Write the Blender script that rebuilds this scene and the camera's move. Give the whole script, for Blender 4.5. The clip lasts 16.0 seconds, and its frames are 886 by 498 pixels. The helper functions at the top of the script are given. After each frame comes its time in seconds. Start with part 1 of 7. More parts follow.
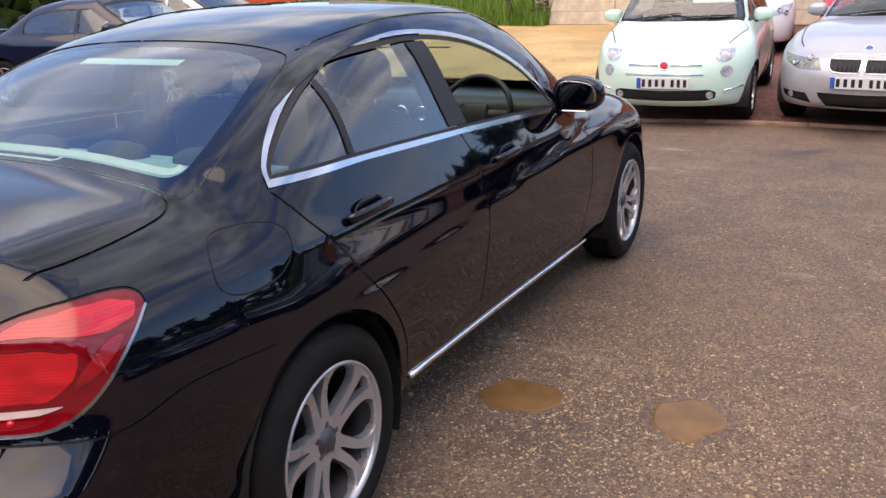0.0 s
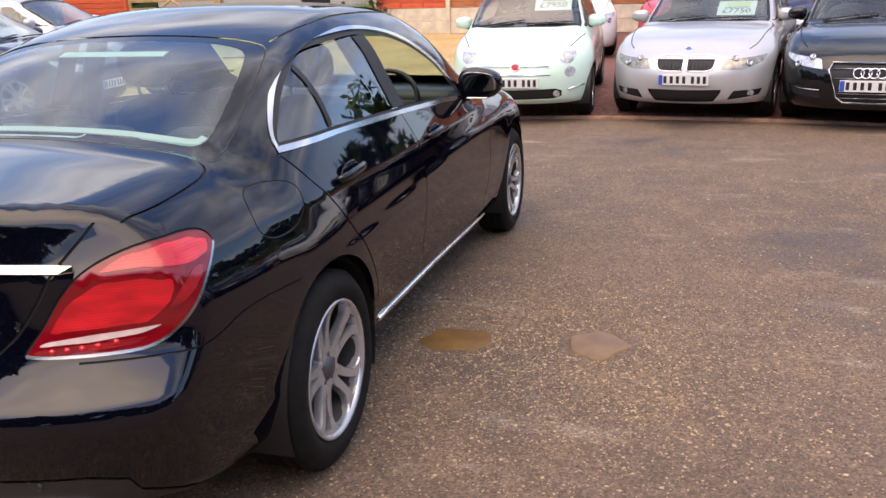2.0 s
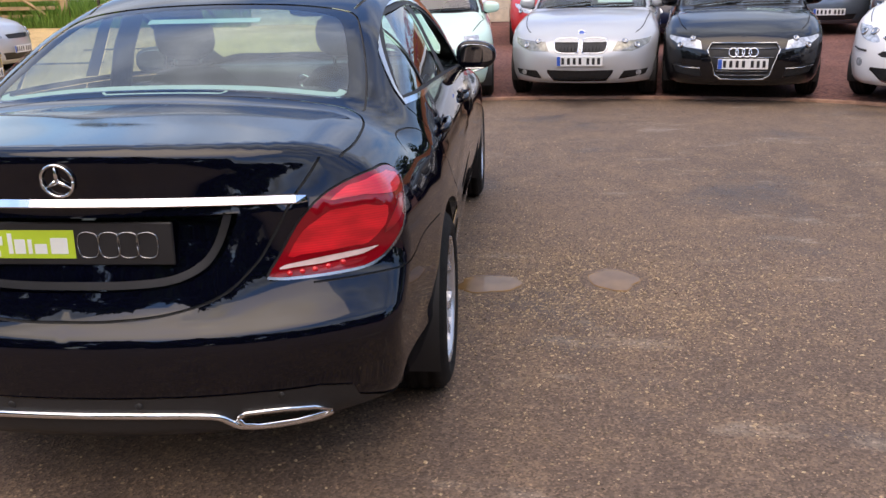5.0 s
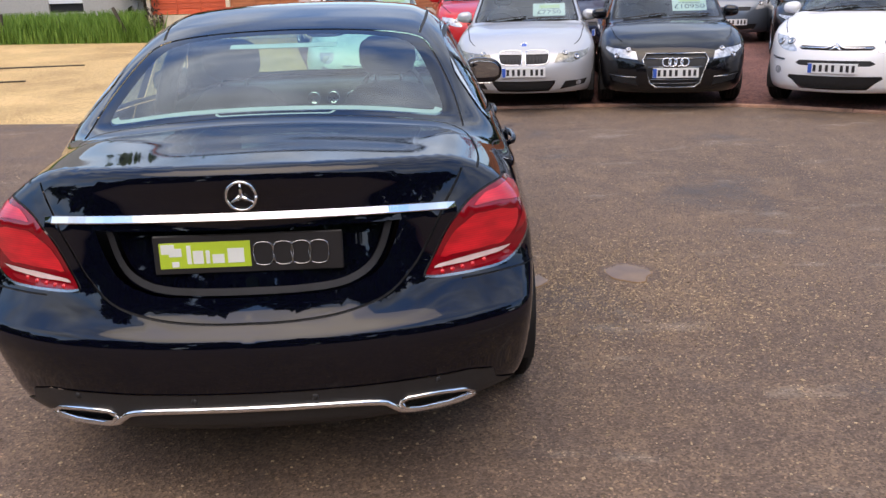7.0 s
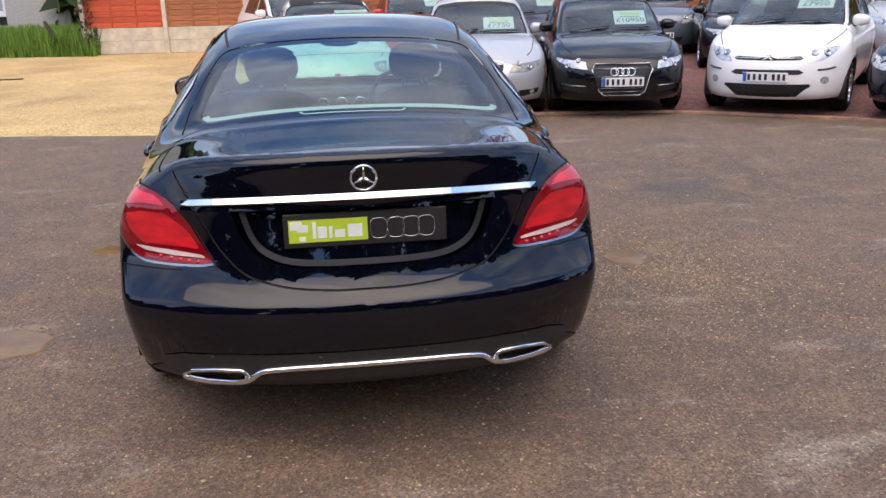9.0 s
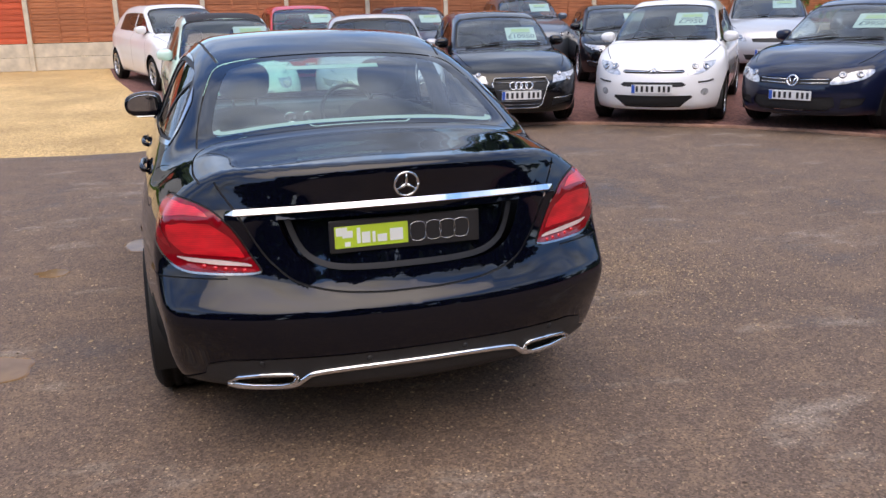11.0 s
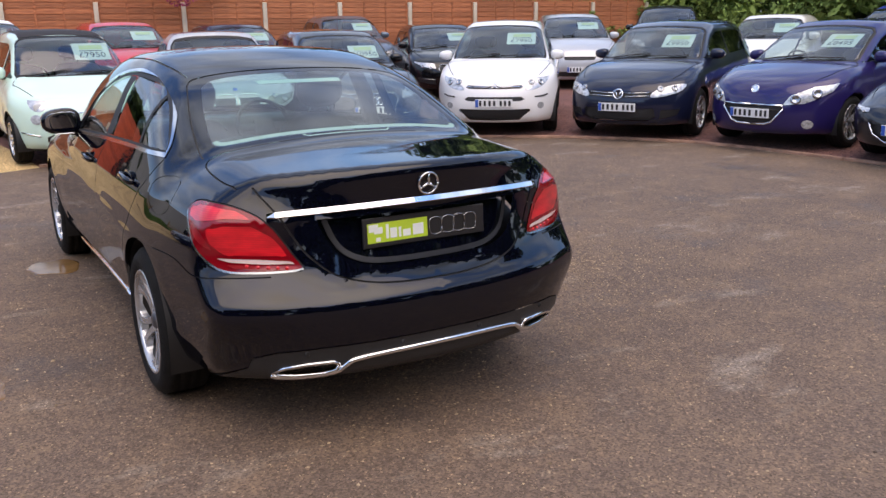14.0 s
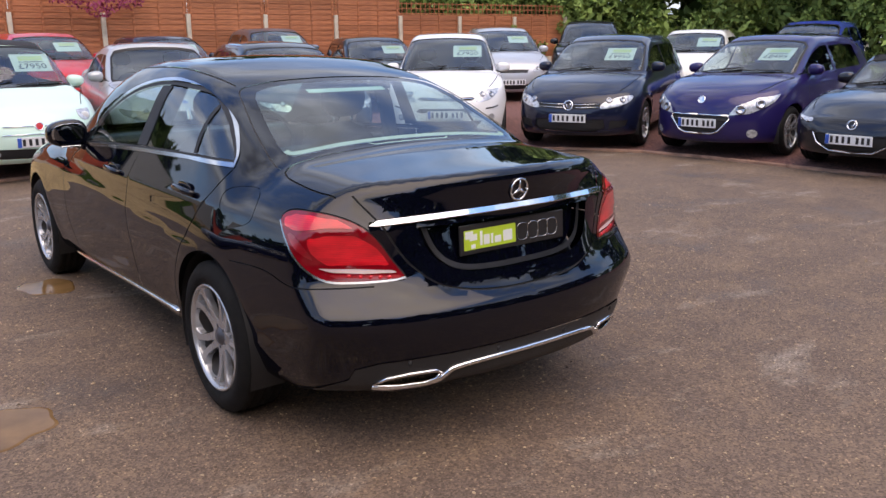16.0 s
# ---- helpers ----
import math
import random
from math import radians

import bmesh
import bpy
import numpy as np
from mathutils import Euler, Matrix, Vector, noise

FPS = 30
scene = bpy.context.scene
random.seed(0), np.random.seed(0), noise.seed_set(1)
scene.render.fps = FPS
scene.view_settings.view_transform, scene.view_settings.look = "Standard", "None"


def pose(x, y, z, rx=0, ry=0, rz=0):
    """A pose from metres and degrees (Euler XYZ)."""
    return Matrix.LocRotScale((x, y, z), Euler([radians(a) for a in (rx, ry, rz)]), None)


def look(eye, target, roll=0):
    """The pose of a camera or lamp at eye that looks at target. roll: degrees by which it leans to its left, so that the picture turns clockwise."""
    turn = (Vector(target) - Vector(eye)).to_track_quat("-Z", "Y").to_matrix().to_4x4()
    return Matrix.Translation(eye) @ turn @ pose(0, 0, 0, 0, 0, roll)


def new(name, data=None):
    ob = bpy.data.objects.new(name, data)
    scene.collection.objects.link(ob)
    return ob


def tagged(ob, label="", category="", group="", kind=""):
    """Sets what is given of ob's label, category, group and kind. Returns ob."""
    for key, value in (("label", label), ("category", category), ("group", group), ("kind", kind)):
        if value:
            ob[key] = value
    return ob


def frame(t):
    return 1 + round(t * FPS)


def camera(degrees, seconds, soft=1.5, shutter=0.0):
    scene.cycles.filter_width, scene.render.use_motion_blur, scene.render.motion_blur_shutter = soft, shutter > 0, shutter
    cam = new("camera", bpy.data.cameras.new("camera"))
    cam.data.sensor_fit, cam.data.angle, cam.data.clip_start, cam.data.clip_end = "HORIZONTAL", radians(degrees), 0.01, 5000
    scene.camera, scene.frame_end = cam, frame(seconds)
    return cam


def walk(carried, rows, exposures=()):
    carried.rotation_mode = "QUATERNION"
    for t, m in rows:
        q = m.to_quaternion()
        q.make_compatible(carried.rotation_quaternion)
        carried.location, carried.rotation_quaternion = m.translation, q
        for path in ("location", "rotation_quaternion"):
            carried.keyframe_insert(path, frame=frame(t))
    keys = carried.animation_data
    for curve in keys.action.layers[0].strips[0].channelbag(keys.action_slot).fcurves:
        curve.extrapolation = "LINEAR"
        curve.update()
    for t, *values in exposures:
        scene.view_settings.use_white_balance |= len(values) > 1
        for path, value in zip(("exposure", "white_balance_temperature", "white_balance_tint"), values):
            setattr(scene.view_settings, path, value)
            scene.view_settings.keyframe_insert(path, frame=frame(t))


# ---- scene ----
cam = camera(54.9, 16.0)
PATH = [
    (0, (2.111, -0.602, 1.496), (1.217, 1.084, 0.899), -1.8),
    (0.5, (2.093, -0.819, 1.491), (1.276, 0.909, 0.905), -1.8),
    (1, (2.042, -0.994, 1.495), (1.279, 0.76, 0.908), -1.6),
    (1.5, (1.967, -1.13, 1.488), (1.289, 0.658, 0.902), -1.4),
    (2, (1.93, -1.245, 1.471), (1.389, 0.59, 0.889), -1.7),
    (2.5, (1.867, -1.383, 1.459), (1.395, 0.473, 0.882), -1.9),
    (3, (1.762, -1.484, 1.448), (1.298, 0.374, 0.873), -2.0),
    (3.5, (1.631, -1.581, 1.42), (1.183, 0.282, 0.846), -2.1),
    (4, (1.492, -1.653, 1.388), (1.109, 0.222, 0.807), -2.0),
    (6.5, (0.593, -2.034, 1.476), (0.651, -0.134, 0.856), -1.3),
    (7, (0.473, -2.121, 1.489), (0.535, -0.21, 0.903), -1.7),
    (7.5, (0.354, -2.263, 1.5), (0.442, -0.347, 0.934), -1.7),
    (8, (0.221, -2.371, 1.488), (0.341, -0.456, 0.924), -1.7),
    (10.5, (-0.578, -2.555, 1.506), (-0.08, -0.696, 0.964), -1.2),
    (11, (-0.703, -2.558, 1.507), (-0.144, -0.713, 0.975), -1.3),
    (11.5, (-0.854, -2.602, 1.512), (-0.232, -0.775, 0.986), -1.2),
    (12, (-1.006, -2.679, 1.517), (-0.306, -0.881, 0.991), -0.9),
    (12.5, (-1.132, -2.68, 1.517), (-0.374, -0.904, 0.997), -1.1),
    (13, (-1.263, -2.636, 1.522), (-0.42, -0.897, 1.009), -1.0),
    (13.5, (-1.411, -2.598, 1.516), (-0.49, -0.895, 1.012), -0.9),
    (14, (-1.567, -2.573, 1.519), (-0.579, -0.908, 1.019), -0.8),
    (14.5, (-1.691, -2.506, 1.521), (-0.648, -0.874, 1.025), -0.7),
    (15, (-1.804, -2.408, 1.521), (-0.721, -0.798, 1.035), -0.7),
    (15.5, (-1.969, -2.299, 1.519), (-0.851, -0.711, 1.044), -0.7),
    (16, (-2.157, -2.187, 1.503), (-0.98, -0.641, 1.031), -0.5),
]
walk(cam, [(t, look(eye, target, roll)) for t, eye, target, roll in PATH],
     [(0, 1.06, 9200, 22), (2.6, 1.18, 9500, 23), (4, 0.96, 9000, 20), (8, 0.90, 8500, 17), (12, 0.82, 8200, 17), (16, 0.80, 8600, 20)])

# ---------------------------------------------------------------- light
world = bpy.data.worlds.new("sky")
scene.world = world
world.use_nodes = True
SUN_DIR = Vector((-0.10, -0.46, 0.88)).normalized()


def build_sky():
    nt = world.node_tree
    nt.nodes.clear()
    out = nt.nodes.new("ShaderNodeOutputWorld")
    bg = nt.nodes.new("ShaderNodeBackground")
    sky = nt.nodes.new("ShaderNodeTexSky")
    sky.sky_type = "NISHITA"
    sky.sun_disc = False
    sky.sun_elevation = math.asin(SUN_DIR.z)
    sky.sun_rotation = math.atan2(SUN_DIR.x, SUN_DIR.y)
    sky.air_density, sky.dust_density, sky.ozone_density = 1.6, 0.1, 6.0
    co = nt.nodes.new("ShaderNodeTexCoord")
    mp = nt.nodes.new("ShaderNodeMapping")
    mp.inputs["Scale"].default_value = (1.0, 1.0, 2.2)
    n1 = nt.nodes.new("ShaderNodeTexNoise")
    n1.inputs["Scale"].default_value, n1.inputs["Detail"].default_value = 2.8, 6
    n1.inputs["Roughness"].default_value, n1.inputs["Distortion"].default_value = 0.5, 0.5
    ramp = nt.nodes.new("ShaderNodeValToRGB")
    ramp.color_ramp.elements[0].position, ramp.color_ramp.elements[1].position = 0.35, 0.64
    n2 = nt.nodes.new("ShaderNodeTexNoise")
    n2.inputs["Scale"].default_value, n2.inputs["Detail"].default_value = 5.0, 5
    shade = nt.nodes.new("ShaderNodeMapRange")
    shade.inputs["From Min"].default_value, shade.inputs["From Max"].default_value = 0.3, 0.7
    shade.inputs["To Min"].default_value, shade.inputs["To Max"].default_value = 2.6, 7.4
    cloud = nt.nodes.new("ShaderNodeVectorMath")
    cloud.operation = "SCALE"
    cloud.inputs[0].default_value = (0.68, 0.90, 1.25)
    mix = nt.nodes.new("ShaderNodeMix")
    mix.data_type = "RGBA"
    L = nt.links.new
    L(co.outputs["Generated"], mp.inputs["Vector"])
    L(mp.outputs["Vector"], n1.inputs["Vector"])
    L(mp.outputs["Vector"], n2.inputs["Vector"])
    L(n1.outputs["Fac"], ramp.inputs["Fac"])
    L(n2.outputs["Fac"], shade.inputs["Value"])
    L(shade.outputs["Result"], cloud.inputs["Scale"])
    L(ramp.outputs["Color"], mix.inputs["Factor"])
    deep = nt.nodes.new("ShaderNodeVectorMath")
    deep.operation = "MULTIPLY"
    deep.inputs[1].default_value = (0.60, 0.85, 1.24)
    L(sky.outputs["Color"], deep.inputs[0])
    L(deep.outputs["Vector"], mix.inputs["A"])
    L(cloud.outputs["Vector"], mix.inputs["B"])
    # bright haze round the veiled sun
    dot = nt.nodes.new("ShaderNodeVectorMath")
    dot.operation = "DOT_PRODUCT"
    dot.inputs[1].default_value = SUN_DIR
    L(co.outputs["Generated"], dot.inputs[0])
    glow = nt.nodes.new("ShaderNodeMapRange")
    glow.interpolation_type = "SMOOTHERSTEP"
    glow.inputs["From Min"].default_value, glow.inputs["From Max"].default_value = 0.74, 1.0
    glow.inputs["To Min"].default_value, glow.inputs["To Max"].default_value = 0.0, 6.0
    L(dot.outputs["Value"], glow.inputs["Value"])
    haze = nt.nodes.new("ShaderNodeVectorMath")
    haze.operation = "SCALE"
    haze.inputs[0].default_value = (1.0, 0.93, 0.80)
    L(glow.outputs["Result"], haze.inputs["Scale"])
    both = nt.nodes.new("ShaderNodeVectorMath")
    both.operation = "ADD"
    L(mix.outputs["Result"], both.inputs[0])
    L(haze.outputs["Vector"], both.inputs[1])
    L(both.outputs["Vector"], bg.inputs["Color"])
    bg.inputs["Strength"].default_value = 0.15
    L(bg.outputs["Background"], out.inputs["Surface"])


build_sky()
sun = new("sun", bpy.data.lights.new("sun", "SUN"))
sun.data.energy, sun.data.angle, sun.data.color = 0.90, radians(75), (1.0, 0.90, 0.75)
sun.matrix_world = look(SUN_DIR * 40, (0, 0, 0))


# ---------------------------------------------------------------- materials
def nodes_of(name):
    m = bpy.data.materials.new(name)
    m.use_nodes = True
    nt = m.node_tree
    return m, nt, nt.nodes["Principled BSDF"], nt.links.new


def noise_node(nt, scale, detail=4, rough=0.55, coords="Object"):
    co = nt.nodes.new("ShaderNodeTexCoord")
    n = nt.nodes.new("ShaderNodeTexNoise")
    n.inputs["Scale"].default_value, n.inputs["Detail"].default_value, n.inputs["Roughness"].default_value = scale, detail, rough
    nt.links.new(co.outputs[coords], n.inputs["Vector"])
    return n


def ramp_node(nt, fac, stops):
    r = nt.nodes.new("ShaderNodeValToRGB")
    e = r.color_ramp.elements
    while len(e) < len(stops):
        e.new(0.5)
    for el, (p, c) in zip(e, stops):
        el.position, el.color = p, (*c, 1)
    nt.links.new(fac, r.inputs["Fac"])
    return r.outputs["Color"]


def mix_node(nt, fac, a, b, mode="MIX"):
    m = nt.nodes.new("ShaderNodeMix")
    m.data_type, m.blend_type = "RGBA", mode
    for sock, v in (("Factor", fac), ("A", a), ("B", b)):
        if isinstance(v, (int, float)):
            m.inputs[sock].default_value = v
        elif isinstance(v, tuple):
            m.inputs[sock].default_value = (*v, 1)
        else:
            nt.links.new(v, m.inputs[sock])
    return m.outputs["Result"]


def bump_node(nt, height, strength, distance):
    b = nt.nodes.new("ShaderNodeBump")
    b.inputs["Strength"].default_value, b.inputs["Distance"].default_value = strength, distance
    nt.links.new(height, b.inputs["Height"])
    return b.outputs["Normal"]


def plain(name, col, rough=0.5, metal=0.0, coat=0.0, vary=0.12, scale=14.0, bump=0.0, spec=0.5):
    m, nt, b, L = nodes_of(name)
    n = noise_node(nt, scale, 5)
    lo, hi = tuple(c * (1 - vary) for c in col), tuple(min(1, c * (1 + vary)) for c in col)
    L(ramp_node(nt, n.outputs["Fac"], [(0.3, lo), (0.7, hi)]), b.inputs["Base Color"])
    b.inputs["Roughness"].default_value, b.inputs["Metallic"].default_value = rough, metal
    b.inputs["Coat Weight"].default_value, b.inputs["Coat Roughness"].default_value = coat, 0.03
    b.inputs["Specular IOR Level"].default_value = spec
    if bump:
        n2 = noise_node(nt, scale * 9, 4)
        L(bump_node(nt, n2.outputs["Fac"], bump, 0.004), b.inputs["Normal"])
    return m


def paint(name, col, metal=0.0, rough=0.3, dust=0.02, spec_level=0.1, coat_ior=1.5):
    """Car paint under clear lacquer, with a thin film of dust."""
    m, nt, b, L = nodes_of(name)
    n = noise_node(nt, 2.2, 7, 0.62)
    dusty = tuple(min(1, c + dust) for c in col)
    L(ramp_node(nt, n.outputs["Fac"], [(0.35, col), (0.75, dusty)]), b.inputs["Base Color"])
    b.inputs["Metallic"].default_value, b.inputs["Roughness"].default_value = metal, rough
    b.inputs["Coat Weight"].default_value = 1.0
    b.inputs["Specular IOR Level"].default_value = spec_level
    b.inputs["Coat IOR"].default_value = coat_ior
    r = nt.nodes.new("ShaderNodeMapRange")
    r.inputs["To Min"].default_value, r.inputs["To Max"].default_value = 0.012, 0.05
    L(n.outputs["Fac"], r.inputs["Value"])
    L(r.outputs["Result"], b.inputs["Coat Roughness"])
    return m


def glass(name, tint, rough=0.0):
    m, nt, b, L = nodes_of(name)
    nt.nodes.remove(b)
    out = nt.nodes["Material Output"]
    tr, gl, mx, fr, pw, ma = (nt.nodes.new("ShaderNode" + k) for k in ("BsdfTransparent", "BsdfGlossy", "MixShader", "LayerWeight", "Math", "Math"))
    tr.inputs["Color"].default_value = (*tint, 1)
    gl.inputs["Roughness"].default_value = rough
    fr.inputs["Blend"].default_value = 0.5
    pw.operation, ma.operation = "POWER", "MULTIPLY_ADD"
    pw.inputs[1].default_value, ma.inputs[1].default_value, ma.inputs[2].default_value = 3.6, 0.84, 0.14
    L(fr.outputs["Facing"], pw.inputs[0])
    L(pw.outputs[0], ma.inputs[0])
    L(ma.outputs[0], mx.inputs["Fac"])
    L(tr.outputs["BSDF"], mx.inputs[1])
    L(gl.outputs["BSDF"], mx.inputs[2])
    L(mx.outputs["Shader"], out.inputs["Surface"])
    return m


def lens(name, col, alpha):
    """Clear plastic lamp cover: tinted see-through body with a glossy face."""
    m, nt, b, L = nodes_of(name)
    n = noise_node(nt, 30, 2)
    L(ramp_node(nt, n.outputs["Fac"], [(0.3, tuple(c * 0.8 for c in col)), (0.7, col)]), b.inputs["Base Color"])
    b.inputs["Roughness"].default_value, b.inputs["Alpha"].default_value = 0.15, alpha
    b.inputs["Coat Weight"].default_value = 1.0
    b.inputs["Specular IOR Level"].default_value = 0.1
    return m


def ribbed_lens(name, hi, lo):
    """Moulded lamp plastic: fine level ribs and cloudy depth under a glossy face."""
    m, nt, b, L = nodes_of(name)
    co = nt.nodes.new("ShaderNodeTexCoord")
    mp = nt.nodes.new("ShaderNodeMapping")
    mp.inputs["Scale"].default_value = (5, 5, 16)
    n = nt.nodes.new("ShaderNodeTexNoise")
    n.inputs["Scale"].default_value, n.inputs["Detail"].default_value = 1.6, 4
    w = nt.nodes.new("ShaderNodeTexWave")
    w.bands_direction = "Z"
    w.inputs["Scale"].default_value, w.inputs["Distortion"].default_value = 48, 0.6
    L(co.outputs["Object"], mp.inputs["Vector"])
    L(mp.outputs["Vector"], n.inputs["Vector"])
    L(co.outputs["Object"], w.inputs["Vector"])
    c = ramp_node(nt, n.outputs["Fac"], [(0.36, lo), (0.62, hi)])
    rib = ramp_node(nt, w.outputs["Fac"], [(0.0, (0.86, 0.8, 0.8)), (0.5, (1, 1, 1))])
    L(mix_node(nt, 1.0, c, rib, "MULTIPLY"), b.inputs["Base Color"])
    b.inputs["Roughness"].default_value, b.inputs["Coat Weight"].default_value = 0.3, 1.0
    b.inputs["Specular IOR Level"].default_value = 0.3
    L(bump_node(nt, w.outputs["Fac"], 0.12, 0.002), b.inputs["Normal"])
    return m


M_BLACK = paint("black_paint", (0.0010, 0.0014, 0.0055), dust=0.0012, rough=0.4, spec_level=0.0, coat_ior=1.53)
M_CHROME = plain("chrome", (0.82, 0.83, 0.85), 0.08, 1.0, vary=0.05)
M_BRIGHTWORK = plain("polished_surround", (0.58, 0.59, 0.61), 0.14, 1.0, vary=0.06)
M_ALLOY = plain("alloy", (0.52, 0.53, 0.55), 0.26, 0.7, vary=0.10)
M_ALLOY_DARK = plain("alloy_grey", (0.10, 0.10, 0.11), 0.4, 0.6)
# Shade inside the wheel put into the colour: barrel and disc near black.
M_WHEEL_DARK = plain("wheel_inner_shade", (0.022, 0.021, 0.021), 0.55, 0.3, vary=0.4)
M_RUBBER = plain("rubber", (0.022, 0.022, 0.023), 0.75, bump=0.3, scale=30)
M_TYRE = plain("tyre_rubber", (0.007, 0.0066, 0.0063), 0.8, bump=0.5, scale=18, vary=0.45, spec=0.25)
M_PLASTIC = plain("black_plastic", (0.018, 0.018, 0.019), 0.45, bump=0.15, scale=40)
M_TRIM = plain("dark_trim", (0.010, 0.010, 0.011), 0.6)
M_SEAT = plain("seat_fabric", (0.022, 0.022, 0.025), 0.85, bump=0.3, scale=25)
M_SHELF = plain("shelf_grey", (0.26, 0.36, 0.355), 0.8, bump=0.2, scale=30)
M_GLASS = glass("window_glass", (0.74, 0.84, 0.85))
M_GLASS_PARKED = glass("windscreen_glass", (0.80, 0.91, 0.89))
M_GLASS_CLEAR = glass("clear_glass", (0.70, 0.92, 0.85))
M_RED = ribbed_lens("red_lens", (0.80, 0.014, 0.026), (0.50, 0.006, 0.014))
M_RED_MID = ribbed_lens("mid_red_lens", (0.40, 0.005, 0.012), (0.20, 0.003, 0.008))
M_RED_DARK = lens("dark_red_lens", (0.24, 0.004, 0.010), 1.0)
M_CLEAR = lens("clear_lens", (0.75, 0.76, 0.78), 0.45)
M_WHITE = plain("white_card", (0.74, 0.78, 0.74), 0.6, vary=0.04)
M_MINTCARD = plain("mint_card", (0.46, 0.57, 0.52), 0.55, vary=0.05)
M_LIME = plain("lime_card", (0.45, 0.62, 0.05), 0.4, vary=0.04)
M_PLATE = plain("plate_white", (0.72, 0.73, 0.72), 0.35, vary=0.04)
M_BLUE = plain("plate_blue", (0.02, 0.10, 0.45), 0.4)
M_INK = plain("ink", (0.015, 0.015, 0.017), 0.5)
M_MIRROR = plain("mirror_face", (0.42, 0.44, 0.47), 0.02, 1.0, vary=0.02)
M_PLATEBLACK = plain("plate_charcoal", (0.018, 0.018, 0.02), 0.35)


# ---------------------------------------------------------------- mesh helpers
def part(name, bm, material, parent=None, label=""):
    me = bpy.data.meshes.new(name)
    bm.to_mesh(me)
    bm.free()
    return link(name, me, material, parent, label)


def link(name, me, material, parent=None, label=""):
    me.materials.append(material)
    ob = new(name, me)
    ob.parent = parent
    if label:
        ob["label"] = label
    return ob


def thing(name, label, category, group="", kind="", at=None):
    ob = new(name)
    ob.empty_display_size = 0.2
    if at is not None:
        ob.matrix_basis = at
    return tagged(ob, label, category, group, kind)


def smooth_faces(bm):
    for f in bm.faces:
        f.smooth = True
    return bm


def box_bm(x0, x1, y0, y1, z0, z1, bevel=0.0, seg=2, bm=None):
    own = bm is None
    b = bmesh.new()
    bmesh.ops.create_cube(b, size=1.0)
    for v in b.verts:
        v.co = Vector(((x0 + x1) / 2 + v.co.x * (x1 - x0), (y0 + y1) / 2 + v.co.y * (y1 - y0), (z0 + z1) / 2 + v.co.z * (z1 - z0)))
    if bevel:
        bmesh.ops.bevel(b, geom=b.edges[:], offset=bevel, segments=seg, affect="EDGES", profile=0.6)
    if own:
        return b
    me = bpy.data.meshes.new("tmp")
    b.to_mesh(me)
    bm.from_mesh(me)
    bpy.data.meshes.remove(me)
    b.free()
    return bm


def lathe_bm(profile, n=40, axis="x"):
    """Turns a profile of (radius, along) round an axis."""
    bm = bmesh.new()
    rings = []
    for i in range(n):
        a = 2 * math.pi * i / n
        ring = []
        for r, h in profile:
            c, s = r * math.cos(a), r * math.sin(a)
            ring.append(bm.verts.new((h, c, s) if axis == "x" else (c, s, h) if axis == "z" else (c, h, s)))
        rings.append(ring)
    for i in range(n):
        a, b = rings[i], rings[(i + 1) % n]
        for j in range(len(profile) - 1):
            bm.faces.new((a[j], b[j], b[j + 1], a[j + 1]))
    bmesh.ops.remove_doubles(bm, verts=bm.verts[:], dist=1e-6)
    bmesh.ops.recalc_face_normals(bm, faces=bm.faces[:])
    return smooth_faces(bm)


def tube_bm(pts, radius, n=8, flat=1.0):
    """A round bar along points; flat squeezes it upright."""
    bm = bmesh.new()
    pts = [Vector(p) for p in pts]
    rings = []
    for i, p in enumerate(pts):
        d = (pts[min(i + 1, len(pts) - 1)] - pts[max(i - 1, 0)]).normalized()
        u = d.cross(Vector((0, 0, 1)))
        if u.length < 1e-3:
            u = Vector((1, 0, 0))
        u.normalize()
        w = u.cross(d)
        r = radius[i] if isinstance(radius, (list, tuple)) else radius
        rings.append([bm.verts.new(p + (u * math.cos(2 * math.pi * k / n) + w * flat * math.sin(2 * math.pi * k / n)) * r) for k in range(n)])
    for a, b in zip(rings, rings[1:]):
        for k in range(n):
            bm.faces.new((a[k], a[(k + 1) % n], b[(k + 1) % n], b[k]))
    bm.faces.new(rings[0][::-1])
    bm.faces.new(rings[-1])
    bmesh.ops.recalc_face_normals(bm, faces=bm.faces[:])
    return smooth_faces(bm)


def blob_bm(sx, sy, sz, power=2.6, n=16, at=(0, 0, 0)):
    """A rounded block (superellipsoid)."""
    bm = bmesh.new()
    bmesh.ops.create_uvsphere(bm, u_segments=n, v_segments=max(6, n // 2 + 2), radius=1)
    for v in bm.verts:
        c = v.co.normalized()
        k = sum(abs(a) ** power for a in c) ** (-1 / power)
        v.co = Vector((c.x * k * sx + at[0], c.y * k * sy + at[1], c.z * k * sz + at[2]))
    return smooth_faces(bm)


def text_mesh(body, size, align="CENTER", extrude=0.0006):
    cu = bpy.data.curves.new("lettering", "FONT")
    cu.body, cu.size, cu.align_x, cu.align_y, cu.extrude = body, size, align, "CENTER", extrude
    ob = bpy.data.objects.new("lettering", cu)
    me = bpy.data.meshes.new_from_object(ob)
    bpy.data.objects.remove(ob)
    return me


# ---------------------------------------------------------------- smooth body surfaces
from mathutils.geometry import delaunay_2d_cdt


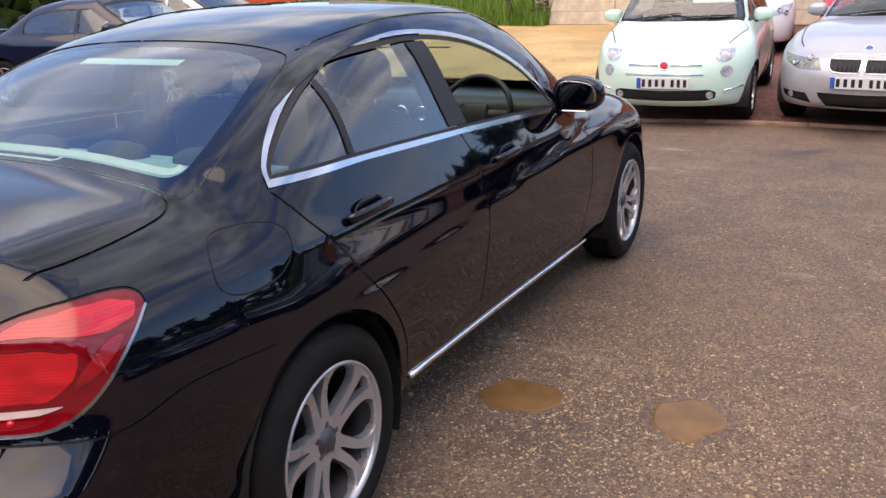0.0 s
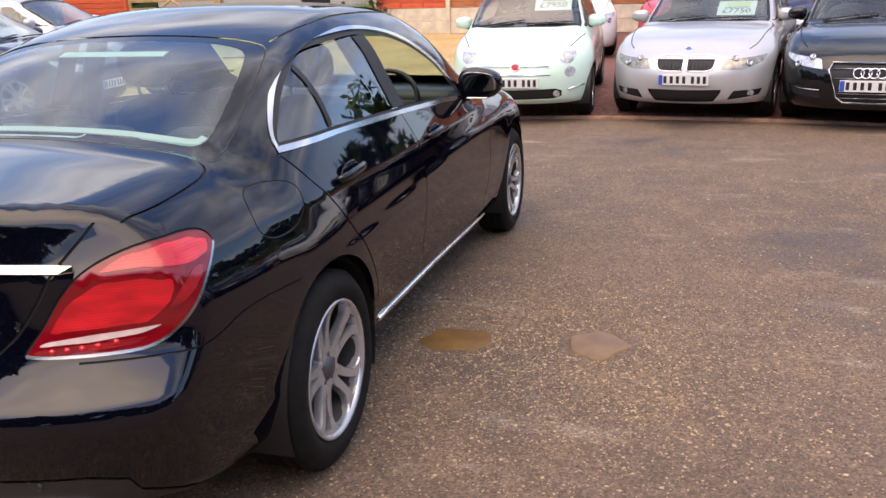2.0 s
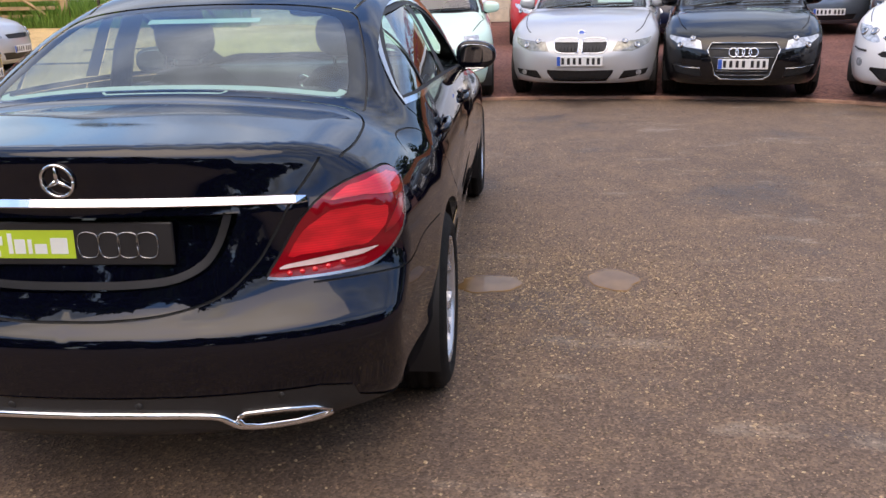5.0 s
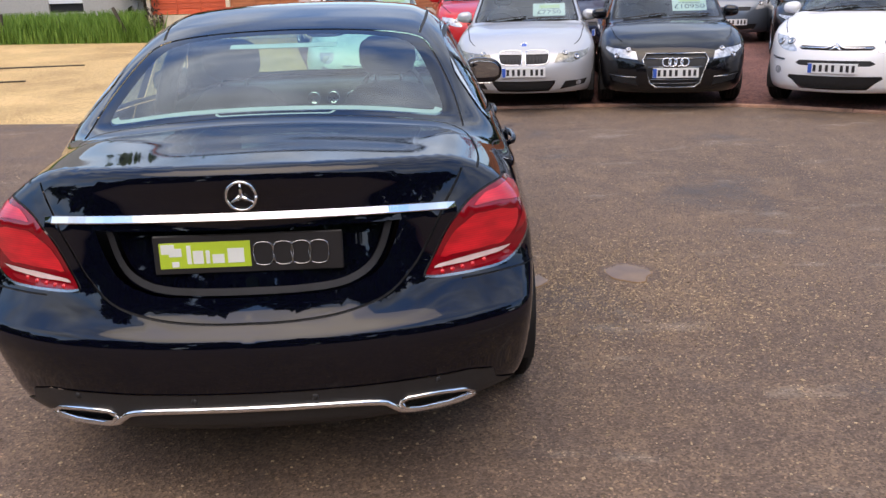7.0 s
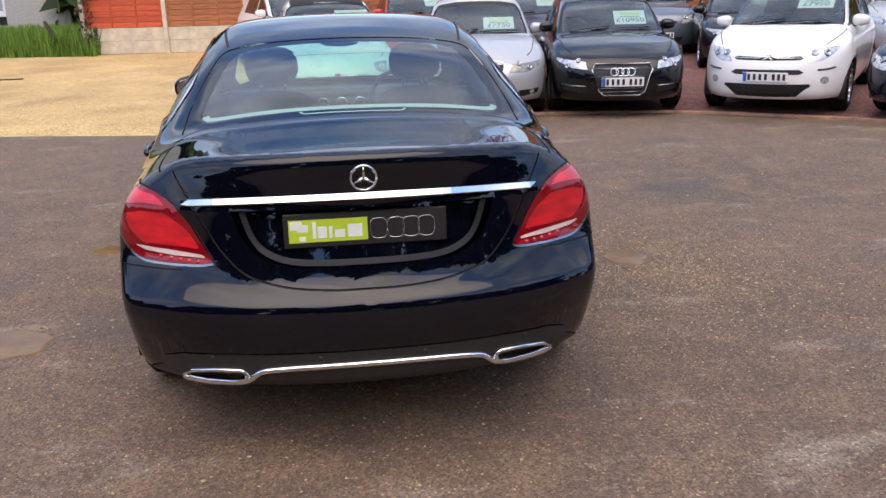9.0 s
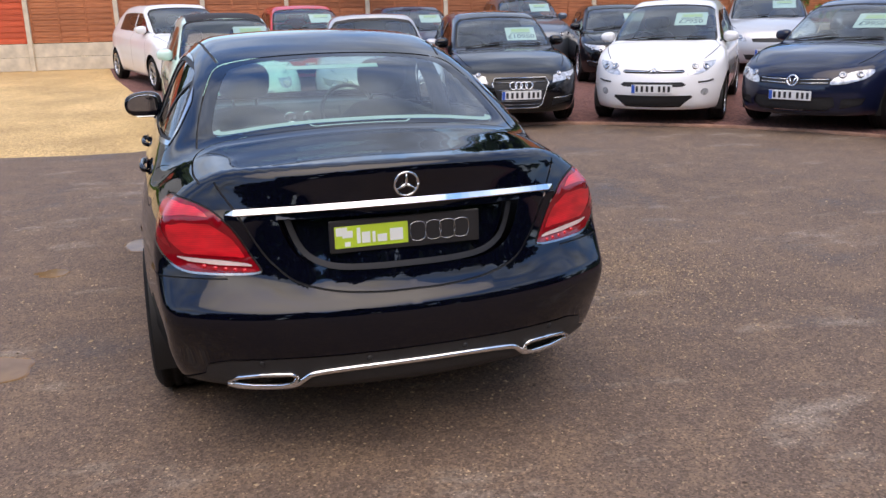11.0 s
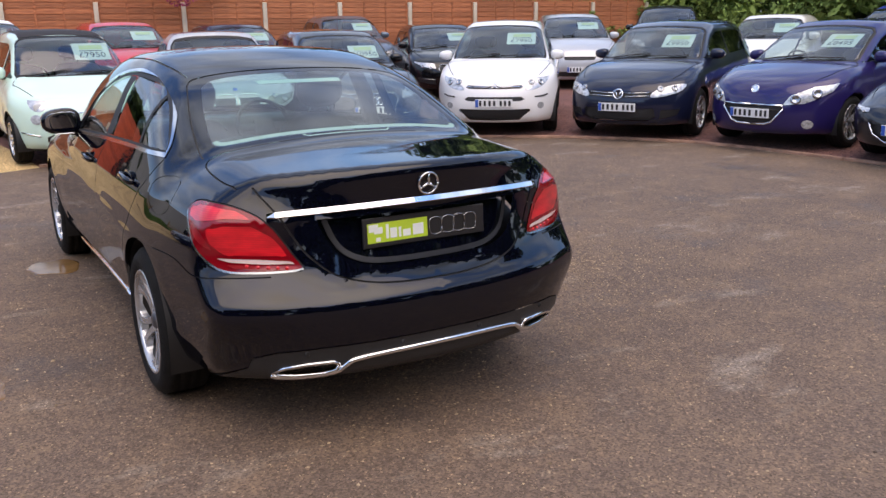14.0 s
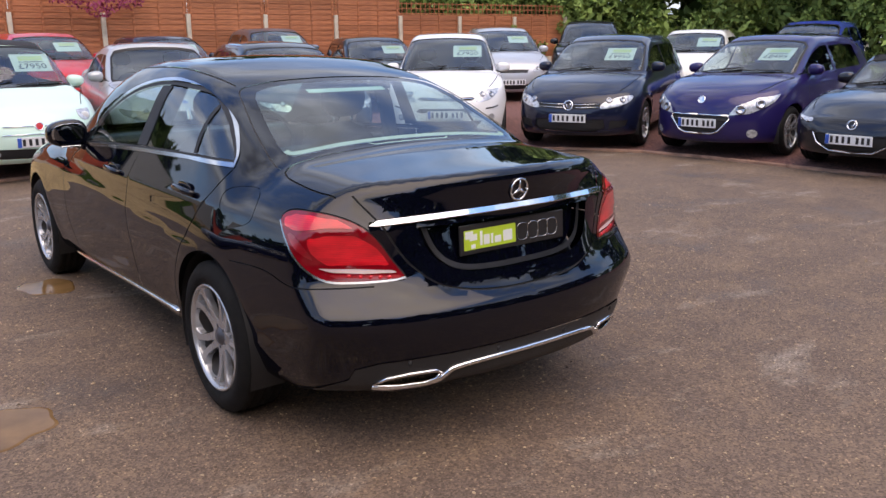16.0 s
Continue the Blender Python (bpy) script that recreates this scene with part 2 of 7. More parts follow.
def curve(points):
    """A smooth function through (at, value) points, level beyond its ends' slope."""
    a = np.array([p[0] for p in points], float)
    v = np.array([p[1] for p in points], float)
    d = np.diff(v) / np.diff(a)
    m = np.zeros(len(a))
    m[0], m[-1] = d[0], d[-1]
    for i in range(1, len(a) - 1):
        if d[i - 1] * d[i] > 0:
            w1, w2 = 2 * (a[i + 1] - a[i]) + (a[i] - a[i - 1]), (a[i + 1] - a[i]) + 2 * (a[i] - a[i - 1])
            m[i] = (w1 + w2) / (w1 / d[i - 1] + w2 / d[i])

    def f(q):
        q = np.asarray(q, float)
        i = np.clip(np.searchsorted(a, q) - 1, 0, len(a) - 2)
        h = a[i + 1] - a[i]
        t = (q - a[i]) / h
        tc = np.clip(t, 0, 1)
        r = v[i] * (1 + 2 * tc) * (1 - tc) ** 2 + h * m[i] * tc * (1 - tc) ** 2 + v[i + 1] * tc * tc * (3 - 2 * tc) + h * m[i + 1] * tc * tc * (tc - 1)
        return r + np.where(t < 0, m[0] * (q - a[0]), 0) + np.where(t > 1, m[-1] * (q - a[-1]), 0)
    return f


def smax(a, b, r):
    h = np.maximum(r - np.abs(a - b), 0) / r
    return np.maximum(a, b) + h * h * r * 0.25


def smin(a, b, r):
    return -smax(-a, -b, r)


class Body:
    """A car's outer skin as one smooth closed form: lower body and cabin, blended. x right, y ahead from the tail, z up."""

    def __init__(self, **k):
        self.k = k
        self.L, self.w = k["length"], k["half"]
        self.plan, self.vert = curve(k["plan"]), curve(k["vert"])
        self.tail, self.nose, self.top = curve(k["tail"]), curve(k["nose"]), curve(k["top"])
        self.roof, self.cabw = curve(k["roof"]), curve(k["cabw"])
        self.corner = curve(k["corner"]) if "corner" in k else None
        self.tr, self.tn = k.get("tail_bow", (0.30, 0.30)), k.get("nose_bow", (0.30, 0.35))
        self.cx, self.cyr, self.cyf = k.get("core", (0.45, 0.8, self.L - 0.95))

    def F(self, p):
        k = self.k
        x, y, z = np.abs(p[:, 0]), p[:, 1], p[:, 2]
        side = x - self.w * self.plan(y) * self.vert(z)
        for (y0, z0, y1, z1, amp, wid) in k.get("creases", ()):
            t = np.clip((y - y0) / (y1 - y0), 0, 1)
            d = (z - (z0 + (z1 - z0) * t)) / wid
            fade = np.clip((y - min(y0, y1)) / 0.3, 0, 1) * np.clip((max(y0, y1) - y) / 0.3, 0, 1)
            side = side - amp * fade * np.where(d < 0, np.exp(-d * d * 0.6), np.exp(-d * d * 5))
        x2 = x * x
        back = self.tail(z)
        if self.corner is not None:                # the panel below the lamps slopes, the lid between them stands upright
            t = np.clip((x - 0.34) / 0.26, 0, 1)
            back = back + (self.corner(z) - back) * t * t * (3 - 2 * t)
        rear = back + self.tr[0] * x2 + self.tr[1] * x2 * x2 + k.get("deck_sweep", 0.0) * np.maximum(z - 0.86, 0) * x2 + k.get("low_bow", 0.0) * np.maximum(0.52 - z, 0) * x2 * x2 - y
        front = y - (self.nose(z) - self.tn[0] * x2 - self.tn[1] * x2 * x2)
        top = 0.97 * (z - self.top(y) + k.get("crown", 0.06) * x2)
        a = smax(side, top, k.get("r_shoulder", 0.10))
        a = smax(a, rear, k.get("r_tail", 0.06))
        a = smax(a, front, k.get("r_nose", 0.10))
        a = smax(a, k.get("floor", 0.2) - z, 0.05)
        for (ay, az, ar) in k["arches"]:
            d = np.sqrt((y - ay) ** 2 + (z - az) ** 2) - ar
            a = a - k.get("flare", 0.012) * np.exp(-(d / 0.08) ** 2) * (np.abs(x) > 0.5)
        cs = 0.9 * (x - self.cabw(y) + k.get("tumble", 0.5) * np.maximum(z - k["belt"], -0.12) + k.get("tumble2", 0.0) * np.maximum(z - k["belt"], 0) ** 2)
        ct = 0.88 * (z - self.roof(y) + k.get("roof_crown", 0.09) * x2 + k.get("roof_crown4", 0.0) * x2 * x2)
        b = smax(cs, ct, k.get("r_roof", 0.12))
        b = smax(b, 0.6 - z, 0.05)
        return smin(a, b, k.get("r_belt", 0.05))

    def shoot(self, o, d, reach, steps=90):
        n = len(o)
        ts = np.linspace(0, reach, steps)
        lo, hi, found = np.zeros(n), np.full(n, reach), np.zeros(n, bool)
        prev = np.zeros(n)
        for t in ts:
            inside = (self.F(o + d * t) < 0) & ~found
            hi[inside], lo[inside] = t, prev[inside]
            found |= inside
            prev = np.full(n, t)
        for _ in range(22):
            mid = (lo + hi) / 2
            ins = self.F(o + d * mid[:, None]) < 0
            hi, lo = np.where(ins, mid, hi), np.where(ins, lo, mid)
        return o + d * ((lo + hi) / 2)[:, None]

    def normals(self, p):
        e = 2e-3
        g = np.stack([self.F(p + np.eye(3)[i] * e) - self.F(p - np.eye(3)[i] * e) for i in range(3)], 1)
        return g / np.maximum(np.linalg.norm(g, axis=1, keepdims=True), 1e-9)

    # the ring: s runs from the tail's middle round the right flank to the nose's middle
    R = 0.55

    def marks(self):
        a = self.cx
        b = a + self.R * math.pi / 2
        c = b + self.cyf - self.cyr
        d = c + self.R * math.pi / 2
        return a, b, c, d, d + a

    def ring(self, uv):
        s, z = uv[:, 0], uv[:, 1]
        a, b, c, d, e = self.marks()
        o, w = np.zeros((len(s), 3)), np.zeros((len(s), 3))
        far = 1.6
        for sel, kind in ((s <= a, 0), ((s > a) & (s <= b), 1), ((s > b) & (s <= c), 2), ((s > c) & (s <= d), 3), (s > d, 4)):
            q = s[sel]
            if kind == 0:
                o[sel, 0], o[sel, 1], w[sel, 1] = q, self.cyr - far, 1
            elif kind == 1:
                t = (q - a) / self.R
                w[sel, 0], w[sel, 1] = -np.sin(t), np.cos(t)
                o[sel, 0], o[sel, 1] = self.cx + far * np.sin(t), self.cyr - far * np.cos(t)
            elif kind == 2:
                o[sel, 0], o[sel, 1], w[sel, 0] = self.cx + far, self.cyr + (q - b), -1
            elif kind == 3:
                t = (q - c) / self.R
                w[sel, 0], w[sel, 1] = -np.cos(t), -np.sin(t)
                o[sel, 0], o[sel, 1] = self.cx + far * np.cos(t), self.cyf + far * np.sin(t)
            else:
                o[sel, 0], o[sel, 1], w[sel, 1] = self.cx - (q - d), self.cyf + far, -1
        o[:, 2] = z
        return self.shoot(o, w, 2.0)

    def s_of(self, x, y):
        a, b, c, d, e = self.marks()
        if y < self.cyr:
            return x if x <= self.cx else a + self.R * math.atan2(x - self.cx, self.cyr - y)
        if y <= self.cyf:
            return b + y - self.cyr
        return d + (self.cx - x) if x <= self.cx else c + self.R * math.atan2(y - self.cyf, x - self.cx)

    def over(self, uv):
        o = np.zeros((len(uv), 3))
        o[:, :2], o[:, 2] = uv, 2.4
        w = np.zeros((len(uv), 3))
        w[:, 2] = -1
        return self.shoot(o, w, 2.2, 240)


def densify(poly, step, closed=True):
    out = []
    n = len(poly)
    for i in range(n if closed else n - 1):
        a, b = np.array(poly[i], float), np.array(poly[(i + 1) % n], float)
        m = max(1, int(math.ceil(np.linalg.norm(b - a) / step)))
        out += [a + (b - a) * j / m for j in range(m)]
    if not closed:
        out.append(np.array(poly[-1], float))
    return out


def rounded(poly, n=6, closed=True):
    """A closed smooth curve through the points."""
    p = np.array(poly, float)
    N = len(p)
    out = []
    for i in range(N if closed else N - 1):
        a, b, c, d = (p[(i + k) % N] if closed else p[min(max(i + k, 0), N - 1)] for k in (-1, 0, 1, 2))
        for j in range(n):
            t = j / n
            out.append(0.5 * (2 * b + (c - a) * t + (2 * a - 5 * b + 4 * c - d) * t * t + (3 * b - a - 3 * c + d) * t ** 3))
    if not closed:
        out.append(p[-1])
    return [tuple(q) for q in out]


def ribbon(line, width):
    """A thin closed strip along an open line."""
    p = np.array(line, float)
    t = np.gradient(p, axis=0)
    t /= np.maximum(np.linalg.norm(t, axis=1, keepdims=True), 1e-9)
    nrm = np.stack([-t[:, 1], t[:, 0]], 1) * width / 2
    return [tuple(q) for q in np.vstack([p + nrm, (p - nrm)[::-1]])]


def inside(poly, q):
    p = np.array(poly, float)
    x, y = q[:, 0], q[:, 1]
    r = np.zeros(len(q), bool)
    for (x0, y0), (x1, y1) in zip(p, np.roll(p, -1, 0)):
        cond = (y0 > y) != (y1 > y)
        with np.errstate(divide="ignore", invalid="ignore"):
            r ^= cond & (x < (x1 - x0) * (y - y0) / (y1 - y0) + x0)
    return r


def trim(outline, regions, step, gap=0.4, dense=True):
    """Triangles of a flat outline, cut along the regions' edges. regions: name -> list of polygons, the first that holds a triangle owns it.
    Returns points and {name: triangles}; what no region holds is 'rest'."""
    loops = [densify(outline, step) if dense else [np.array(q, float) for q in outline]]
    for polys in regions.values():
        loops += [densify(p, step * 0.7) for p in polys]
    pts, edges, segs = [], [], []
    for lp in loops:
        k = len(pts)
        pts += [tuple(q) for q in lp]
        n = len(lp)
        edges += [(k + i, k + (i + 1) % n) for i in range(n)]
        arr = np.array(lp)
        segs.append(np.hstack([arr, np.roll(arr, -1, 0)]))
    segs = np.vstack(segs)
    o = np.array(outline, float)
    gx, gy = np.meshgrid(np.arange(o[:, 0].min(), o[:, 0].max(), step), np.arange(o[:, 1].min(), o[:, 1].max(), step))
    gx = gx + (np.arange(gx.shape[0])[:, None] % 2) * step / 2
    g = np.stack([gx.ravel(), gy.ravel()], 1)
    g = g[inside(outline, g)]
    near = np.zeros(len(g), bool)
    for x0, y0, x1, y1 in segs:
        box = (g[:, 0] > min(x0, x1) - step) & (g[:, 0] < max(x0, x1) + step) & (g[:, 1] > min(y0, y1) - step) & (g[:, 1] < max(y0, y1) + step)
        i = np.nonzero(box)[0]
        if len(i):
            q = g[i]
            dx, dy = x1 - x0, y1 - y0
            t = np.clip(((q[:, 0] - x0) * dx + (q[:, 1] - y0) * dy) / max(dx * dx + dy * dy, 1e-12), 0, 1)
            near[i] |= np.hypot(q[:, 0] - x0 - t * dx, q[:, 1] - y0 - t * dy) < step * gap
    pts += [tuple(q) for q in g[~near]]
    v, _, f, *_ = delaunay_2d_cdt([Vector(p) for p in pts], edges, [], 0, 1e-6)
    v = np.array([(a.x, a.y) for a in v])
    f = np.array([list(t) for t in f])
    c = v[f].mean(1)
    ok = inside(outline, c)
    owner = np.full(len(f), "rest", dtype=object)
    free = ok.copy()
    for name, polys in regions.items():
        hit = np.zeros(len(f), bool)
        for p in polys:
            hit |= inside(p, c)
        owner[hit & free] = name
        free &= ~hit
    return v, {n: f[ok & (owner == n)] for n in [*regions, "rest"]}


def skin_mesh(name, sheets):
    """One mesh out of sheets of (points, triangles, normals)."""
    P, T, N, k = [], [], [], 0
    for p, t, n in sheets:
        used = np.unique(t)
        idx = np.full(len(p), -1)
        idx[used] = np.arange(len(used)) + k
        P.append(p[used])
        N.append(n[used])
        T.append(idx[t])
        k += len(used)
    P, T, N = np.vstack(P), np.vstack(T), np.vstack(N)
    fn = np.cross(P[T[:, 1]] - P[T[:, 0]], P[T[:, 2]] - P[T[:, 0]])
    flip = (fn * N[T].sum(1)).sum(1) < 0
    T[flip] = T[flip][:, ::-1]
    me = bpy.data.meshes.new(name)
    me.from_pydata(P.tolist(), [], T.tolist(), shade_flat=False)
    me.update()
    me.normals_split_custom_set_from_vertices(N.tolist())
    return me


def mirrored(sheet):
    p, t, n = sheet
    f = np.array((-1, 1, 1))
    return p * f, t, n * f


def clad(body, uv, tris, dom, spec, made, edge=None):
    """Lifts trimmed triangles on to the body. spec: region -> (offset). made collects region -> right-hand sheet."""
    pos = body.ring(uv) if dom == "ring" else body.over(uv)
    if edge is not None:                       # the rim of the upper sheet lies on the flank's rim
        for q in edge:
            near = np.hypot(pos[:, 0] - q[0], pos[:, 1] - q[1]) < 1e-4
            pos[near] = q
    nor = body.normals(pos)
    for name, t in tris.items():
        if len(t):
            made.setdefault(name, []).append((pos + nor * spec.get(name, 0.0), t, nor))

# ---------------------------------------------------------------- wheels and car fittings
MESHES = {}


def shared(key, build):
    """A mesh built once and used again by alike parts."""
    if key not in MESHES:
        bm = build()
        me = bpy.data.meshes.new(key[0] if isinstance(key, tuple) else key)
        bm.to_mesh(me)
        bm.free()
        MESHES[key] = me
    return MESHES[key]


def share_part(name, me, material, parent, m=None, label=""):
    if not me.materials:
        me.materials.append(material)
    ob = new(name, me)
    ob.parent = parent
    if m is not None:
        ob.matrix_basis = m
    if label:
        ob["label"] = label
    return ob


def tyre_bm(r, rim, wid, n=56):
    h = wid / 2
    prof = [(rim, -h * 0.80), (rim + 0.012, -h * 0.98), ((r + rim) / 2, -h * 1.05), (r - 0.022, -h * 0.93), (r - 0.006, -h * 0.78)]
    for k in range(4):
        a = -h * 0.62 + k * h * 0.413
        prof += [(r, a - h * 0.14), (r, a + h * 0.10), (r - 0.007, a + h * 0.12), (r - 0.007, a + h * 0.24)]
    prof = prof[:-2] + [(r - 0.006, h * 0.78), (r - 0.022, h * 0.93), ((r + rim) / 2, h * 1.05), (rim + 0.012, h * 0.98), (rim, h * 0.80)]
    bm = lathe_bm(prof, n)
    return bm


def barrel_bm(rim, wid):
    h = wid / 2
    return lathe_bm([(rim + 0.002, h * 0.80), (rim - 0.010, h * 0.74), (rim - 0.030, h * 0.3), (rim - 0.04, -h * 0.8), (rim, -h * 0.9)], 48)


def face_bm(rim, h):
    """The cast front of an alloy wheel: five petal windows between twin spokes, five slots between the pairs."""
    def polar(a, q):
        return (rim * q * math.cos(a), rim * q * math.sin(a))
    holes = []
    for k in range(5):
        c = 2 * math.pi * k / 5
        petal = [(0.0, 0.29), (0.26, 0.44), (0.345, 0.62), (0.345, 0.80), (0.22, 0.93), (0.0, 0.955), (-0.22, 0.93), (-0.345, 0.80), (-0.345, 0.62), (-0.26, 0.44)]
        holes.append(rounded([polar(c + a, q) for a, q in petal], 3))
        slot = [(0.03, 0.36), (0.075, 0.60), (0.125, 0.80), (0.165, 0.91), (0.0, 0.945), (-0.165, 0.91), (-0.125, 0.80), (-0.075, 0.60), (-0.03, 0.36)]
        holes.append([polar(c + math.pi / 5 + a, q) for a, q in slot])
    ring = [polar(2 * math.pi * i / 60, 0.985) for i in range(60)]
    v, tr = trim(ring, {"hole": holes}, 0.03)
    bm = bmesh.new()

    def lift(x, y, deep=0.0):
        t = math.hypot(x, y) / rim
        return (h * (0.62 + 0.26 * t - 0.10 * math.sin(math.pi * min(1, t))) - deep, x, y)
    vs = [bm.verts.new(lift(*q)) for q in v]
    for t in tr["rest"]:
        bm.faces.new([vs[i] for i in t])
    bmesh.ops.recalc_face_normals(bm, faces=bm.faces[:])
    for f in bm.faces:
        if f.normal.x < 0:
            f.normal_flip()
    for hole in holes:                               # the windows' side walls
        hp = densify(hole, 0.021)
        cx, cy = np.mean([q[0] for q in hole]), np.mean([q[1] for q in hole])
        rings = [[bm.verts.new(lift(*q)) for q in hp], [bm.verts.new(lift(cx + (q[0] - cx) * 0.975, cy + (q[1] - cy) * 0.975, 0.006)) for q in hp], [bm.verts.new(lift(cx + (q[0] - cx) * 0.93, cy + (q[1] - cy) * 0.95, 0.027)) for q in hp]]
        for ra, rb in zip(rings, rings[1:]):
            for i in range(len(hp)):
                bm.faces.new((ra[i], ra[(i + 1) % len(hp)], rb[(i + 1) % len(hp)], rb[i]))
    bmesh.ops.remove_doubles(bm, verts=bm.verts[:], dist=0.0004)
    return bm


def wheel(parent, x, y, r, rim, wid, turn=0.0, name="wheel", z=None):
    """A wheel with its outer face towards +x (x > 0) or -x."""
    w = new(name)
    w.empty_display_size = 0.1
    w.parent = parent
    w.matrix_basis = pose(x, y, r if z is None else z, turn, 0, 0 if x > 0 else 180)
    key = (round(r, 3), round(rim, 3), round(wid, 3))
    share_part("tyre", shared(("tyre", key), lambda: tyre_bm(r, rim, wid)), M_TYRE, w)
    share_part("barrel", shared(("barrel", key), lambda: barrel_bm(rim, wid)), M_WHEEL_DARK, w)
    share_part("rim", shared(("rim", key), lambda: lathe_bm([(rim + 0.004, wid * 0.465), (rim + 0.002, wid * 0.487), (rim - 0.004, wid * 0.487), (rim - 0.010, wid * 0.45), (rim - 0.012, wid * 0.42)], 48)), M_ALLOY, w)
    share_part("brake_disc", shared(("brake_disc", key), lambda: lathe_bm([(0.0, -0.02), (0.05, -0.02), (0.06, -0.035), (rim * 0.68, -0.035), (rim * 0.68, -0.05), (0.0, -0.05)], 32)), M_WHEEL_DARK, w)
    h = wid / 2
    ob = share_part("hub_cap", shared(("hub_cap", key), lambda: lathe_bm([(0.0, h * 0.74), (0.026, h * 0.73), (0.032, h * 0.66), (0.046, h * 0.58), (0.052, h * 0.2), (0.0, h * 0.2)], 24)), M_ALLOY_DARK, w)
    share_part("wheel_face", shared(("wheel_face", key), lambda: face_bm(rim, h)), M_ALLOY, w)
    for i in range(5):
        base = 2 * math.pi * i / 5
        share_part("wheel_bolt", shared(("wheel_bolt", key), lambda: lathe_bm([(0.0, h * 0.62), (0.009, h * 0.62), (0.009, h * 0.5)], 8)), M_ALLOY_DARK, w,
                   pose(0, 0.047 * math.cos(base + 0.3), 0.047 * math.sin(base + 0.3)))
    return w


def well_bm(x0, x1, r, z0=-0.13):
    """The lining of a wheel arch: an open half drum with a back wall."""
    bm = bmesh.new()
    n = 18
    rings = [[], []]
    for i in range(n + 1):
        a = math.pi * (-0.12 + 1.24 * i / n)
        for k, x in enumerate((x0, x1)):
            rings[k].append(bm.verts.new((x, r * math.cos(a), r * math.sin(a))))
    for i in range(n):
        bm.faces.new((rings[0][i], rings[0][i + 1], rings[1][i + 1], rings[1][i]))
    bm.faces.new(rings[0])
    return smooth_faces(bm)


def seat_parts(parent, x, y, z, mat=None, back=0.62, rake=16):
    mat = mat or M_SEAT
    m = pose(x, y, z)
    s = new("seat")
    s.empty_display_size = 0.1
    s.parent, s.matrix_basis = parent, m
    share_part("cushion", shared("cushion", lambda: blob_bm(0.25, 0.27, 0.09, 3.5, 16, (0, 0.05, 0))), mat, s)
    share_part("backrest", shared(("backrest", back), lambda: blob_bm(0.25, 0.085, back / 2, 3.2, 16, (0, 0, back / 2))), mat, s, pose(0, -0.20, 0.03, rake, 0, 0))
    share_part("headrest", shared("headrest", lambda: blob_bm(0.135, 0.055, 0.095, 3.0, 16)), mat, s, pose(0, -0.20 - math.sin(radians(rake)) * (back + 0.1), 0.03 + (back + 0.11), rake * 0.6, 0, 0))
    for dx in (-0.06, 0.06):
        share_part("headrest_post", shared("headrest_post", lambda: lathe_bm([(0.0, 0), (0.007, 0), (0.007, 0.1), (0, 0.1)], 8, "z")), M_CHROME, s, pose(dx, -0.20 - math.sin(radians(rake)) * back, 0.03 + back - 0.06, rake, 0, 0))
    return s


def steering_bm():
    bm = bmesh.new()
    n, k = 28, 8
    rings = []
    for i in range(n):
        a = 2 * math.pi * i / n
        c = Vector((math.cos(a), 0, math.sin(a)))
        rings.append([bm.verts.new(c * (0.18 + 0.014 * math.cos(2 * math.pi * j / k)) + Vector((0, 0.014 * math.sin(2 * math.pi * j / k), 0))) for j in range(k)])
    for i in range(n):
        for j in range(k):
            bm.faces.new((rings[i][j], rings[i][(j + 1) % k], rings[(i + 1) % n][(j + 1) % k], rings[(i + 1) % n][j]))
    box_bm(-0.17, 0.17, -0.008, 0.02, -0.03, 0.02, 0.006, 1, bm)
    box_bm(-0.03, 0.03, -0.008, 0.02, -0.17, 0.0, 0.006, 1, bm)
    box_bm(-0.07, 0.07, -0.02, 0.03, -0.07, 0.05, 0.02, 2, bm)
    return smooth_faces(bm)


def mirror_parts(parent, x, y, z, side, mat, cap=None, size=1.0):
    """A door mirror: shell, foot and glass that looks back."""
    h = new("door_mirror")
    h.empty_display_size = 0.1
    h.parent, h.matrix_basis = parent, pose(x, y, z) @ Matrix.Diagonal((side * size, size, size, 1))

    def shell():
        bm = blob_bm(0.112, 0.088, 0.088, 2.7, 24, (0.118, 0, 0.004))
        for v in bm.verts:
            v.co.y = max(v.co.y, -0.046)
            v.co.z *= 1 - 0.22 * (v.co.x / 0.24)
        return bm
    share_part("shell", shared(("mirror_shell", mat.name), shell), mat, h)
    share_part("foot", shared("mirror_foot", lambda: box_bm(-0.06, 0.07, -0.03, 0.04, -0.085, -0.05, 0.014, 2)), M_PLASTIC, h)

    def face():
        bm = blob_bm(0.094, 0.003, 0.068, 3.0, 22, (0.116, 0, 0.004))
        for v in bm.verts:
            v.co.z *= 1 - 0.22 * (v.co.x / 0.24)
        return bm
    share_part("mirror_glass", shared("mirror_glass", face), M_MIRROR, h, pose(0, -0.0475, 0.0, 7, 0, 0))
    if cap:
        share_part("indicator", shared("mirror_strip", lambda: box_bm(0.055, 0.165, -0.052, -0.044, -0.070, -0.064, 0.002, 1)), cap, h)
    return h


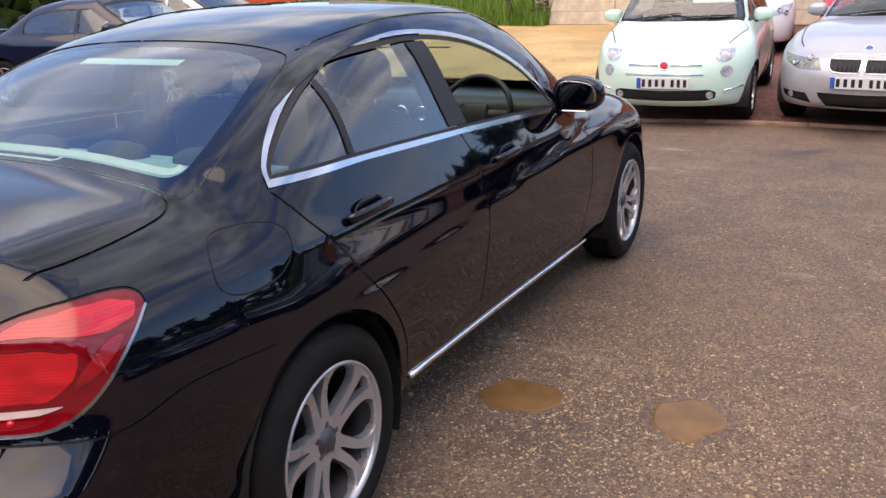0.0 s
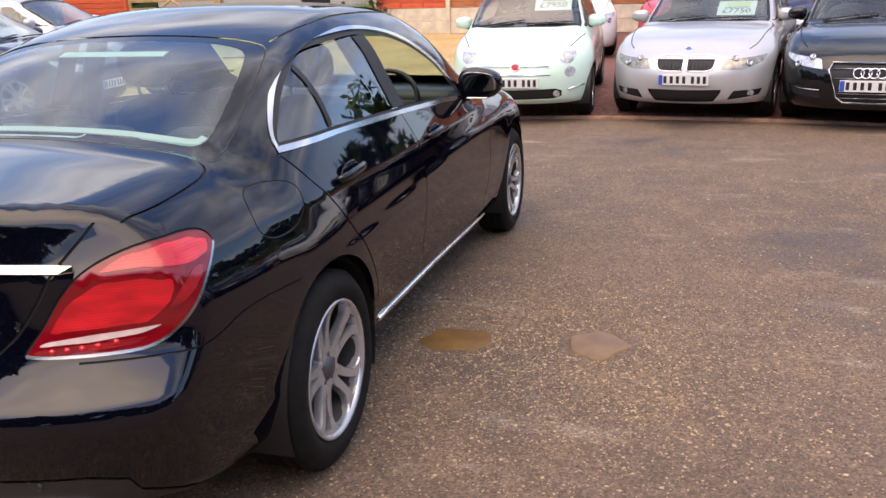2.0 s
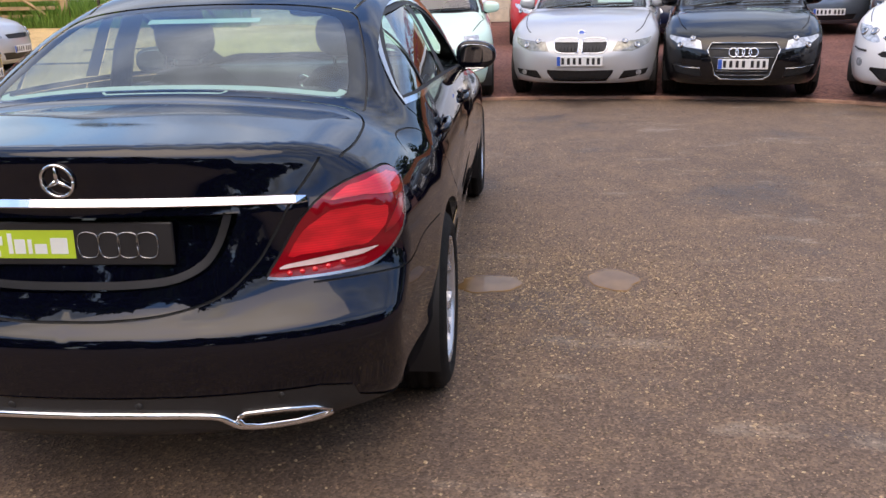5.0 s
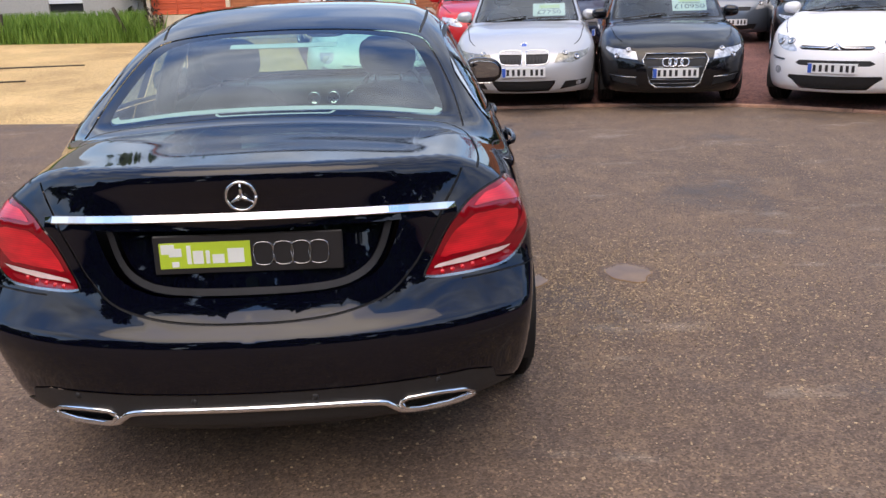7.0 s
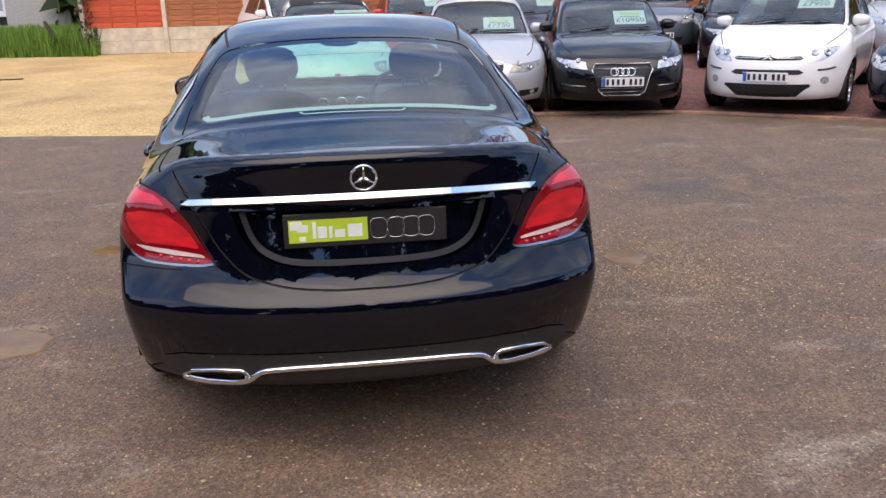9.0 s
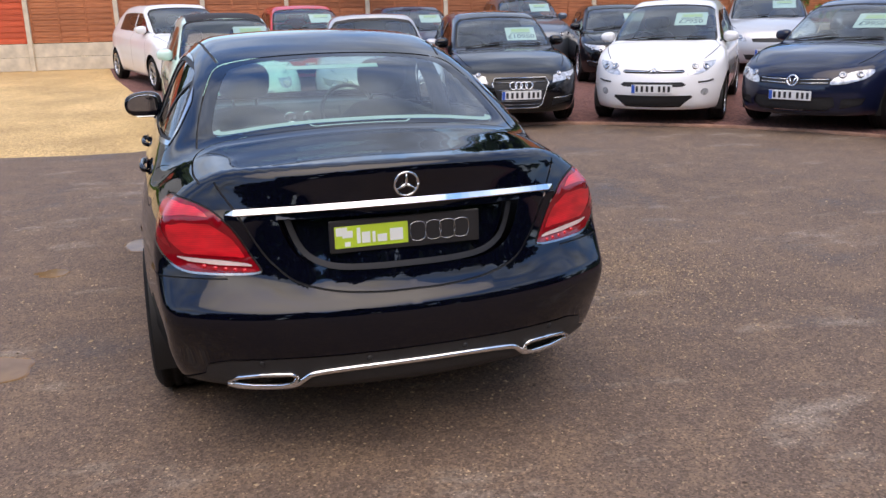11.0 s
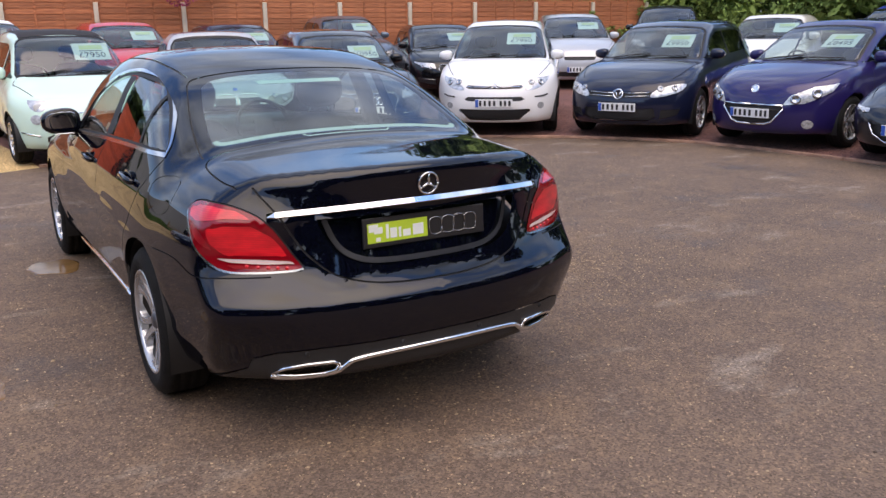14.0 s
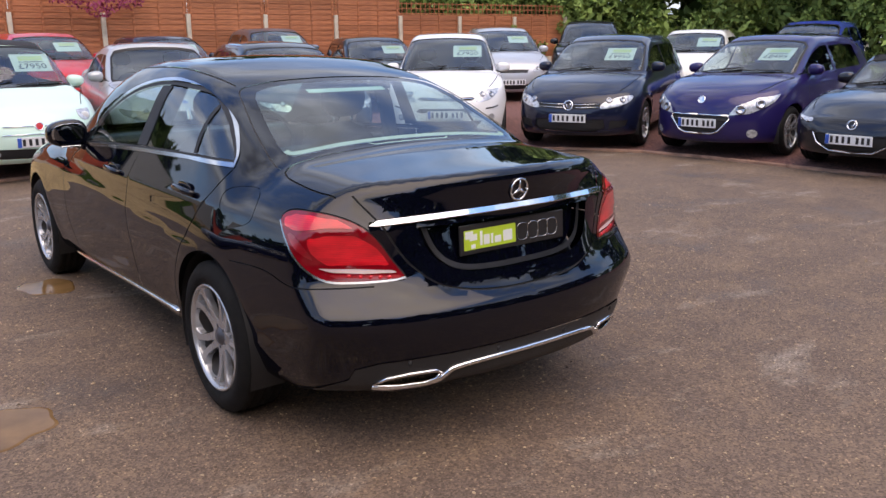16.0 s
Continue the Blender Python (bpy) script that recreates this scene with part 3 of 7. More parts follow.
def plate_parts(parent, m, wide=0.52, seed=0):
    """A number plate; its characters are plain bars."""
    p = new("number_plate")
    p.empty_display_size = 0.05
    p.parent, p.matrix_basis = parent, m
    share_part("plate", shared("plate_sheet", lambda: box_bm(-0.26, 0.26, 0, 0.008, -0.0555, 0.0555, 0.003, 1)), M_PLATE, p)
    share_part("country_band", shared("plate_band", lambda: box_bm(0.215, 0.257, 0.008, 0.0095, -0.052, 0.052)), M_BLUE, p)
    xs = [0.17, 0.105, 0.04, -0.025, -0.115, -0.175, -0.235]
    for x in xs:
        share_part("character_bar", shared("plate_bar", lambda: box_bm(-0.016, 0.016, 0.008, 0.0095, -0.037, 0.037, 0.0007, 1)), M_INK, p, pose(x + 0.018, 0, 0))
    return p


def card_parts(name, label, at, price, w=0.40, h=0.30):
    """A price card behind a windscreen: a thing of its own, with the price lettered on it."""
    c = thing(name, label, "price card", "price cards", at=at)
    share_part("card", shared(("card", w, h), lambda: box_bm(-w / 2, w / 2, -0.002, 0.002, -h / 2, h / 2)), M_MINTCARD, c)
    share_part("card_head", shared(("card_head", w, h), lambda: box_bm(-w * 0.34, w * 0.30, 0.002, 0.0032, h * 0.12, h * 0.38)), M_LIMEPALE, c)
    share_part("writing_bar", shared(("card_bar", w), lambda: box_bm(-w * 0.32, w * 0.32, 0.0032, 0.004, h * 0.02, h * 0.06)), M_INK, c)
    if price:
        me = text_mesh(price, h * 0.42)
        me.materials.append(M_INK)
        t = new("price", me)
        t.parent, t.matrix_basis = c, pose(0, 0.0035, -h * 0.22, 90, 0, 180)
    return c


# ---------------------------------------------------------------- one builder for every parked car
def front_pt(b, x, z):
    y = float(b.nose(z)) - b.tn[0] * x * x - b.tn[1] * x ** 4
    return (b.s_of(x, y), z)


def rear_pt(b, x, z):
    y = float(b.tail(z)) + b.tr[0] * x * x + b.tr[1] * x ** 4
    return (b.s_of(x, y), z)


def side_pt(b, y, z):
    return (b.s_of(b.w, y), z)


def circle(cy, cz, r, n=26):
    return [(cy + r * math.cos(2 * math.pi * i / n), cz + r * math.sin(2 * math.pi * i / n)) for i in range(n)]


def auto_seam(b, n=46):
    """Where the flank's sheet meets the upper sheet: along the deck, the roof's edge and the bonnet."""
    a, bb, c, d, e = b.marks()
    out = []
    k = b.k
    for s in np.linspace(0, e, n):
        if s <= a:
            z = float(b.top(0.05 + float(b.tail(0.9)))) - k.get("seam_tail", 0.03)
        elif s >= d:
            z = k["seam_nose"]
        else:
            if s < bb:
                t = (s - a) / b.R
                y = b.cyr - 0.62 * math.cos(t)
            elif s < c:
                y = b.cyr + s - bb
            else:
                t = (s - c) / b.R
                y = b.cyf + 0.62 * math.sin(t)
            half = b.w * float(b.plan(y))
            zt = float(b.top(y)) - k.get("crown", 0.06) * half * half - 0.035
            zc = float(b.roof(y))
            xr = max(0.2, float(b.cabw(y)) - k.get("tumble", 0.5) * (zc - k["belt"]))
            zc = zc - k.get("roof_crown", 0.09) * xr * xr - 0.045
            z = max(zt, zc)
            if s > c:
                t = (s - c) / (d - c)
                z = z * (1 - t) + k["seam_nose"] * t
        out.append((s, z))
    return out


def skin_car(car, b, ring_regions, top_regions, spec, mats, step, joined, holes=("hole",), pair_names=None):
    """Cuts the whole skin into its parts and links them under the car."""
    seam = auto_seam(b) if "seam" not in b.k else b.k["seam"]
    e = b.marks()[4]
    zlow = b.k.get("floor", 0.2) + 0.012
    outline = [(0, zlow)] + [(s, zlow) for s in np.linspace(0, e, 40)[1:-1]] + [(e, zlow)] + seam[::-1]
    v, tr = trim(outline, ring_regions, step)
    made = {}
    clad(b, v, tr, "ring", spec, made)
    edge = b.ring(np.array(densify(seam, step, False)))
    edge[0, 0] = edge[-1, 0] = 0.0
    mid_line = densify([(0.0, edge[-1, 1]), (0.0, edge[0, 1])], step, False)[1:-1]
    top_outline = [tuple(q[:2]) for q in edge] + [tuple(q) for q in mid_line]
    v, tr = trim(top_outline, top_regions, step, dense=False)
    clad(b, v, {("body" if n == "rest" else n): t for n, t in tr.items()}, "top", spec, made, edge)
    if "rest" in made:
        made.setdefault("body", []).extend(made.pop("rest"))
    obs = {}
    for name, sheets in made.items():
        if name in holes:
            continue
        plainname = name.split("#")[0]
        mat = mats.get(name, mats["body"])
        if name in joined or name == "body":
            me = skin_mesh(plainname, sheets + [mirrored(q) for q in sheets])
            obs[name] = [link(plainname, me, mat, car)]
        else:
            obs[name] = [link(plainname, skin_mesh(plainname, sheets), mat, car), link(plainname, skin_mesh(plainname, [mirrored(q) for q in sheets]), mat, car)]
    return obs


def undertray(car, b, wheels, r):
    k = b.k
    part("floor_pan", box_bm(-b.w * 0.80, b.w * 0.80, 0.75, b.L - 0.75, k.get("floor", 0.2) + 0.03, k.get("floor", 0.2) + 0.06), M_TRIM, car)
    for y in wheels:
        for sg in (-1, 1):
            ob = share_part("wheel_well", shared(("well", r), lambda: well_bm(0.0, 0.30, r + 0.035)), M_TRIM, car,
                            pose(sg * (b.w - 0.32), y, r) @ Matrix.Diagonal((sg, 1, 1, 1)))


def cabin_parts(car, b, seats_y, seat_z, rhd=True, rear_y=None, dash_y=None, dash_z=0.92):
    k = b.k
    w = b.w * 0.84
    if dash_y:
        part("dashboard", smooth_faces(box_bm(-w, w, dash_y - 0.28, dash_y + 0.22, dash_z - 0.35, dash_z, 0.07, 3)), M_PLASTIC, car)
        share_part("steering_wheel", shared("steering_wheel", steering_bm), M_PLASTIC, car, pose(0.36 if rhd else -0.36, dash_y - 0.40, dash_z - 0.02, -24, 0, 0))
    for x in (-0.37, 0.37):
        seat_parts(car, x, seats_y, seat_z)
    if rear_y:
        for x in (-0.37, 0.37):
            seat_parts(car, x, rear_y, seat_z + 0.02, back=0.56, rake=20)
    part("cabin_floor", box_bm(-w, w, 0.6, b.L - 1.0, 0.27, 0.30), M_TRIM, car)
    for sg in (-1, 1):
        part("door_lining", box_bm(sg * (w - 0.03) - 0.02, sg * (w - 0.03) + 0.02, max(0.8, (rear_y or seats_y) - 0.6), (dash_y or seats_y + 1.0), 0.3, k["belt"] - 0.05, 0.01, 1), M_TRIM, car)


def parked_car(name, label, m, c, group="cars for sale"):
    """A car seen mainly from its front. c holds its measures and its face."""
    car = thing(name, label, "car", group, at=m)
    L, H, half = c["L"], c["H"], c["half"]
    wb, fo, r = c["wb"], c["fo"], c["r"]
    yf, yr = L - fo, L - fo - wb
    cowl, nz, wsb, wst, belt = c["cowl"], c["nose_z"], L - c["ws_base"], L - c["ws_top"], c["belt"]
    sal = c.get("saloon", 0.0)
    if sal:
        roof = [(-0.2, 0.55), (sal - 0.05, belt - 0.02), (sal + 0.35, belt + 0.2), (sal + 0.75, H - 0.07), (sal + 1.3, H)]
        top = [(-0.1, belt + 0.0), (0.1, belt + 0.06), (sal, belt + 0.05), (sal + 0.8, belt)]
    else:
        bk = c.get("back", 0.30)
        roof = [(-0.25, 0.2), (0.04, belt - 0.1), (bk, H - 0.16), (bk + 0.35, H - 0.045), (bk + 1.0, H - 0.005)]
        top = [(-0.1, belt - 0.05), (0.15, belt), (1.0, belt)]
    mid = (roof[-1][0] + wst) / 2 + 0.15
    roof += [(max(mid, roof[-1][0] + 0.15), H), (wst, H - c.get("roof_drop", 0.06)), (wsb, cowl - 0.005), (wsb + 0.6, cowl - 0.42)]
    top += [(wsb - 0.3, max(belt, cowl)), (wsb, cowl), (L - 0.55, nz + (cowl - nz) * 0.62), (L - 0.16, nz), (L + 0.05, nz - 0.16)]
    b = Body(length=L, half=half, belt=belt, floor=c.get("floor", 0.2), arches=[(yr, r, r + 0.045), (yf, r, r + 0.045)],
             plan=[(-0.1, 0.84), (0.25, 0.94), (0.8, 0.99), (1.4, 1.0), (L - 1.0, 1.0), (L - 0.5, 0.975), (L - 0.15, 0.92), (L, 0.85)],
             vert=c.get("vert", [(0.16, 0.91), (0.3, 0.965), (0.5, 0.995), (0.65, 1.0), (belt - 0.12, 0.975), (belt, 0.93), (belt + 0.1, 0.88)]),
             tail=[(0.18, 0.16), (0.4, 0.02), (0.55, 0.0), (0.8, 0.05), (belt, 0.10), (belt + 0.3, 0.2)],
             nose=c.get("nose", [(0.17, L - 0.10), (0.3, L - 0.02), (0.45, L), (0.6, L - 0.02), (nz - 0.03, L - 0.10), (nz + 0.1, L - 0.35)]),
             top=top, roof=roof, crown=c.get("crown", 0.07), roof_crown=c.get("roof_crown", 0.09),
             cabw=[(0.0, half * 0.80), (0.6, half * 0.88), (1.4, half * 0.915), (wst, half * 0.90), (wsb - 0.2, half * 0.86), (wsb + 0.3, half * 0.72)],
             tumble=c.get("tumble", 0.42), nose_bow=c.get("bow", (0.22, 0.45)), tail_bow=(0.2, 0.3), r_shoulder=c.get("r_shoulder", 0.12), r_nose=c.get("r_nose", 0.14),
             r_roof=0.10, core=(0.45, 0.8, L - 0.95), seam_nose=nz - c.get("seam_drop", 0.06))
    belt0 = belt + 0.02
    dz = c.get("dlo", (0.55, 0.12))           # tail end and head end of the side glass, in from the cabin
    y0, y1 = (sal + dz[0] if sal else c.get("back", 0.3) + dz[0] - 0.3), wsb - dz[1]
    ys = np.linspace(y0 + 0.1, y1, 16)
    zroof = lambda y: float(b.roof(y)) - 0.09 * 0.36 - 0.125
    topline = [(y, max(belt0 + 0.01, min(zroof(y), H - 0.155))) for y in ys]
    pil = c.get("pillars", [0.5])
    cuts = [y0] + [y0 + (y1 - y0) * f for f in pil] + [y1]
    ring, spec, mats, joined = {}, {}, {"body": c["paint"]}, set()
    ring["hole"] = [[side_pt(b, *q) for q in circle(y, r, r + 0.045)] for y in (yr, yf)]
    for i, (ca, cb) in enumerate(zip(cuts, cuts[1:])):
        ca2, cb2 = ca + 0.03, cb - 0.03
        tl = [q for q in topline if ca2 < q[0] < cb2]
        za, zb_ = (np.interp(q, [t[0] for t in topline], [t[1] for t in topline]) for q in (ca2, cb2))
        poly = [(ca2, belt0), (cb2, belt0), (cb2, max(zb_, belt0 + 0.012))] + tl[::-1] + [(ca2, max(za, belt0 + 0.012) if i else belt0 + 0.10)]
        nm = "side_window#%d" % i
        ring[nm] = [[side_pt(b, *q) for q in poly]]
        mats[nm], spec[nm] = M_GLASS, -0.006
    for nm, polys, mat, off, join in c["face"](b):
        ring[nm] = polys
        mats[nm], spec[nm] = mat, off
        if join:
            joined.add(nm)
    if c.get("sill"):
        ring["sill_trim"] = [[side_pt(b, yr + r + 0.09, 0.0), side_pt(b, yf - r - 0.09, 0.0), side_pt(b, yf - r - 0.09, 0.27), side_pt(b, yr + r + 0.09, 0.27)]]
        mats["sill_trim"] = M_PLASTIC
    for i, f in enumerate(pil):                # shut lines of the doors
        yy = cuts[i + 1]
        ring["door_gap#%d" % i] = [ribbon([side_pt(b, yy, q) for q in np.linspace(0.30, belt, 12)], 0.009)]
        mats["door_gap#%d" % i], spec["door_gap#%d" % i] = M_RUBBER, -0.008
    yy = wsb - 0.22
    ring["door_gap#f"] = [ribbon([side_pt(b, yy - 0.10 * abs(q - 0.6), q) for q in np.linspace(0.30, belt - 0.02, 12)], 0.009)]
    mats["door_gap#f"], spec["door_gap#f"] = M_RUBBER, -0.008
    # upper sheet: windscreen, bonnet line, roof
    xt, xb = half * c.get("ws_top_half", 0.66), half * c.get("ws_base_half", 0.78)
    ws = [(0, wst + 0.03), (xt * 0.6, wst + 0.03), (xt * 0.95, wst + 0.05), (xt + 0.02, wst + 0.1), (xb * 0.98, wsb - 0.16), (xb * 0.97, wsb - 0.10), (xb * 0.6, wsb - 0.03), (0, wsb - 0.005)]
    wide = [(0, wst - 0.015), (xt * 0.6, wst - 0.015), (xt * 0.97, wst), (xt + 0.045, wst + 0.08), (xb * 0.98 + 0.03, wsb - 0.16), (xb * 0.98 + 0.02, wsb - 0.07), (xb * 0.6, wsb + 0.0), (0, wsb + 0.025)]
    top_r = {"windscreen": [ws], "screen_border": [wide]}
    mats["screen_border"], spec["screen_border"] = M_TRIM, -0.003
    joined.add("screen_border")
    mats["windscreen"], spec["windscreen"] = M_GLASS_PARKED, -0.005
    hood = [(0, wsb + 0.03), (xb * 0.6, wsb + 0.0), (xb * 0.93, wsb - 0.09), (half * 0.86, wsb + 0.02), (half * 0.80, L - 0.62), (half * 0.70, L - 0.36)]
    top_r["bonnet_gap"] = [ribbon(rounded(hood, 5, False), 0.010)]
    mats["bonnet_gap"], spec["bonnet_gap"] = M_RUBBER, -0.008
    scuttle = [(0, wsb + 0.03), (xb * 0.6, wsb), (xb * 0.93, wsb - 0.09), (xb * 0.97, wsb - 0.13), (xb * 0.6, wsb - 0.03), (0, wsb - 0.005)]
    top_r["scuttle"] = [scuttle]
    mats["scuttle"], spec["scuttle"] = M_PLASTIC, -0.010
    joined |= {"windscreen", "scuttle", "bonnet_gap"}
    if c.get("roof_mat"):
        rl = [(0, 0.35)] + [(half * 0.585, 0.45), (half * 0.60, wst - 0.25), (half * 0.60, wst + 0.0), (0, wst - 0.03)]
        top_r["roof_panel"] = [rl]
        mats["roof_panel"], spec["roof_panel"] = c["roof_mat"], 0.002
        joined.add("roof_panel")
    obs = skin_car(car, b, ring, top_r, spec, mats, c.get("step", 0.06), joined)
    for o in obs.get("headlight", []):
        co_ = np.array([v.co for v in o.data.vertices])
        lo, hi = co_.min(0), co_.max(0)
        sg = 1 if lo[0] > 0 else -1
        w_, h_ = hi[0] - lo[0], hi[2] - lo[2]
        for f in ((0.5,) if c.get("round_lamps") else (0.30, 0.66)):
            ax = abs(lo[0] if sg > 0 else hi[0]) + w_ * f
            near = co_[np.argsort((np.abs(co_[:, 0]) - ax) ** 2 * 4 + (co_[:, 2] - (lo[2] + h_ * (0.36 + 0.25 * f))) ** 2)[0]]
            rad = min(h_ * (0.24 if not c.get("round_lamps") else 0.38), 0.06)
            if c.get("round_lamps"):
                part("reflector", blob_bm(rad, 0.012, rad, 2, 16, tuple(near)), M_PLATE, o)
            else:
                nv = b.normals(np.array([(abs(near[0]), near[1], near[2])]))[0] * 0.004
                eye_ = part("bulb_housing", lathe_bm([(0.0, 0.002), (rad * 0.5, 0.004), (rad * 0.62, 0.010), (rad * 0.95, 0.012), (rad * 1.1, 0.004), (rad * 1.1, -0.02)], 20, "y"), M_LAMPEYE, o)
                eye_.matrix_basis = Matrix.Translation((near[0] + sg * nv[0], near[1] + nv[1], near[2] + nv[2])) @ Vector((sg * nv[0], nv[1], nv[2])).to_track_quat("Y", "Z").to_matrix().to_4x4()
    undertray(car, b, (yr, yf), r)
    cabin_parts(car, b, wst - 0.30, 0.42 + c.get("lift", 0.0), True, wst - 1.15 if not c.get("two") else None, wsb - 0.25, cowl - 0.06)
    for y in (yr, yf):
        for sg in (-1, 1):
            wheel(car, sg * (half - 0.105), y, r, c.get("rim", r * 0.69), 0.20, turn=17 * sg, z=r)
    my, mz = wsb - 0.42, belt + 0.07
    mx = float(b.cabw(my)) - 0.02
    for sg in (-1, 1):
        mirror_parts(car, sg * mx, my, mz, sg, c.get("mirror", c["paint"]), size=c.get("mirror_size", 0.9))
    for x0, x1, dy in ((0.55, 0.0, -0.1), (-0.02, -0.55, -0.06)):
        pts = []
        for t in np.linspace(0, 1, 8):
            x, y = x0 + (x1 - x0) * t, wsb - 0.03 - 0.12 * (t * 0.5)
            z = float(b.over(np.array([(x, y)]))[0, 2]) + 0.014
            pts.append((x, y, z))
        part("wiper", tube_bm(pts, 0.008, 5), M_TRIM, car)
    pz = c.get("plate_z", 0.42)
    py = float(b.ring(np.array([(b.marks()[4], pz)]))[0, 1])
    plate_parts(car, pose(c.get("plate_x", 0), py + 0.012, pz, c.get("plate_tilt", 0), 0, 0))
    c.get("extra", lambda *a: None)(car, b)
    if c.get("price") is not None:
        cx = c.get("card_x", -0.30)
        yy = wst + (wsb - wst) * c.get("card_t", 0.42)
        hit = b.over(np.array([(cx, yy)]))[0]
        nrm = b.normals(hit[None])[0]
        tilt = math.degrees(math.atan2(nrm[2], nrm[1]))
        card_parts("price_card", "mint green price card behind a car windscreen", m @ pose(cx, hit[1] - 0.03 * nrm[1], hit[2] - 0.03 * nrm[2] - 0.01, tilt - 0, 0, 0), c["price"], c.get("card_w", 0.43), c.get("card_h", 0.31))
    return car


# ---------------------------------------------------------------- the place: ground levels
KERB = [(-0.55, 8.42), (0.4, 8.62), (1.4, 8.68), (2.4, 8.62), (3.3, 8.50), (4.2, 8.30), (4.85, 7.95), (5.5, 7.42), (6.1, 6.92), (6.7, 6.2), (7.1, 5.45), (7.28, 4.6), (7.33, 3.4), (7.42, 2.3), (7.6, 0.5), (7.9, -3.0), (8.6, -14.0)]
YARD = rounded(KERB, 4, False) + [(9.5, -34.0), (-34.0, -34.0), (-34.0, 9.6), (-12.0, 9.3), (-6.0, 8.95), (-4.6, 8.80), (-3.6, 8.62), (-2.7, 8.36), (-1.9, 8.18), (-1.3, 8.15)]


def beyond(x, y):
    """How far a place lies outside the yard's asphalt."""
    q = np.stack([np.atleast_1d(x), np.atleast_1d(y)], 1).astype(float)
    p = np.array(YARD)
    d = np.full(len(q), 1e9)
    for (x0, y0), (x1, y1) in zip(p, np.roll(p, -1, 0)):
        dx, dy = x1 - x0, y1 - y0
        t = np.clip(((q[:, 0] - x0) * dx + (q[:, 1] - y0) * dy) / max(dx * dx + dy * dy, 1e-12), 0, 1)
        d = np.minimum(d, np.hypot(q[:, 0] - x0 - t * dx, q[:, 1] - y0 - t * dy))
    return np.where(inside(YARD, q), 0.0, d)


def ground_z(x, y):
    d = beyond(x, y)
    return 0.04 * np.minimum(d, 11.0) + 0.03 * np.clip(d / 0.05, 0, 1)


def stand(nx, ny, rz, L, fo, wb):
    """The pose of a car whose nose is at (nx, ny), facing along rz, on the sloping ground."""
    h = Vector((-math.sin(radians(rz)), math.cos(radians(rz))))
    f, r = (Vector((nx, ny)) - h * k for k in (fo, fo + wb))
    zf, zr = float(ground_z(f.x, f.y)[0]), float(ground_z(r.x, r.y)[0])
    tilt = math.degrees(math.atan2(zf - zr, wb))
    z = zf + (zf - zr) / wb * fo
    return pose(nx, ny, z, 0, 0, rz) @ pose(0, 0, 0, tilt, 0, 0) @ pose(0, -L, 0)


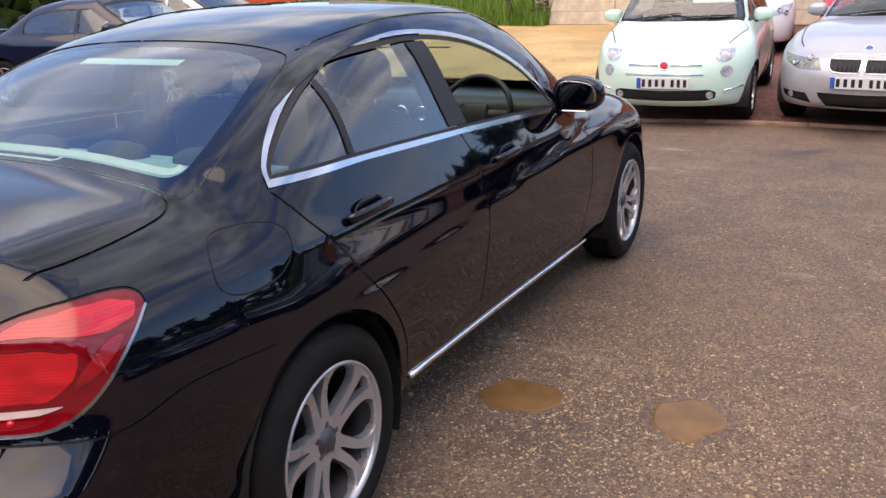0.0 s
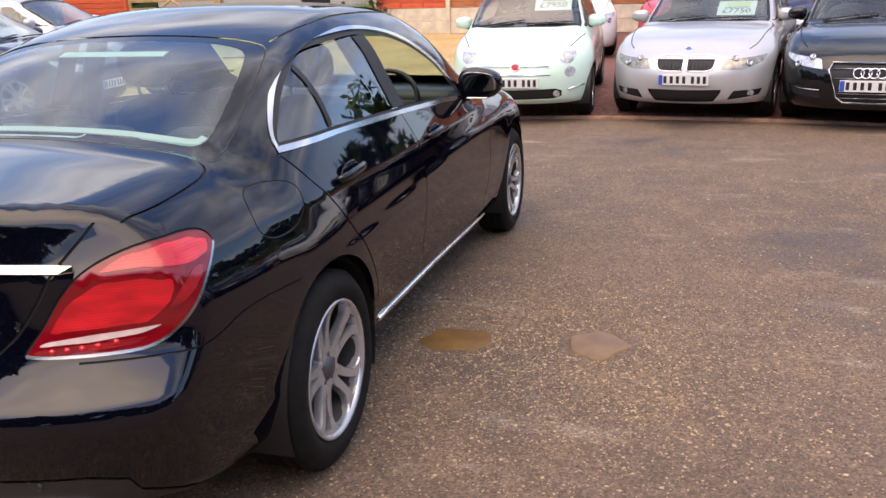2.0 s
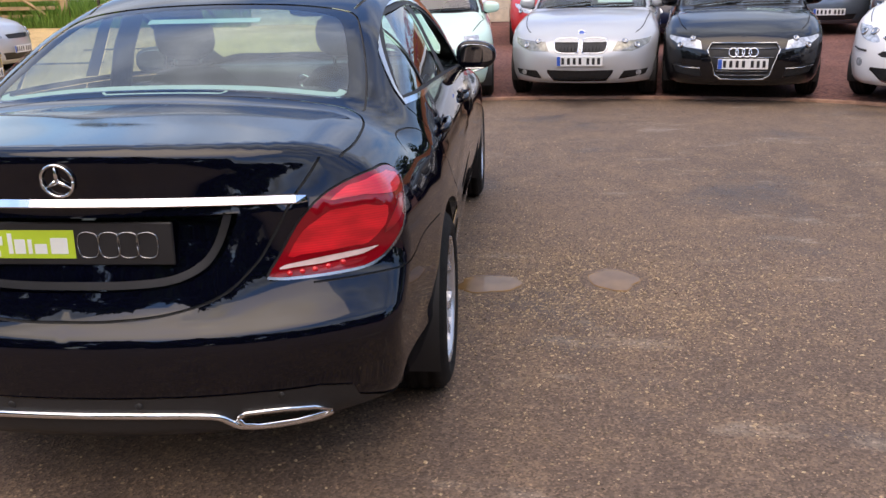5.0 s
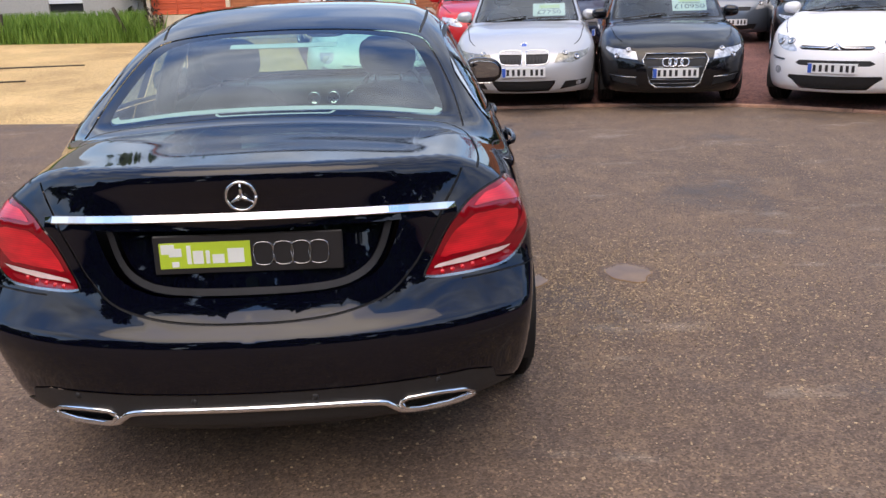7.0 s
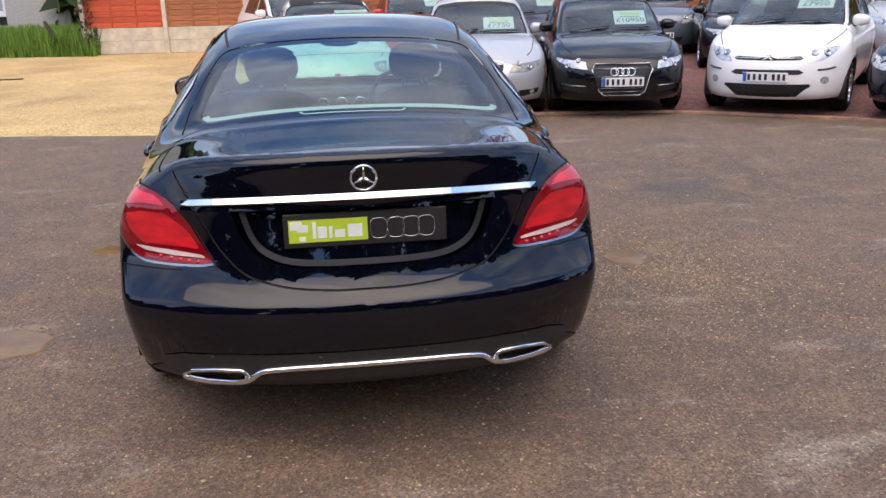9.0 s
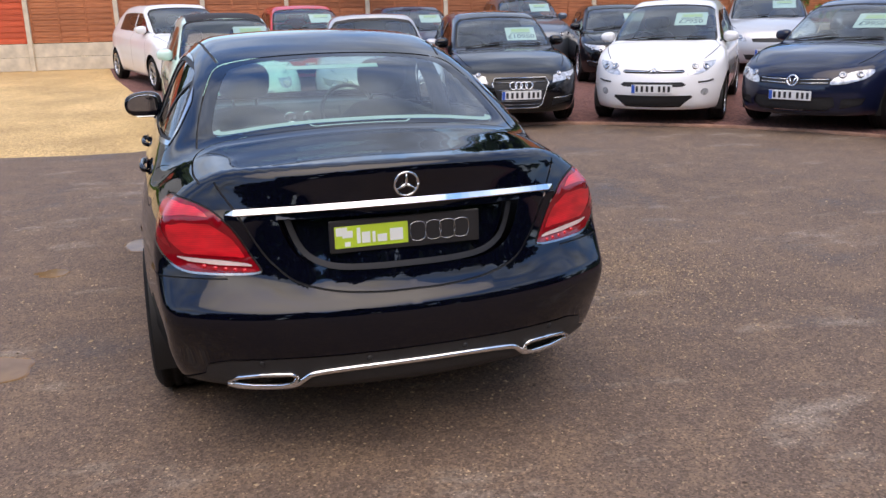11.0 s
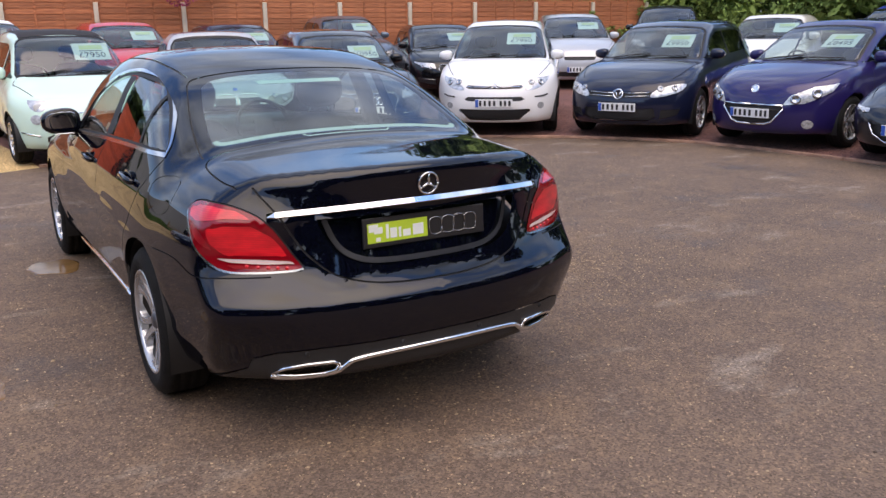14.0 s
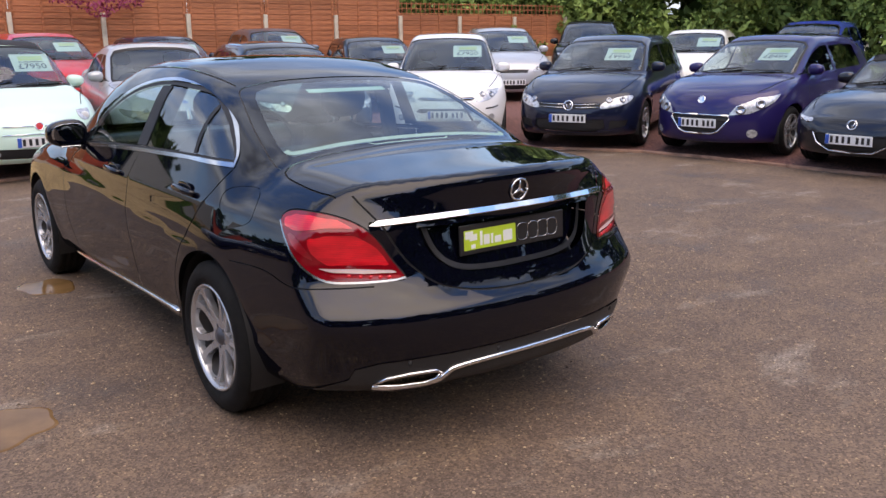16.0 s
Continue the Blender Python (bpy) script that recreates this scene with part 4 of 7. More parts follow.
# ---------------------------------------------------------------- the black saloon in the yard
def black_saloon():
    car = thing("black_saloon_car", "black four-door saloon car with chrome trim, parked on asphalt", "car")
    L, half, r = 4.686, 0.905, 0.320
    yr, yf = 1.056, 3.896
    b = Body(length=L, half=half, belt=1.0, floor=0.225, arches=[(yr, r, 0.368), (yf, r, 0.368)],
             plan=[(-0.1, 0.795), (0.15, 0.864), (0.4, 0.922), (0.8, 0.972), (1.3, 0.994), (2.4, 0.985), (3.5, 1.0), (4.1, 0.98), (4.45, 0.93), (4.7, 0.86)],
             vert=[(0.16, 0.84), (0.28, 0.94), (0.42, 0.982), (0.58, 1.0), (0.74, 0.990), (0.86, 0.948), (0.95, 0.882), (1.05, 0.79)],
             tail=[(0.17, 0.42), (0.24, 0.25), (0.275, 0.14), (0.298, 0.104), (0.325, 0.090), (0.40, 0.078), (0.47, 0.066), (0.54, 0.062), (0.568, 0.067), (0.584, 0.077), (0.597, 0.088), (0.607, 0.098), (0.618, 0.104), (0.64, 0.116), (0.70, 0.137), (0.76, 0.157), (0.82, 0.172), (0.88, 0.182), (0.95, 0.176), (1.0, 0.168), (1.06, 0.168)],
             corner=[(0.17, 0.42), (0.24, 0.25), (0.275, 0.14), (0.298, 0.104), (0.325, 0.090), (0.40, 0.078), (0.47, 0.066), (0.54, 0.062), (0.565, 0.067), (0.59, 0.088), (0.64, 0.128), (0.69, 0.160), (0.72, 0.171), (0.76, 0.177), (0.88, 0.182), (0.95, 0.176), (1.0, 0.168), (1.06, 0.168)],
             nose=[(0.18, L - 0.12), (0.35, L - 0.02), (0.55, L), (0.7, L - 0.04), (0.82, L - 0.14), (0.92, L - 0.4)],
             top=[(0.0, 1.026), (0.10, 1.0365), (0.47, 1.052), (0.84, 1.070), (1.0, 1.055), (1.3, 1.0), (3.2, 1.0), (3.6, 0.985), (4.0, 0.945), (4.35, 0.86), (4.6, 0.74), (4.75, 0.62)],
             roof=[(0.3, 0.52), (0.58, 0.90), (0.82, 1.058), (1.1, 1.190), (1.4, 1.312), (1.7, 1.390), (2.0, 1.434), (2.25, 1.442), (2.52, 1.430), (2.78, 1.375), (3.1, 1.225), (3.6, 0.965), (4.1, 0.70)],
             cabw=[(0.4, 0.60), (0.8, 0.715), (1.03, 0.785), (1.4, 0.812), (2.0, 0.822), (2.8, 0.812), (3.2, 0.77), (3.6, 0.66)],
             tumble=0.47, crown=0.10, roof_crown=0.07, roof_crown4=0.12, r_shoulder=0.15, r_tail=0.035, r_roof=0.13, r_belt=0.05,
             tail_bow=(0.23, 0.18), nose_bow=(0.25, 0.40), flare=0.006, deck_sweep=1.7, low_bow=0.9,
             creases=[(4.1, 0.86, 1.0, 0.66, 0.008, 0.05), (0.35, 0.40, 4.0, 0.30, 0.006, 0.05)],
             core=(0.45, 0.85, L - 0.95))
    # where flank and upper sheet meet
    seam_xyz = [(0, 0.1, 1.018), (0.25, 0.1, 1.014), (0.45, 0.2, 1.002), (0.62, 0.3, 0.980), (0.76, 0.45, 0.955), (0.83, 0.65, 0.955), (0.85, 0.86, 0.968)]
    seam = [(b.s_of(x, y), z) for x, y, z in seam_xyz]
    seam += [side_pt(b, y, z) for y, z in [(0.96, 1.03), (1.08, 1.10), (1.22, 1.18), (1.4, 1.25), (1.65, 1.315), (1.95, 1.350), (2.3, 1.365), (2.55, 1.345), (2.8, 1.28), (3.05, 1.165), (3.3, 1.04), (3.5, 0.960), (3.7, 0.930)]]
    c, d, e = b.marks()[2:]
    seam += [(c + (d - c) * 0.35, 0.90), (c + (d - c) * 0.75, 0.80), (d, 0.74), (e, 0.72)]
    b.k["seam"] = rounded(seam, 3, False)
    S = lambda y, z: side_pt(b, y, z)
    ring, top, spec, mats, joined = {}, {}, {}, {"body": M_BLACK}, set()

    def region(dom, name, polys, mat, off=0.0, join=False):
        dom[name] = polys
        mats[name], spec[name] = mat, off
        if join:
            joined.add(name)

    GAP = 0.007
    # side glass: outline of the whole opening, its chrome surround, and the bars that part it
    belt = [(1.03, 1.018), (1.4, 1.020), (2.0, 1.000), (2.5, 0.975), (2.90, 0.948)]
    arch = DLO_ARCH
    dlo = rounded(arch, 4, False)
    outer = [S(*q) for q in belt] + [S(*q) for q in dlo]
    zb = lambda y: float(np.interp(y, [q[0] for q in belt], [q[1] for q in belt]))
    inner_pts = [(a[0] * 0.62 + q[0] * 0.38, a[1] * 0.62 + q[1] * 0.38) if i > 6 else a for i, (a, q) in enumerate(zip(DLO_INNER, DLO_ARCH))]
    region(ring, "hole", [[S(*q) for q in circle(y, r, 0.368, 40)] for y in (yr, yf)], M_BLACK)
    inn = [S(*q) for q in [(y, zb(y) + 0.028) for y in np.linspace(inner_pts[-1][0], inner_pts[0][0], 8)]] + [S(*q) for q in rounded(inner_pts, 4, False)]
    bars = [[(1.345, 0.99), (1.375, 0.99), (1.425, 1.28), (1.40, 1.28)], [(1.945, 0.96), (2.075, 0.96), (2.02, 1.40), (1.91, 1.40)]]
    bars = [[S(*q) for q in p] for p in bars]
    # glass panes are the inner opening without the bars; bars first so that they own their strips
    # door and flap shut lines
    lines = [
        [(1.985, 1.0), (2.03, 0.86), (2.04, 0.70), (2.02, 0.45), (2.0, 0.33)],
        [(1.03, 1.01), (1.10, 0.915), (1.17, 0.835), (1.215, 0.775), (1.30, 0.675), (1.39, 0.56), (1.445, 0.45), (1.46, 0.34)],
        [(2.93, 0.95), (3.10, 0.88), (3.20, 0.76), (3.20, 0.60), (3.17, 0.45), (3.13, 0.33)],
    ]
    for i, ln in enumerate(lines):
        region(ring, "door_gap#%d" % i, [ribbon([S(*q) for q in rounded(ln, 5, False)], GAP)], M_RUBBER, -0.007)
    flap = rounded([(0.724, 0.885), (0.76, 0.940), (0.82, 0.958), (0.92, 0.958), (0.992, 0.940), (1.005, 0.905), (0.97, 0.856), (0.906, 0.829), (0.80, 0.828), (0.735, 0.850)], 4)
    region(ring, "flap_gap", [ribbon([S(*q) for q in flap + flap[:1]], 0.005)], M_RUBBER, -0.002)
    region(ring, "fuel_flap", [[S(*q) for q in flap]], M_BLACK, 0.0)
    region(ring, "sill", [[S(1.46, 0.0), S(3.49, 0.0), S(3.44, 0.235), S(1.48, 0.315)]], M_BLACK, 0.0)
    # tail: lamps, lid, strip, plate well, bumper line, diffuser
    lamp = [(b.s_of(x, y), z) for x, y, z in LAMP]
    region(ring, "lamp_rim", [ribbon(rounded(lamp[6:] + lamp[:1], 4, False), 0.007)], M_BRUSHED, 0.003)
    region(ring, "lamp_gap", [ribbon(rounded(lamp, 4) + rounded(lamp, 4)[:1], 0.006)], M_RUBBER, -0.004)
    inner_e, outer_e = lamp[:5], lamp[5:11]

    def lamp_at(u, z):
        """A place on the lamp: u from its inner to its outer edge, at a height."""
        si = float(np.interp(z, [q[1] for q in inner_e], [q[0] for q in inner_e]))
        so = float(np.interp(z, [q[1] for q in outer_e[::-1]], [q[0] for q in outer_e[::-1]]))
        return (si + (so - si) * u, z)

    for nm, mt, lift, poly in LAMP_FIELDS:
        region(ring, nm, [rounded([lamp_at(*q) for q in densify(poly, 0.12)], 2)], mt, lift)
    region(ring, "tail_light", [rounded(lamp, 4)], M_RED_DARK, 0.002)
    R = lambda x, z: rear_pt(b, x, z)
    well = rounded([R(0.0, 0.680), R(0.15, 0.681), R(0.27, 0.690), R(0.36, 0.728), R(0.405, 0.79), R(0.43, 0.862)], 4, False)
    region(ring, "well_chrome", [ribbon(rounded([R(0.0, 0.696), R(0.15, 0.697), R(0.262, 0.707), R(0.338, 0.740), R(0.378, 0.79), R(0.402, 0.862)], 4, False), 0.020)], M_WELL, -0.022, True)
    region(ring, "plate_well", [well + [R(0.0, 0.862)]], M_BLACK, -0.045, True)
    lid_edge = LID_EDGE
    region(ring, "lid_gap", [ribbon(rounded([(b.s_of(x, y), z) for x, y, z in lid_edge], 5, False), GAP)], M_RUBBER, -0.006, True)
    region(ring, "bumper_gap", [ribbon(rounded([(b.s_of(0.60, 0.27), 0.668), (b.s_of(0.72, 0.38), 0.668), (b.s_of(0.80, 0.50), 0.672), (b.s_of(0.84, 0.62), 0.70), S(0.86, 0.69)], 4, False), 0.005)], M_RUBBER, -0.005)
    region(ring, "tailpipe_mouth", [[R(*q) for q in TAILPIPE]], M_TRIM, -0.03)
    region(ring, "diffuser", [[R(0, 0.0), R(0.68, 0.0), R(0.715, 0.335), R(0.70, 0.375), R(0.62, 0.398), R(0.45, 0.408), R(0.2, 0.412), R(0, 0.413)]], M_PLASTIC, 0.004, True)
    lid_poly = [(b.s_of(x, y), z) for x, y, z in lid_edge]
    # doors
    front_door = [(1.985, 1.01), (2.03, 0.86), (2.04, 0.70), (2.02, 0.45), (2.0, 0.30), (3.13, 0.25), (3.17, 0.45), (3.20, 0.60), (3.20, 0.76), (3.10, 0.88), (2.93, 0.96)]
    rear_door = [(1.03, 1.03), (1.03, 1.01), (1.10, 0.915), (1.17, 0.835), (1.215, 0.775), (1.30, 0.675), (1.39, 0.56), (1.445, 0.45), (1.46, 0.315), (2.0, 0.30), (2.02, 0.45), (2.04, 0.70), (2.03, 0.86), (1.985, 1.03)]
    # the window opening's pieces
    order = {}
    order["hole"] = ring.pop("hole")
    order["window_bar"] = [p for p in bars]
    mats["window_bar"], spec["window_bar"] = M_TRIM, -0.004
    cutx = [b.s_of(half, y) for y in (1.38, 2.0)]
    order["quarter_glass"] = [poly_clip(inn, None, cutx[0])]
    order["rear_window"] = [poly_clip(inn, cutx[0], cutx[1])]
    order["front_window"] = [poly_clip(inn, cutx[1], None)]
    for nm, mt, of in (("quarter_glass", M_GLASS, -0.008), ("rear_window", M_GLASS, -0.008), ("front_window", M_GLASS, -0.008)):
        mats[nm], spec[nm] = mt, of
    mid = [(0.45 * a[0] + 0.55 * c_[0], 0.45 * a[1] + 0.55 * c_[1]) for a, c_ in zip(inner_pts, arch)]
    seal = [S(*q) for q in [(y, zb(y) + 0.017) for y in np.linspace(mid[-1][0], mid[0][0], 8)]] + [S(*q) for q in rounded(mid, 4, False)]
    order["window_seal"] = [seal]
    mats["window_seal"], spec["window_seal"] = M_TRIM, -0.002
    order["window_chrome"] = [outer]
    mats["window_chrome"], spec["window_chrome"] = M_BRIGHTWORK, 0.004
    # bars lie outside the glass only within the opening
    order["quarter_bar"], order["pillar_trim"] = ([clip_inside(p, inn)] for p in bars)
    for nm in ("quarter_bar", "pillar_trim"):
        mats[nm], spec[nm] = M_TRIM, -0.004
    order = {k: order[k] for k in ("hole", "quarter_bar", "pillar_trim", "quarter_glass", "rear_window", "front_window", "window_seal", "window_chrome")}
    ring = {**order, **ring}
    region(ring, "front_door", [[S(*q) for q in front_door]], M_BLACK)
    region(ring, "rear_door", [[S(*q) for q in rear_door]], M_BLACK)
    region(ring, "boot_lid", [[(0, 0.614)] + lid_poly[:] + [(lid_poly[-1][0], 1.2), (0, 1.2)]], M_BLACK, 0.0, True)
    region(ring, "rear_bumper", [[R(0, 0.1), R(0.9, 0.1), S(0.68, 0.1), S(0.70, 0.45), S(0.80, 0.70), (b.s_of(0.84, 0.62), 0.70), (b.s_of(0.80, 0.50), 0.672), (b.s_of(0.6, 0.27), 0.668)] + lid_poly[:4][::-1] + [(0, 0.614)]], M_BLACK, 0.0, True)
    # upper sheet
    gl = rounded(REAR_GLASS, 4, False)
    region(top, "screen_gap", [ribbon(gl, 0.006)], M_RUBBER, -0.004, True)
    clear = rounded([(0.0, 0.885), (0.3, 0.885), (0.52, 0.882), (0.575, 0.90), (0.585, 0.96), (0.555, 1.13), (0.51, 1.31), (0.475, 1.39), (0.42, 1.425), (0.3, 1.445), (0.0, 1.452)], 4, False)
    region(top, "screen_line", [ribbon(rounded([(0.0, 0.906), (0.3, 0.906), (0.48, 0.904), (0.555, 0.912), (0.572, 0.940)], 4, False), 0.026)], M_SCREENLINE, -0.0035, True)
    region(top, "brake_window", [ribbon([(0.0, 0.866), (0.1, 0.866), (0.188, 0.866), (0.200, 0.876), (0.206, 0.886)], 0.010)], M_SCREENLINE, -0.0035, True)
    region(top, "rear_screen", [clear], M_GLASS_CLEAR, -0.003, True)
    region(top, "screen_border", [gl], M_BLACK, -0.003, True)
    region(top, "roof_gap", [ribbon(rounded([(0.52, 1.50), (0.555, 1.8), (0.575, 2.3), (0.565, 2.8), (0.55, 3.0)], 5, False), 0.012)], M_RUBBER, -0.003)
    region(top, "boot_gap", [ribbon(rounded(BOOT_TOP, 5, False), GAP)], M_RUBBER, -0.006)
    region(top, "boot_lid", [[(0, 0)] + [(q[0], q[1]) for q in BOOT_TOP] + [(0, BOOT_TOP[-1][1])]], M_BLACK, 0.0, True)
    wst, wsb = 2.70, 3.56
    region(top, "windscreen", [[(0, wst), (0.45, wst + 0.02), (0.56, wst + 0.08), (0.69, wsb - 0.22), (0.66, wsb - 0.14), (0.4, wsb - 0.05), (0, wsb)]], M_GLASS_CLEAR, -0.004, True)
    region(ring, "headlight", [[front_pt(b, 0.44, 0.62), front_pt(b, 0.78, 0.66), S(4.12, 0.78), front_pt(b, 0.80, 0.80), front_pt(b, 0.5, 0.72)]], M_CLEAR, 0.002)
    ring = {k: v for k, v in ring.items() if v}
    obs = skin_car(car, b, ring, top, spec, mats, 0.027, joined)
    # lamps' glow strips and panes hang from their own parts
    for nm, par in (*((q[0], "tail_light") for q in LAMP_FIELDS), ("lamp_rim", "tail_light"), ("front_window", "front_door"), ("rear_window", "rear_door"), ("plate_well", "boot_lid"), ("well_chrome", "boot_lid"), ("diffuser", "rear_bumper")):
        if nm in obs and par in obs:
            for i, o in enumerate(obs[nm]):
                o.parent = obs[par][min(i, len(obs[par]) - 1)]
    obs["flap_gap"][1].data.materials[0] = M_BLACK      # the filler is on one flank alone
    for x, y, z in LED_ROW:
        p = b.ring(np.array([(b.s_of(x, y), z)]))[0]
        for i, sg in enumerate((1, -1)):
            share_part("led", shared("lamp_led", lambda: blob_bm(0.009, 0.008, 0.008, 2, 10)), M_RED, obs["tail_light"][i], pose(sg * p[0], p[1], p[2]))
    for o in obs["front_window"][:1]:          # the driver's window is wound down
        bpy.data.objects.remove(o)
    lid, bumper = obs["boot_lid"][0], obs["rear_bumper"][0]

    def along(name, pts, rad, mat, par, lift, n=8, flat=1.0):
        q = b.ring(np.array(pts))
        q = q + b.normals(q) * lift
        right = [tuple(v) for v in q]
        return part(name, tube_bm([(-v[0], v[1], v[2]) for v in right[::-1]] + right[1:], rad, n, flat), mat, par)

    def blade(name, pts, section, mat, par):
        """A bar of a given section (out, up) along the skin, both sides."""
        q = b.ring(np.array(pts))
        nn = b.normals(q)
        nn[:, 2] = 0
        nn /= np.linalg.norm(nn, axis=1, keepdims=True)
        bm = bmesh.new()
        rows = []
        for sg, order in ((-1, range(len(q) - 1, 0, -1)), (1, range(len(q)))):
            for i in order:
                end = 0.35 if i == len(q) - 1 else 1.0
                rows.append([bm.verts.new((sg * (q[i][0] + nn[i][0] * o * end), q[i][1] + nn[i][1] * o * end, q[i][2] + u * (0.6 + 0.4 * end))) for o, u in section])
        n = len(section)
        for ra, rb in zip(rows, rows[1:]):
            for k in range(n):
                bm.faces.new((ra[k], ra[(k + 1) % n], rb[(k + 1) % n], rb[k]))
        bm.faces.new(rows[0])
        bm.faces.new(rows[-1][::-1])
        bmesh.ops.recalc_face_normals(bm, faces=bm.faces[:])
        return part(name, bm, mat, par)
    blade("lid_strip", [R(x, 0.903 - 0.018 * (x / 0.59) ** 2) for x in np.linspace(0, 0.594, 22)], [(-0.004, -0.014), (0.011, -0.012), (0.0125, -0.009), (0.004, 0.0085), (-0.004, 0.0095)], M_CHROME, lid)
    along("lower_chrome", rounded([R(*q) for q in DIFF_BAR], 4, False), 0.0105, M_CHROME, bumper, 0.006)
    for sg in (1, -1):
        q = b.ring(np.array([S(y, 0.322 - (y - 1.49) * 0.042) for y in np.linspace(1.49, 3.42, 20)]))
        part("sill_strip", tube_bm([(sg * (v[0] + 0.002), v[1], v[2]) for v in q], 0.011, 8), M_CHROME, car)
    undertray(car, b, (yr, yf), r)
    for y in (yr, yf):
        for sg in (-1, 1):
            wheel(car, sg * 0.795, y, r, 0.223, 0.205, turn=40 + 20 * sg + y * 7, z=r)
    # handles
    for y, z in ((1.335, 0.905), (2.26, 0.890)):
        for sg, nm in ((1, 0), (-1, 1)):
            p = b.ring(np.array([S(y, z)]))[0]
            h = new("door_handle")
            h.empty_display_size = 0.05
            h.parent, h.matrix_basis = car, pose(sg * (p[0] + 0.002), y, z, 2, 0, 0)
            share_part("bowl", shared("handle_bowl", lambda: blob_bm(0.004, 0.075, 0.034, 2.2, 18)), M_BLACK, h)
            share_part("grip", shared("handle_grip", lambda: tube_bm([(0.002, -0.115, -0.004), (0.016, -0.10, 0), (0.024, -0.05, 0.002), (0.024, 0.05, 0.002), (0.017, 0.085, 0), (0.002, 0.105, -0.004)], [0.008, 0.011, 0.012, 0.012, 0.011, 0.008], 10, 1.3)), M_BLACK, h,
                       Matrix.Diagonal((sg, 1, 1, 1)))
    for sg in (-1, 1):
        mirror_parts(car, sg * 0.79, 2.98, 1.012, sg, M_BLACK, M_CHROME, 0.98)
    # plate of the dealer, in the well of the lid
    py = float(b.ring(np.array([R(0.0, 0.80)]))[0, 1]) + 0.034
    pl = new("dealer_plate")
    pl.empty_display_size = 0.05
    pl.parent, pl.matrix_basis = car, pose(0, py, 0.790, -3, 0, 0)
    part("plate", box_bm(-0.265, 0.265, -0.008, 0.004, -0.056, 0.056, 0.003, 1), M_PLATEBLACK, pl, "charcoal plate with a lime panel")
    part("lime_panel", box_bm(-0.248, 0.006, -0.0095, -0.008, -0.038, 0.036), M_LIME, pl)
    for x0, x1, z0, z1 in ((-0.243, -0.205, 0.004, 0.032), (-0.222, -0.186, -0.004, 0.020), (-0.215, -0.195, -0.034, -0.018)):
        part("emblem_mark", box_bm(x0, x1, -0.0105, -0.0095, z0, z1, 0.0004, 1), M_WHITE, pl)
    for x0, x1, hh in ((-0.172, -0.160, 0.03), (-0.155, -0.126, 0.022), (-0.119, -0.108, 0.022), (-0.101, -0.068, 0.016), (-0.058, -0.012, 0.024)):
        part("word_bar", box_bm(x0, x1, -0.0105, -0.0095, -0.026, -0.026 + 2 * hh - 0.006, 0.0004, 1), M_WHITE, pl)
    for i, x in enumerate((0.042, 0.098, 0.148, 0.198)):
        outl = rounded([(x - 0.022, -0.030), (x + 0.022, -0.030), (x + 0.023, 0.024), (x - 0.023, 0.024)], 5)
        part("letter_outline", tube_bm([(q[0], -0.009, q[1]) for q in outl + outl[:1]], 0.0022, 5), M_BRUSHED, pl)
    # ring emblem on the lid
    em = new("lid_emblem")
    em.empty_display_size = 0.05
    ey = float(b.ring(np.array([R(0.0, 0.960)]))[0, 1]) - 0.006
    em.parent, em.matrix_basis = car, pose(0, ey, 0.960, 8, 0, 0)
    ringpts = [(0.041 * math.cos(a), 0, 0.041 * math.sin(a)) for a in np.linspace(0, 2 * math.pi, 33)]
    part("emblem_ring", tube_bm(ringpts, 0.0042, 8), M_CHROME, em)
    for a in (90, 210, 330):
        t = radians(a)
        part("emblem_arm", tube_bm([(0, 0, 0), (0.02 * math.cos(t), 0, 0.02 * math.sin(t)), (0.040 * math.cos(t), 0, 0.040 * math.sin(t))], [0.0075, 0.005, 0.002], 6), M_CHROME, em)
    # tail pipes
    for sg in (-1, 1):
        pts = []
        for x, z in TAILPIPE:
            p = b.ring(np.array([R(x, z)]))[0]
            pts.append((sg * p[0], p[1] - 0.008, p[2]))
        part("tailpipe_trim", tube_bm(pts + pts[:1], 0.0075, 8), M_CHROME, bumper)
    for x in (-0.52, -0.17, 0.17, 0.52):
        p = b.ring(np.array([R(abs(x), 0.390)]))[0]
        part("parking_sensor", blob_bm(0.011, 0.005, 0.011, 2, 12, (x, p[1] - 0.004, 0.390)), M_TRIM, bumper)
    # cabin
    for x in (-0.37, 0.37):
        seat_parts(car, x, 2.45, 0.45, back=0.60)
    bench = new("rear_seat")
    bench.empty_display_size = 0.1
    bench.parent = car
    part("bench_cushion", blob_bm(0.66, 0.30, 0.10, 4, 20, (0, 1.72, 0.48)), M_SEAT, bench)
    bm = blob_bm(0.66, 0.09, 0.32, 4, 20)
    o = part("bench_back", bm, M_SEAT, bench)
    o.matrix_basis = pose(0, 1.38, 0.70, 22, 0, 0)
    for x in (-0.36, 0.0, 0.36):
        o = share_part("headrest", shared("rear_headrest", lambda: blob_bm(0.12, 0.045, 0.05, 3.2, 16)), M_SEAT, bench, pose(x, 1.25, 1.005, 12, 0, 0))
    part("parcel_shelf", box_bm(-0.62, 0.62, 0.90, 1.30, 1.0, 1.012, 0.004, 1), M_SHELF, car)
    part("brake_light", box_bm(-0.20, 0.20, 0.94, 0.99, 1.012, 1.040, 0.006, 1), M_SHELF, car)
    part("dashboard", smooth_faces(box_bm(-0.76, 0.76, 3.2, 3.75, 0.60, 0.955, 0.08, 3)), M_PLASTIC, car)
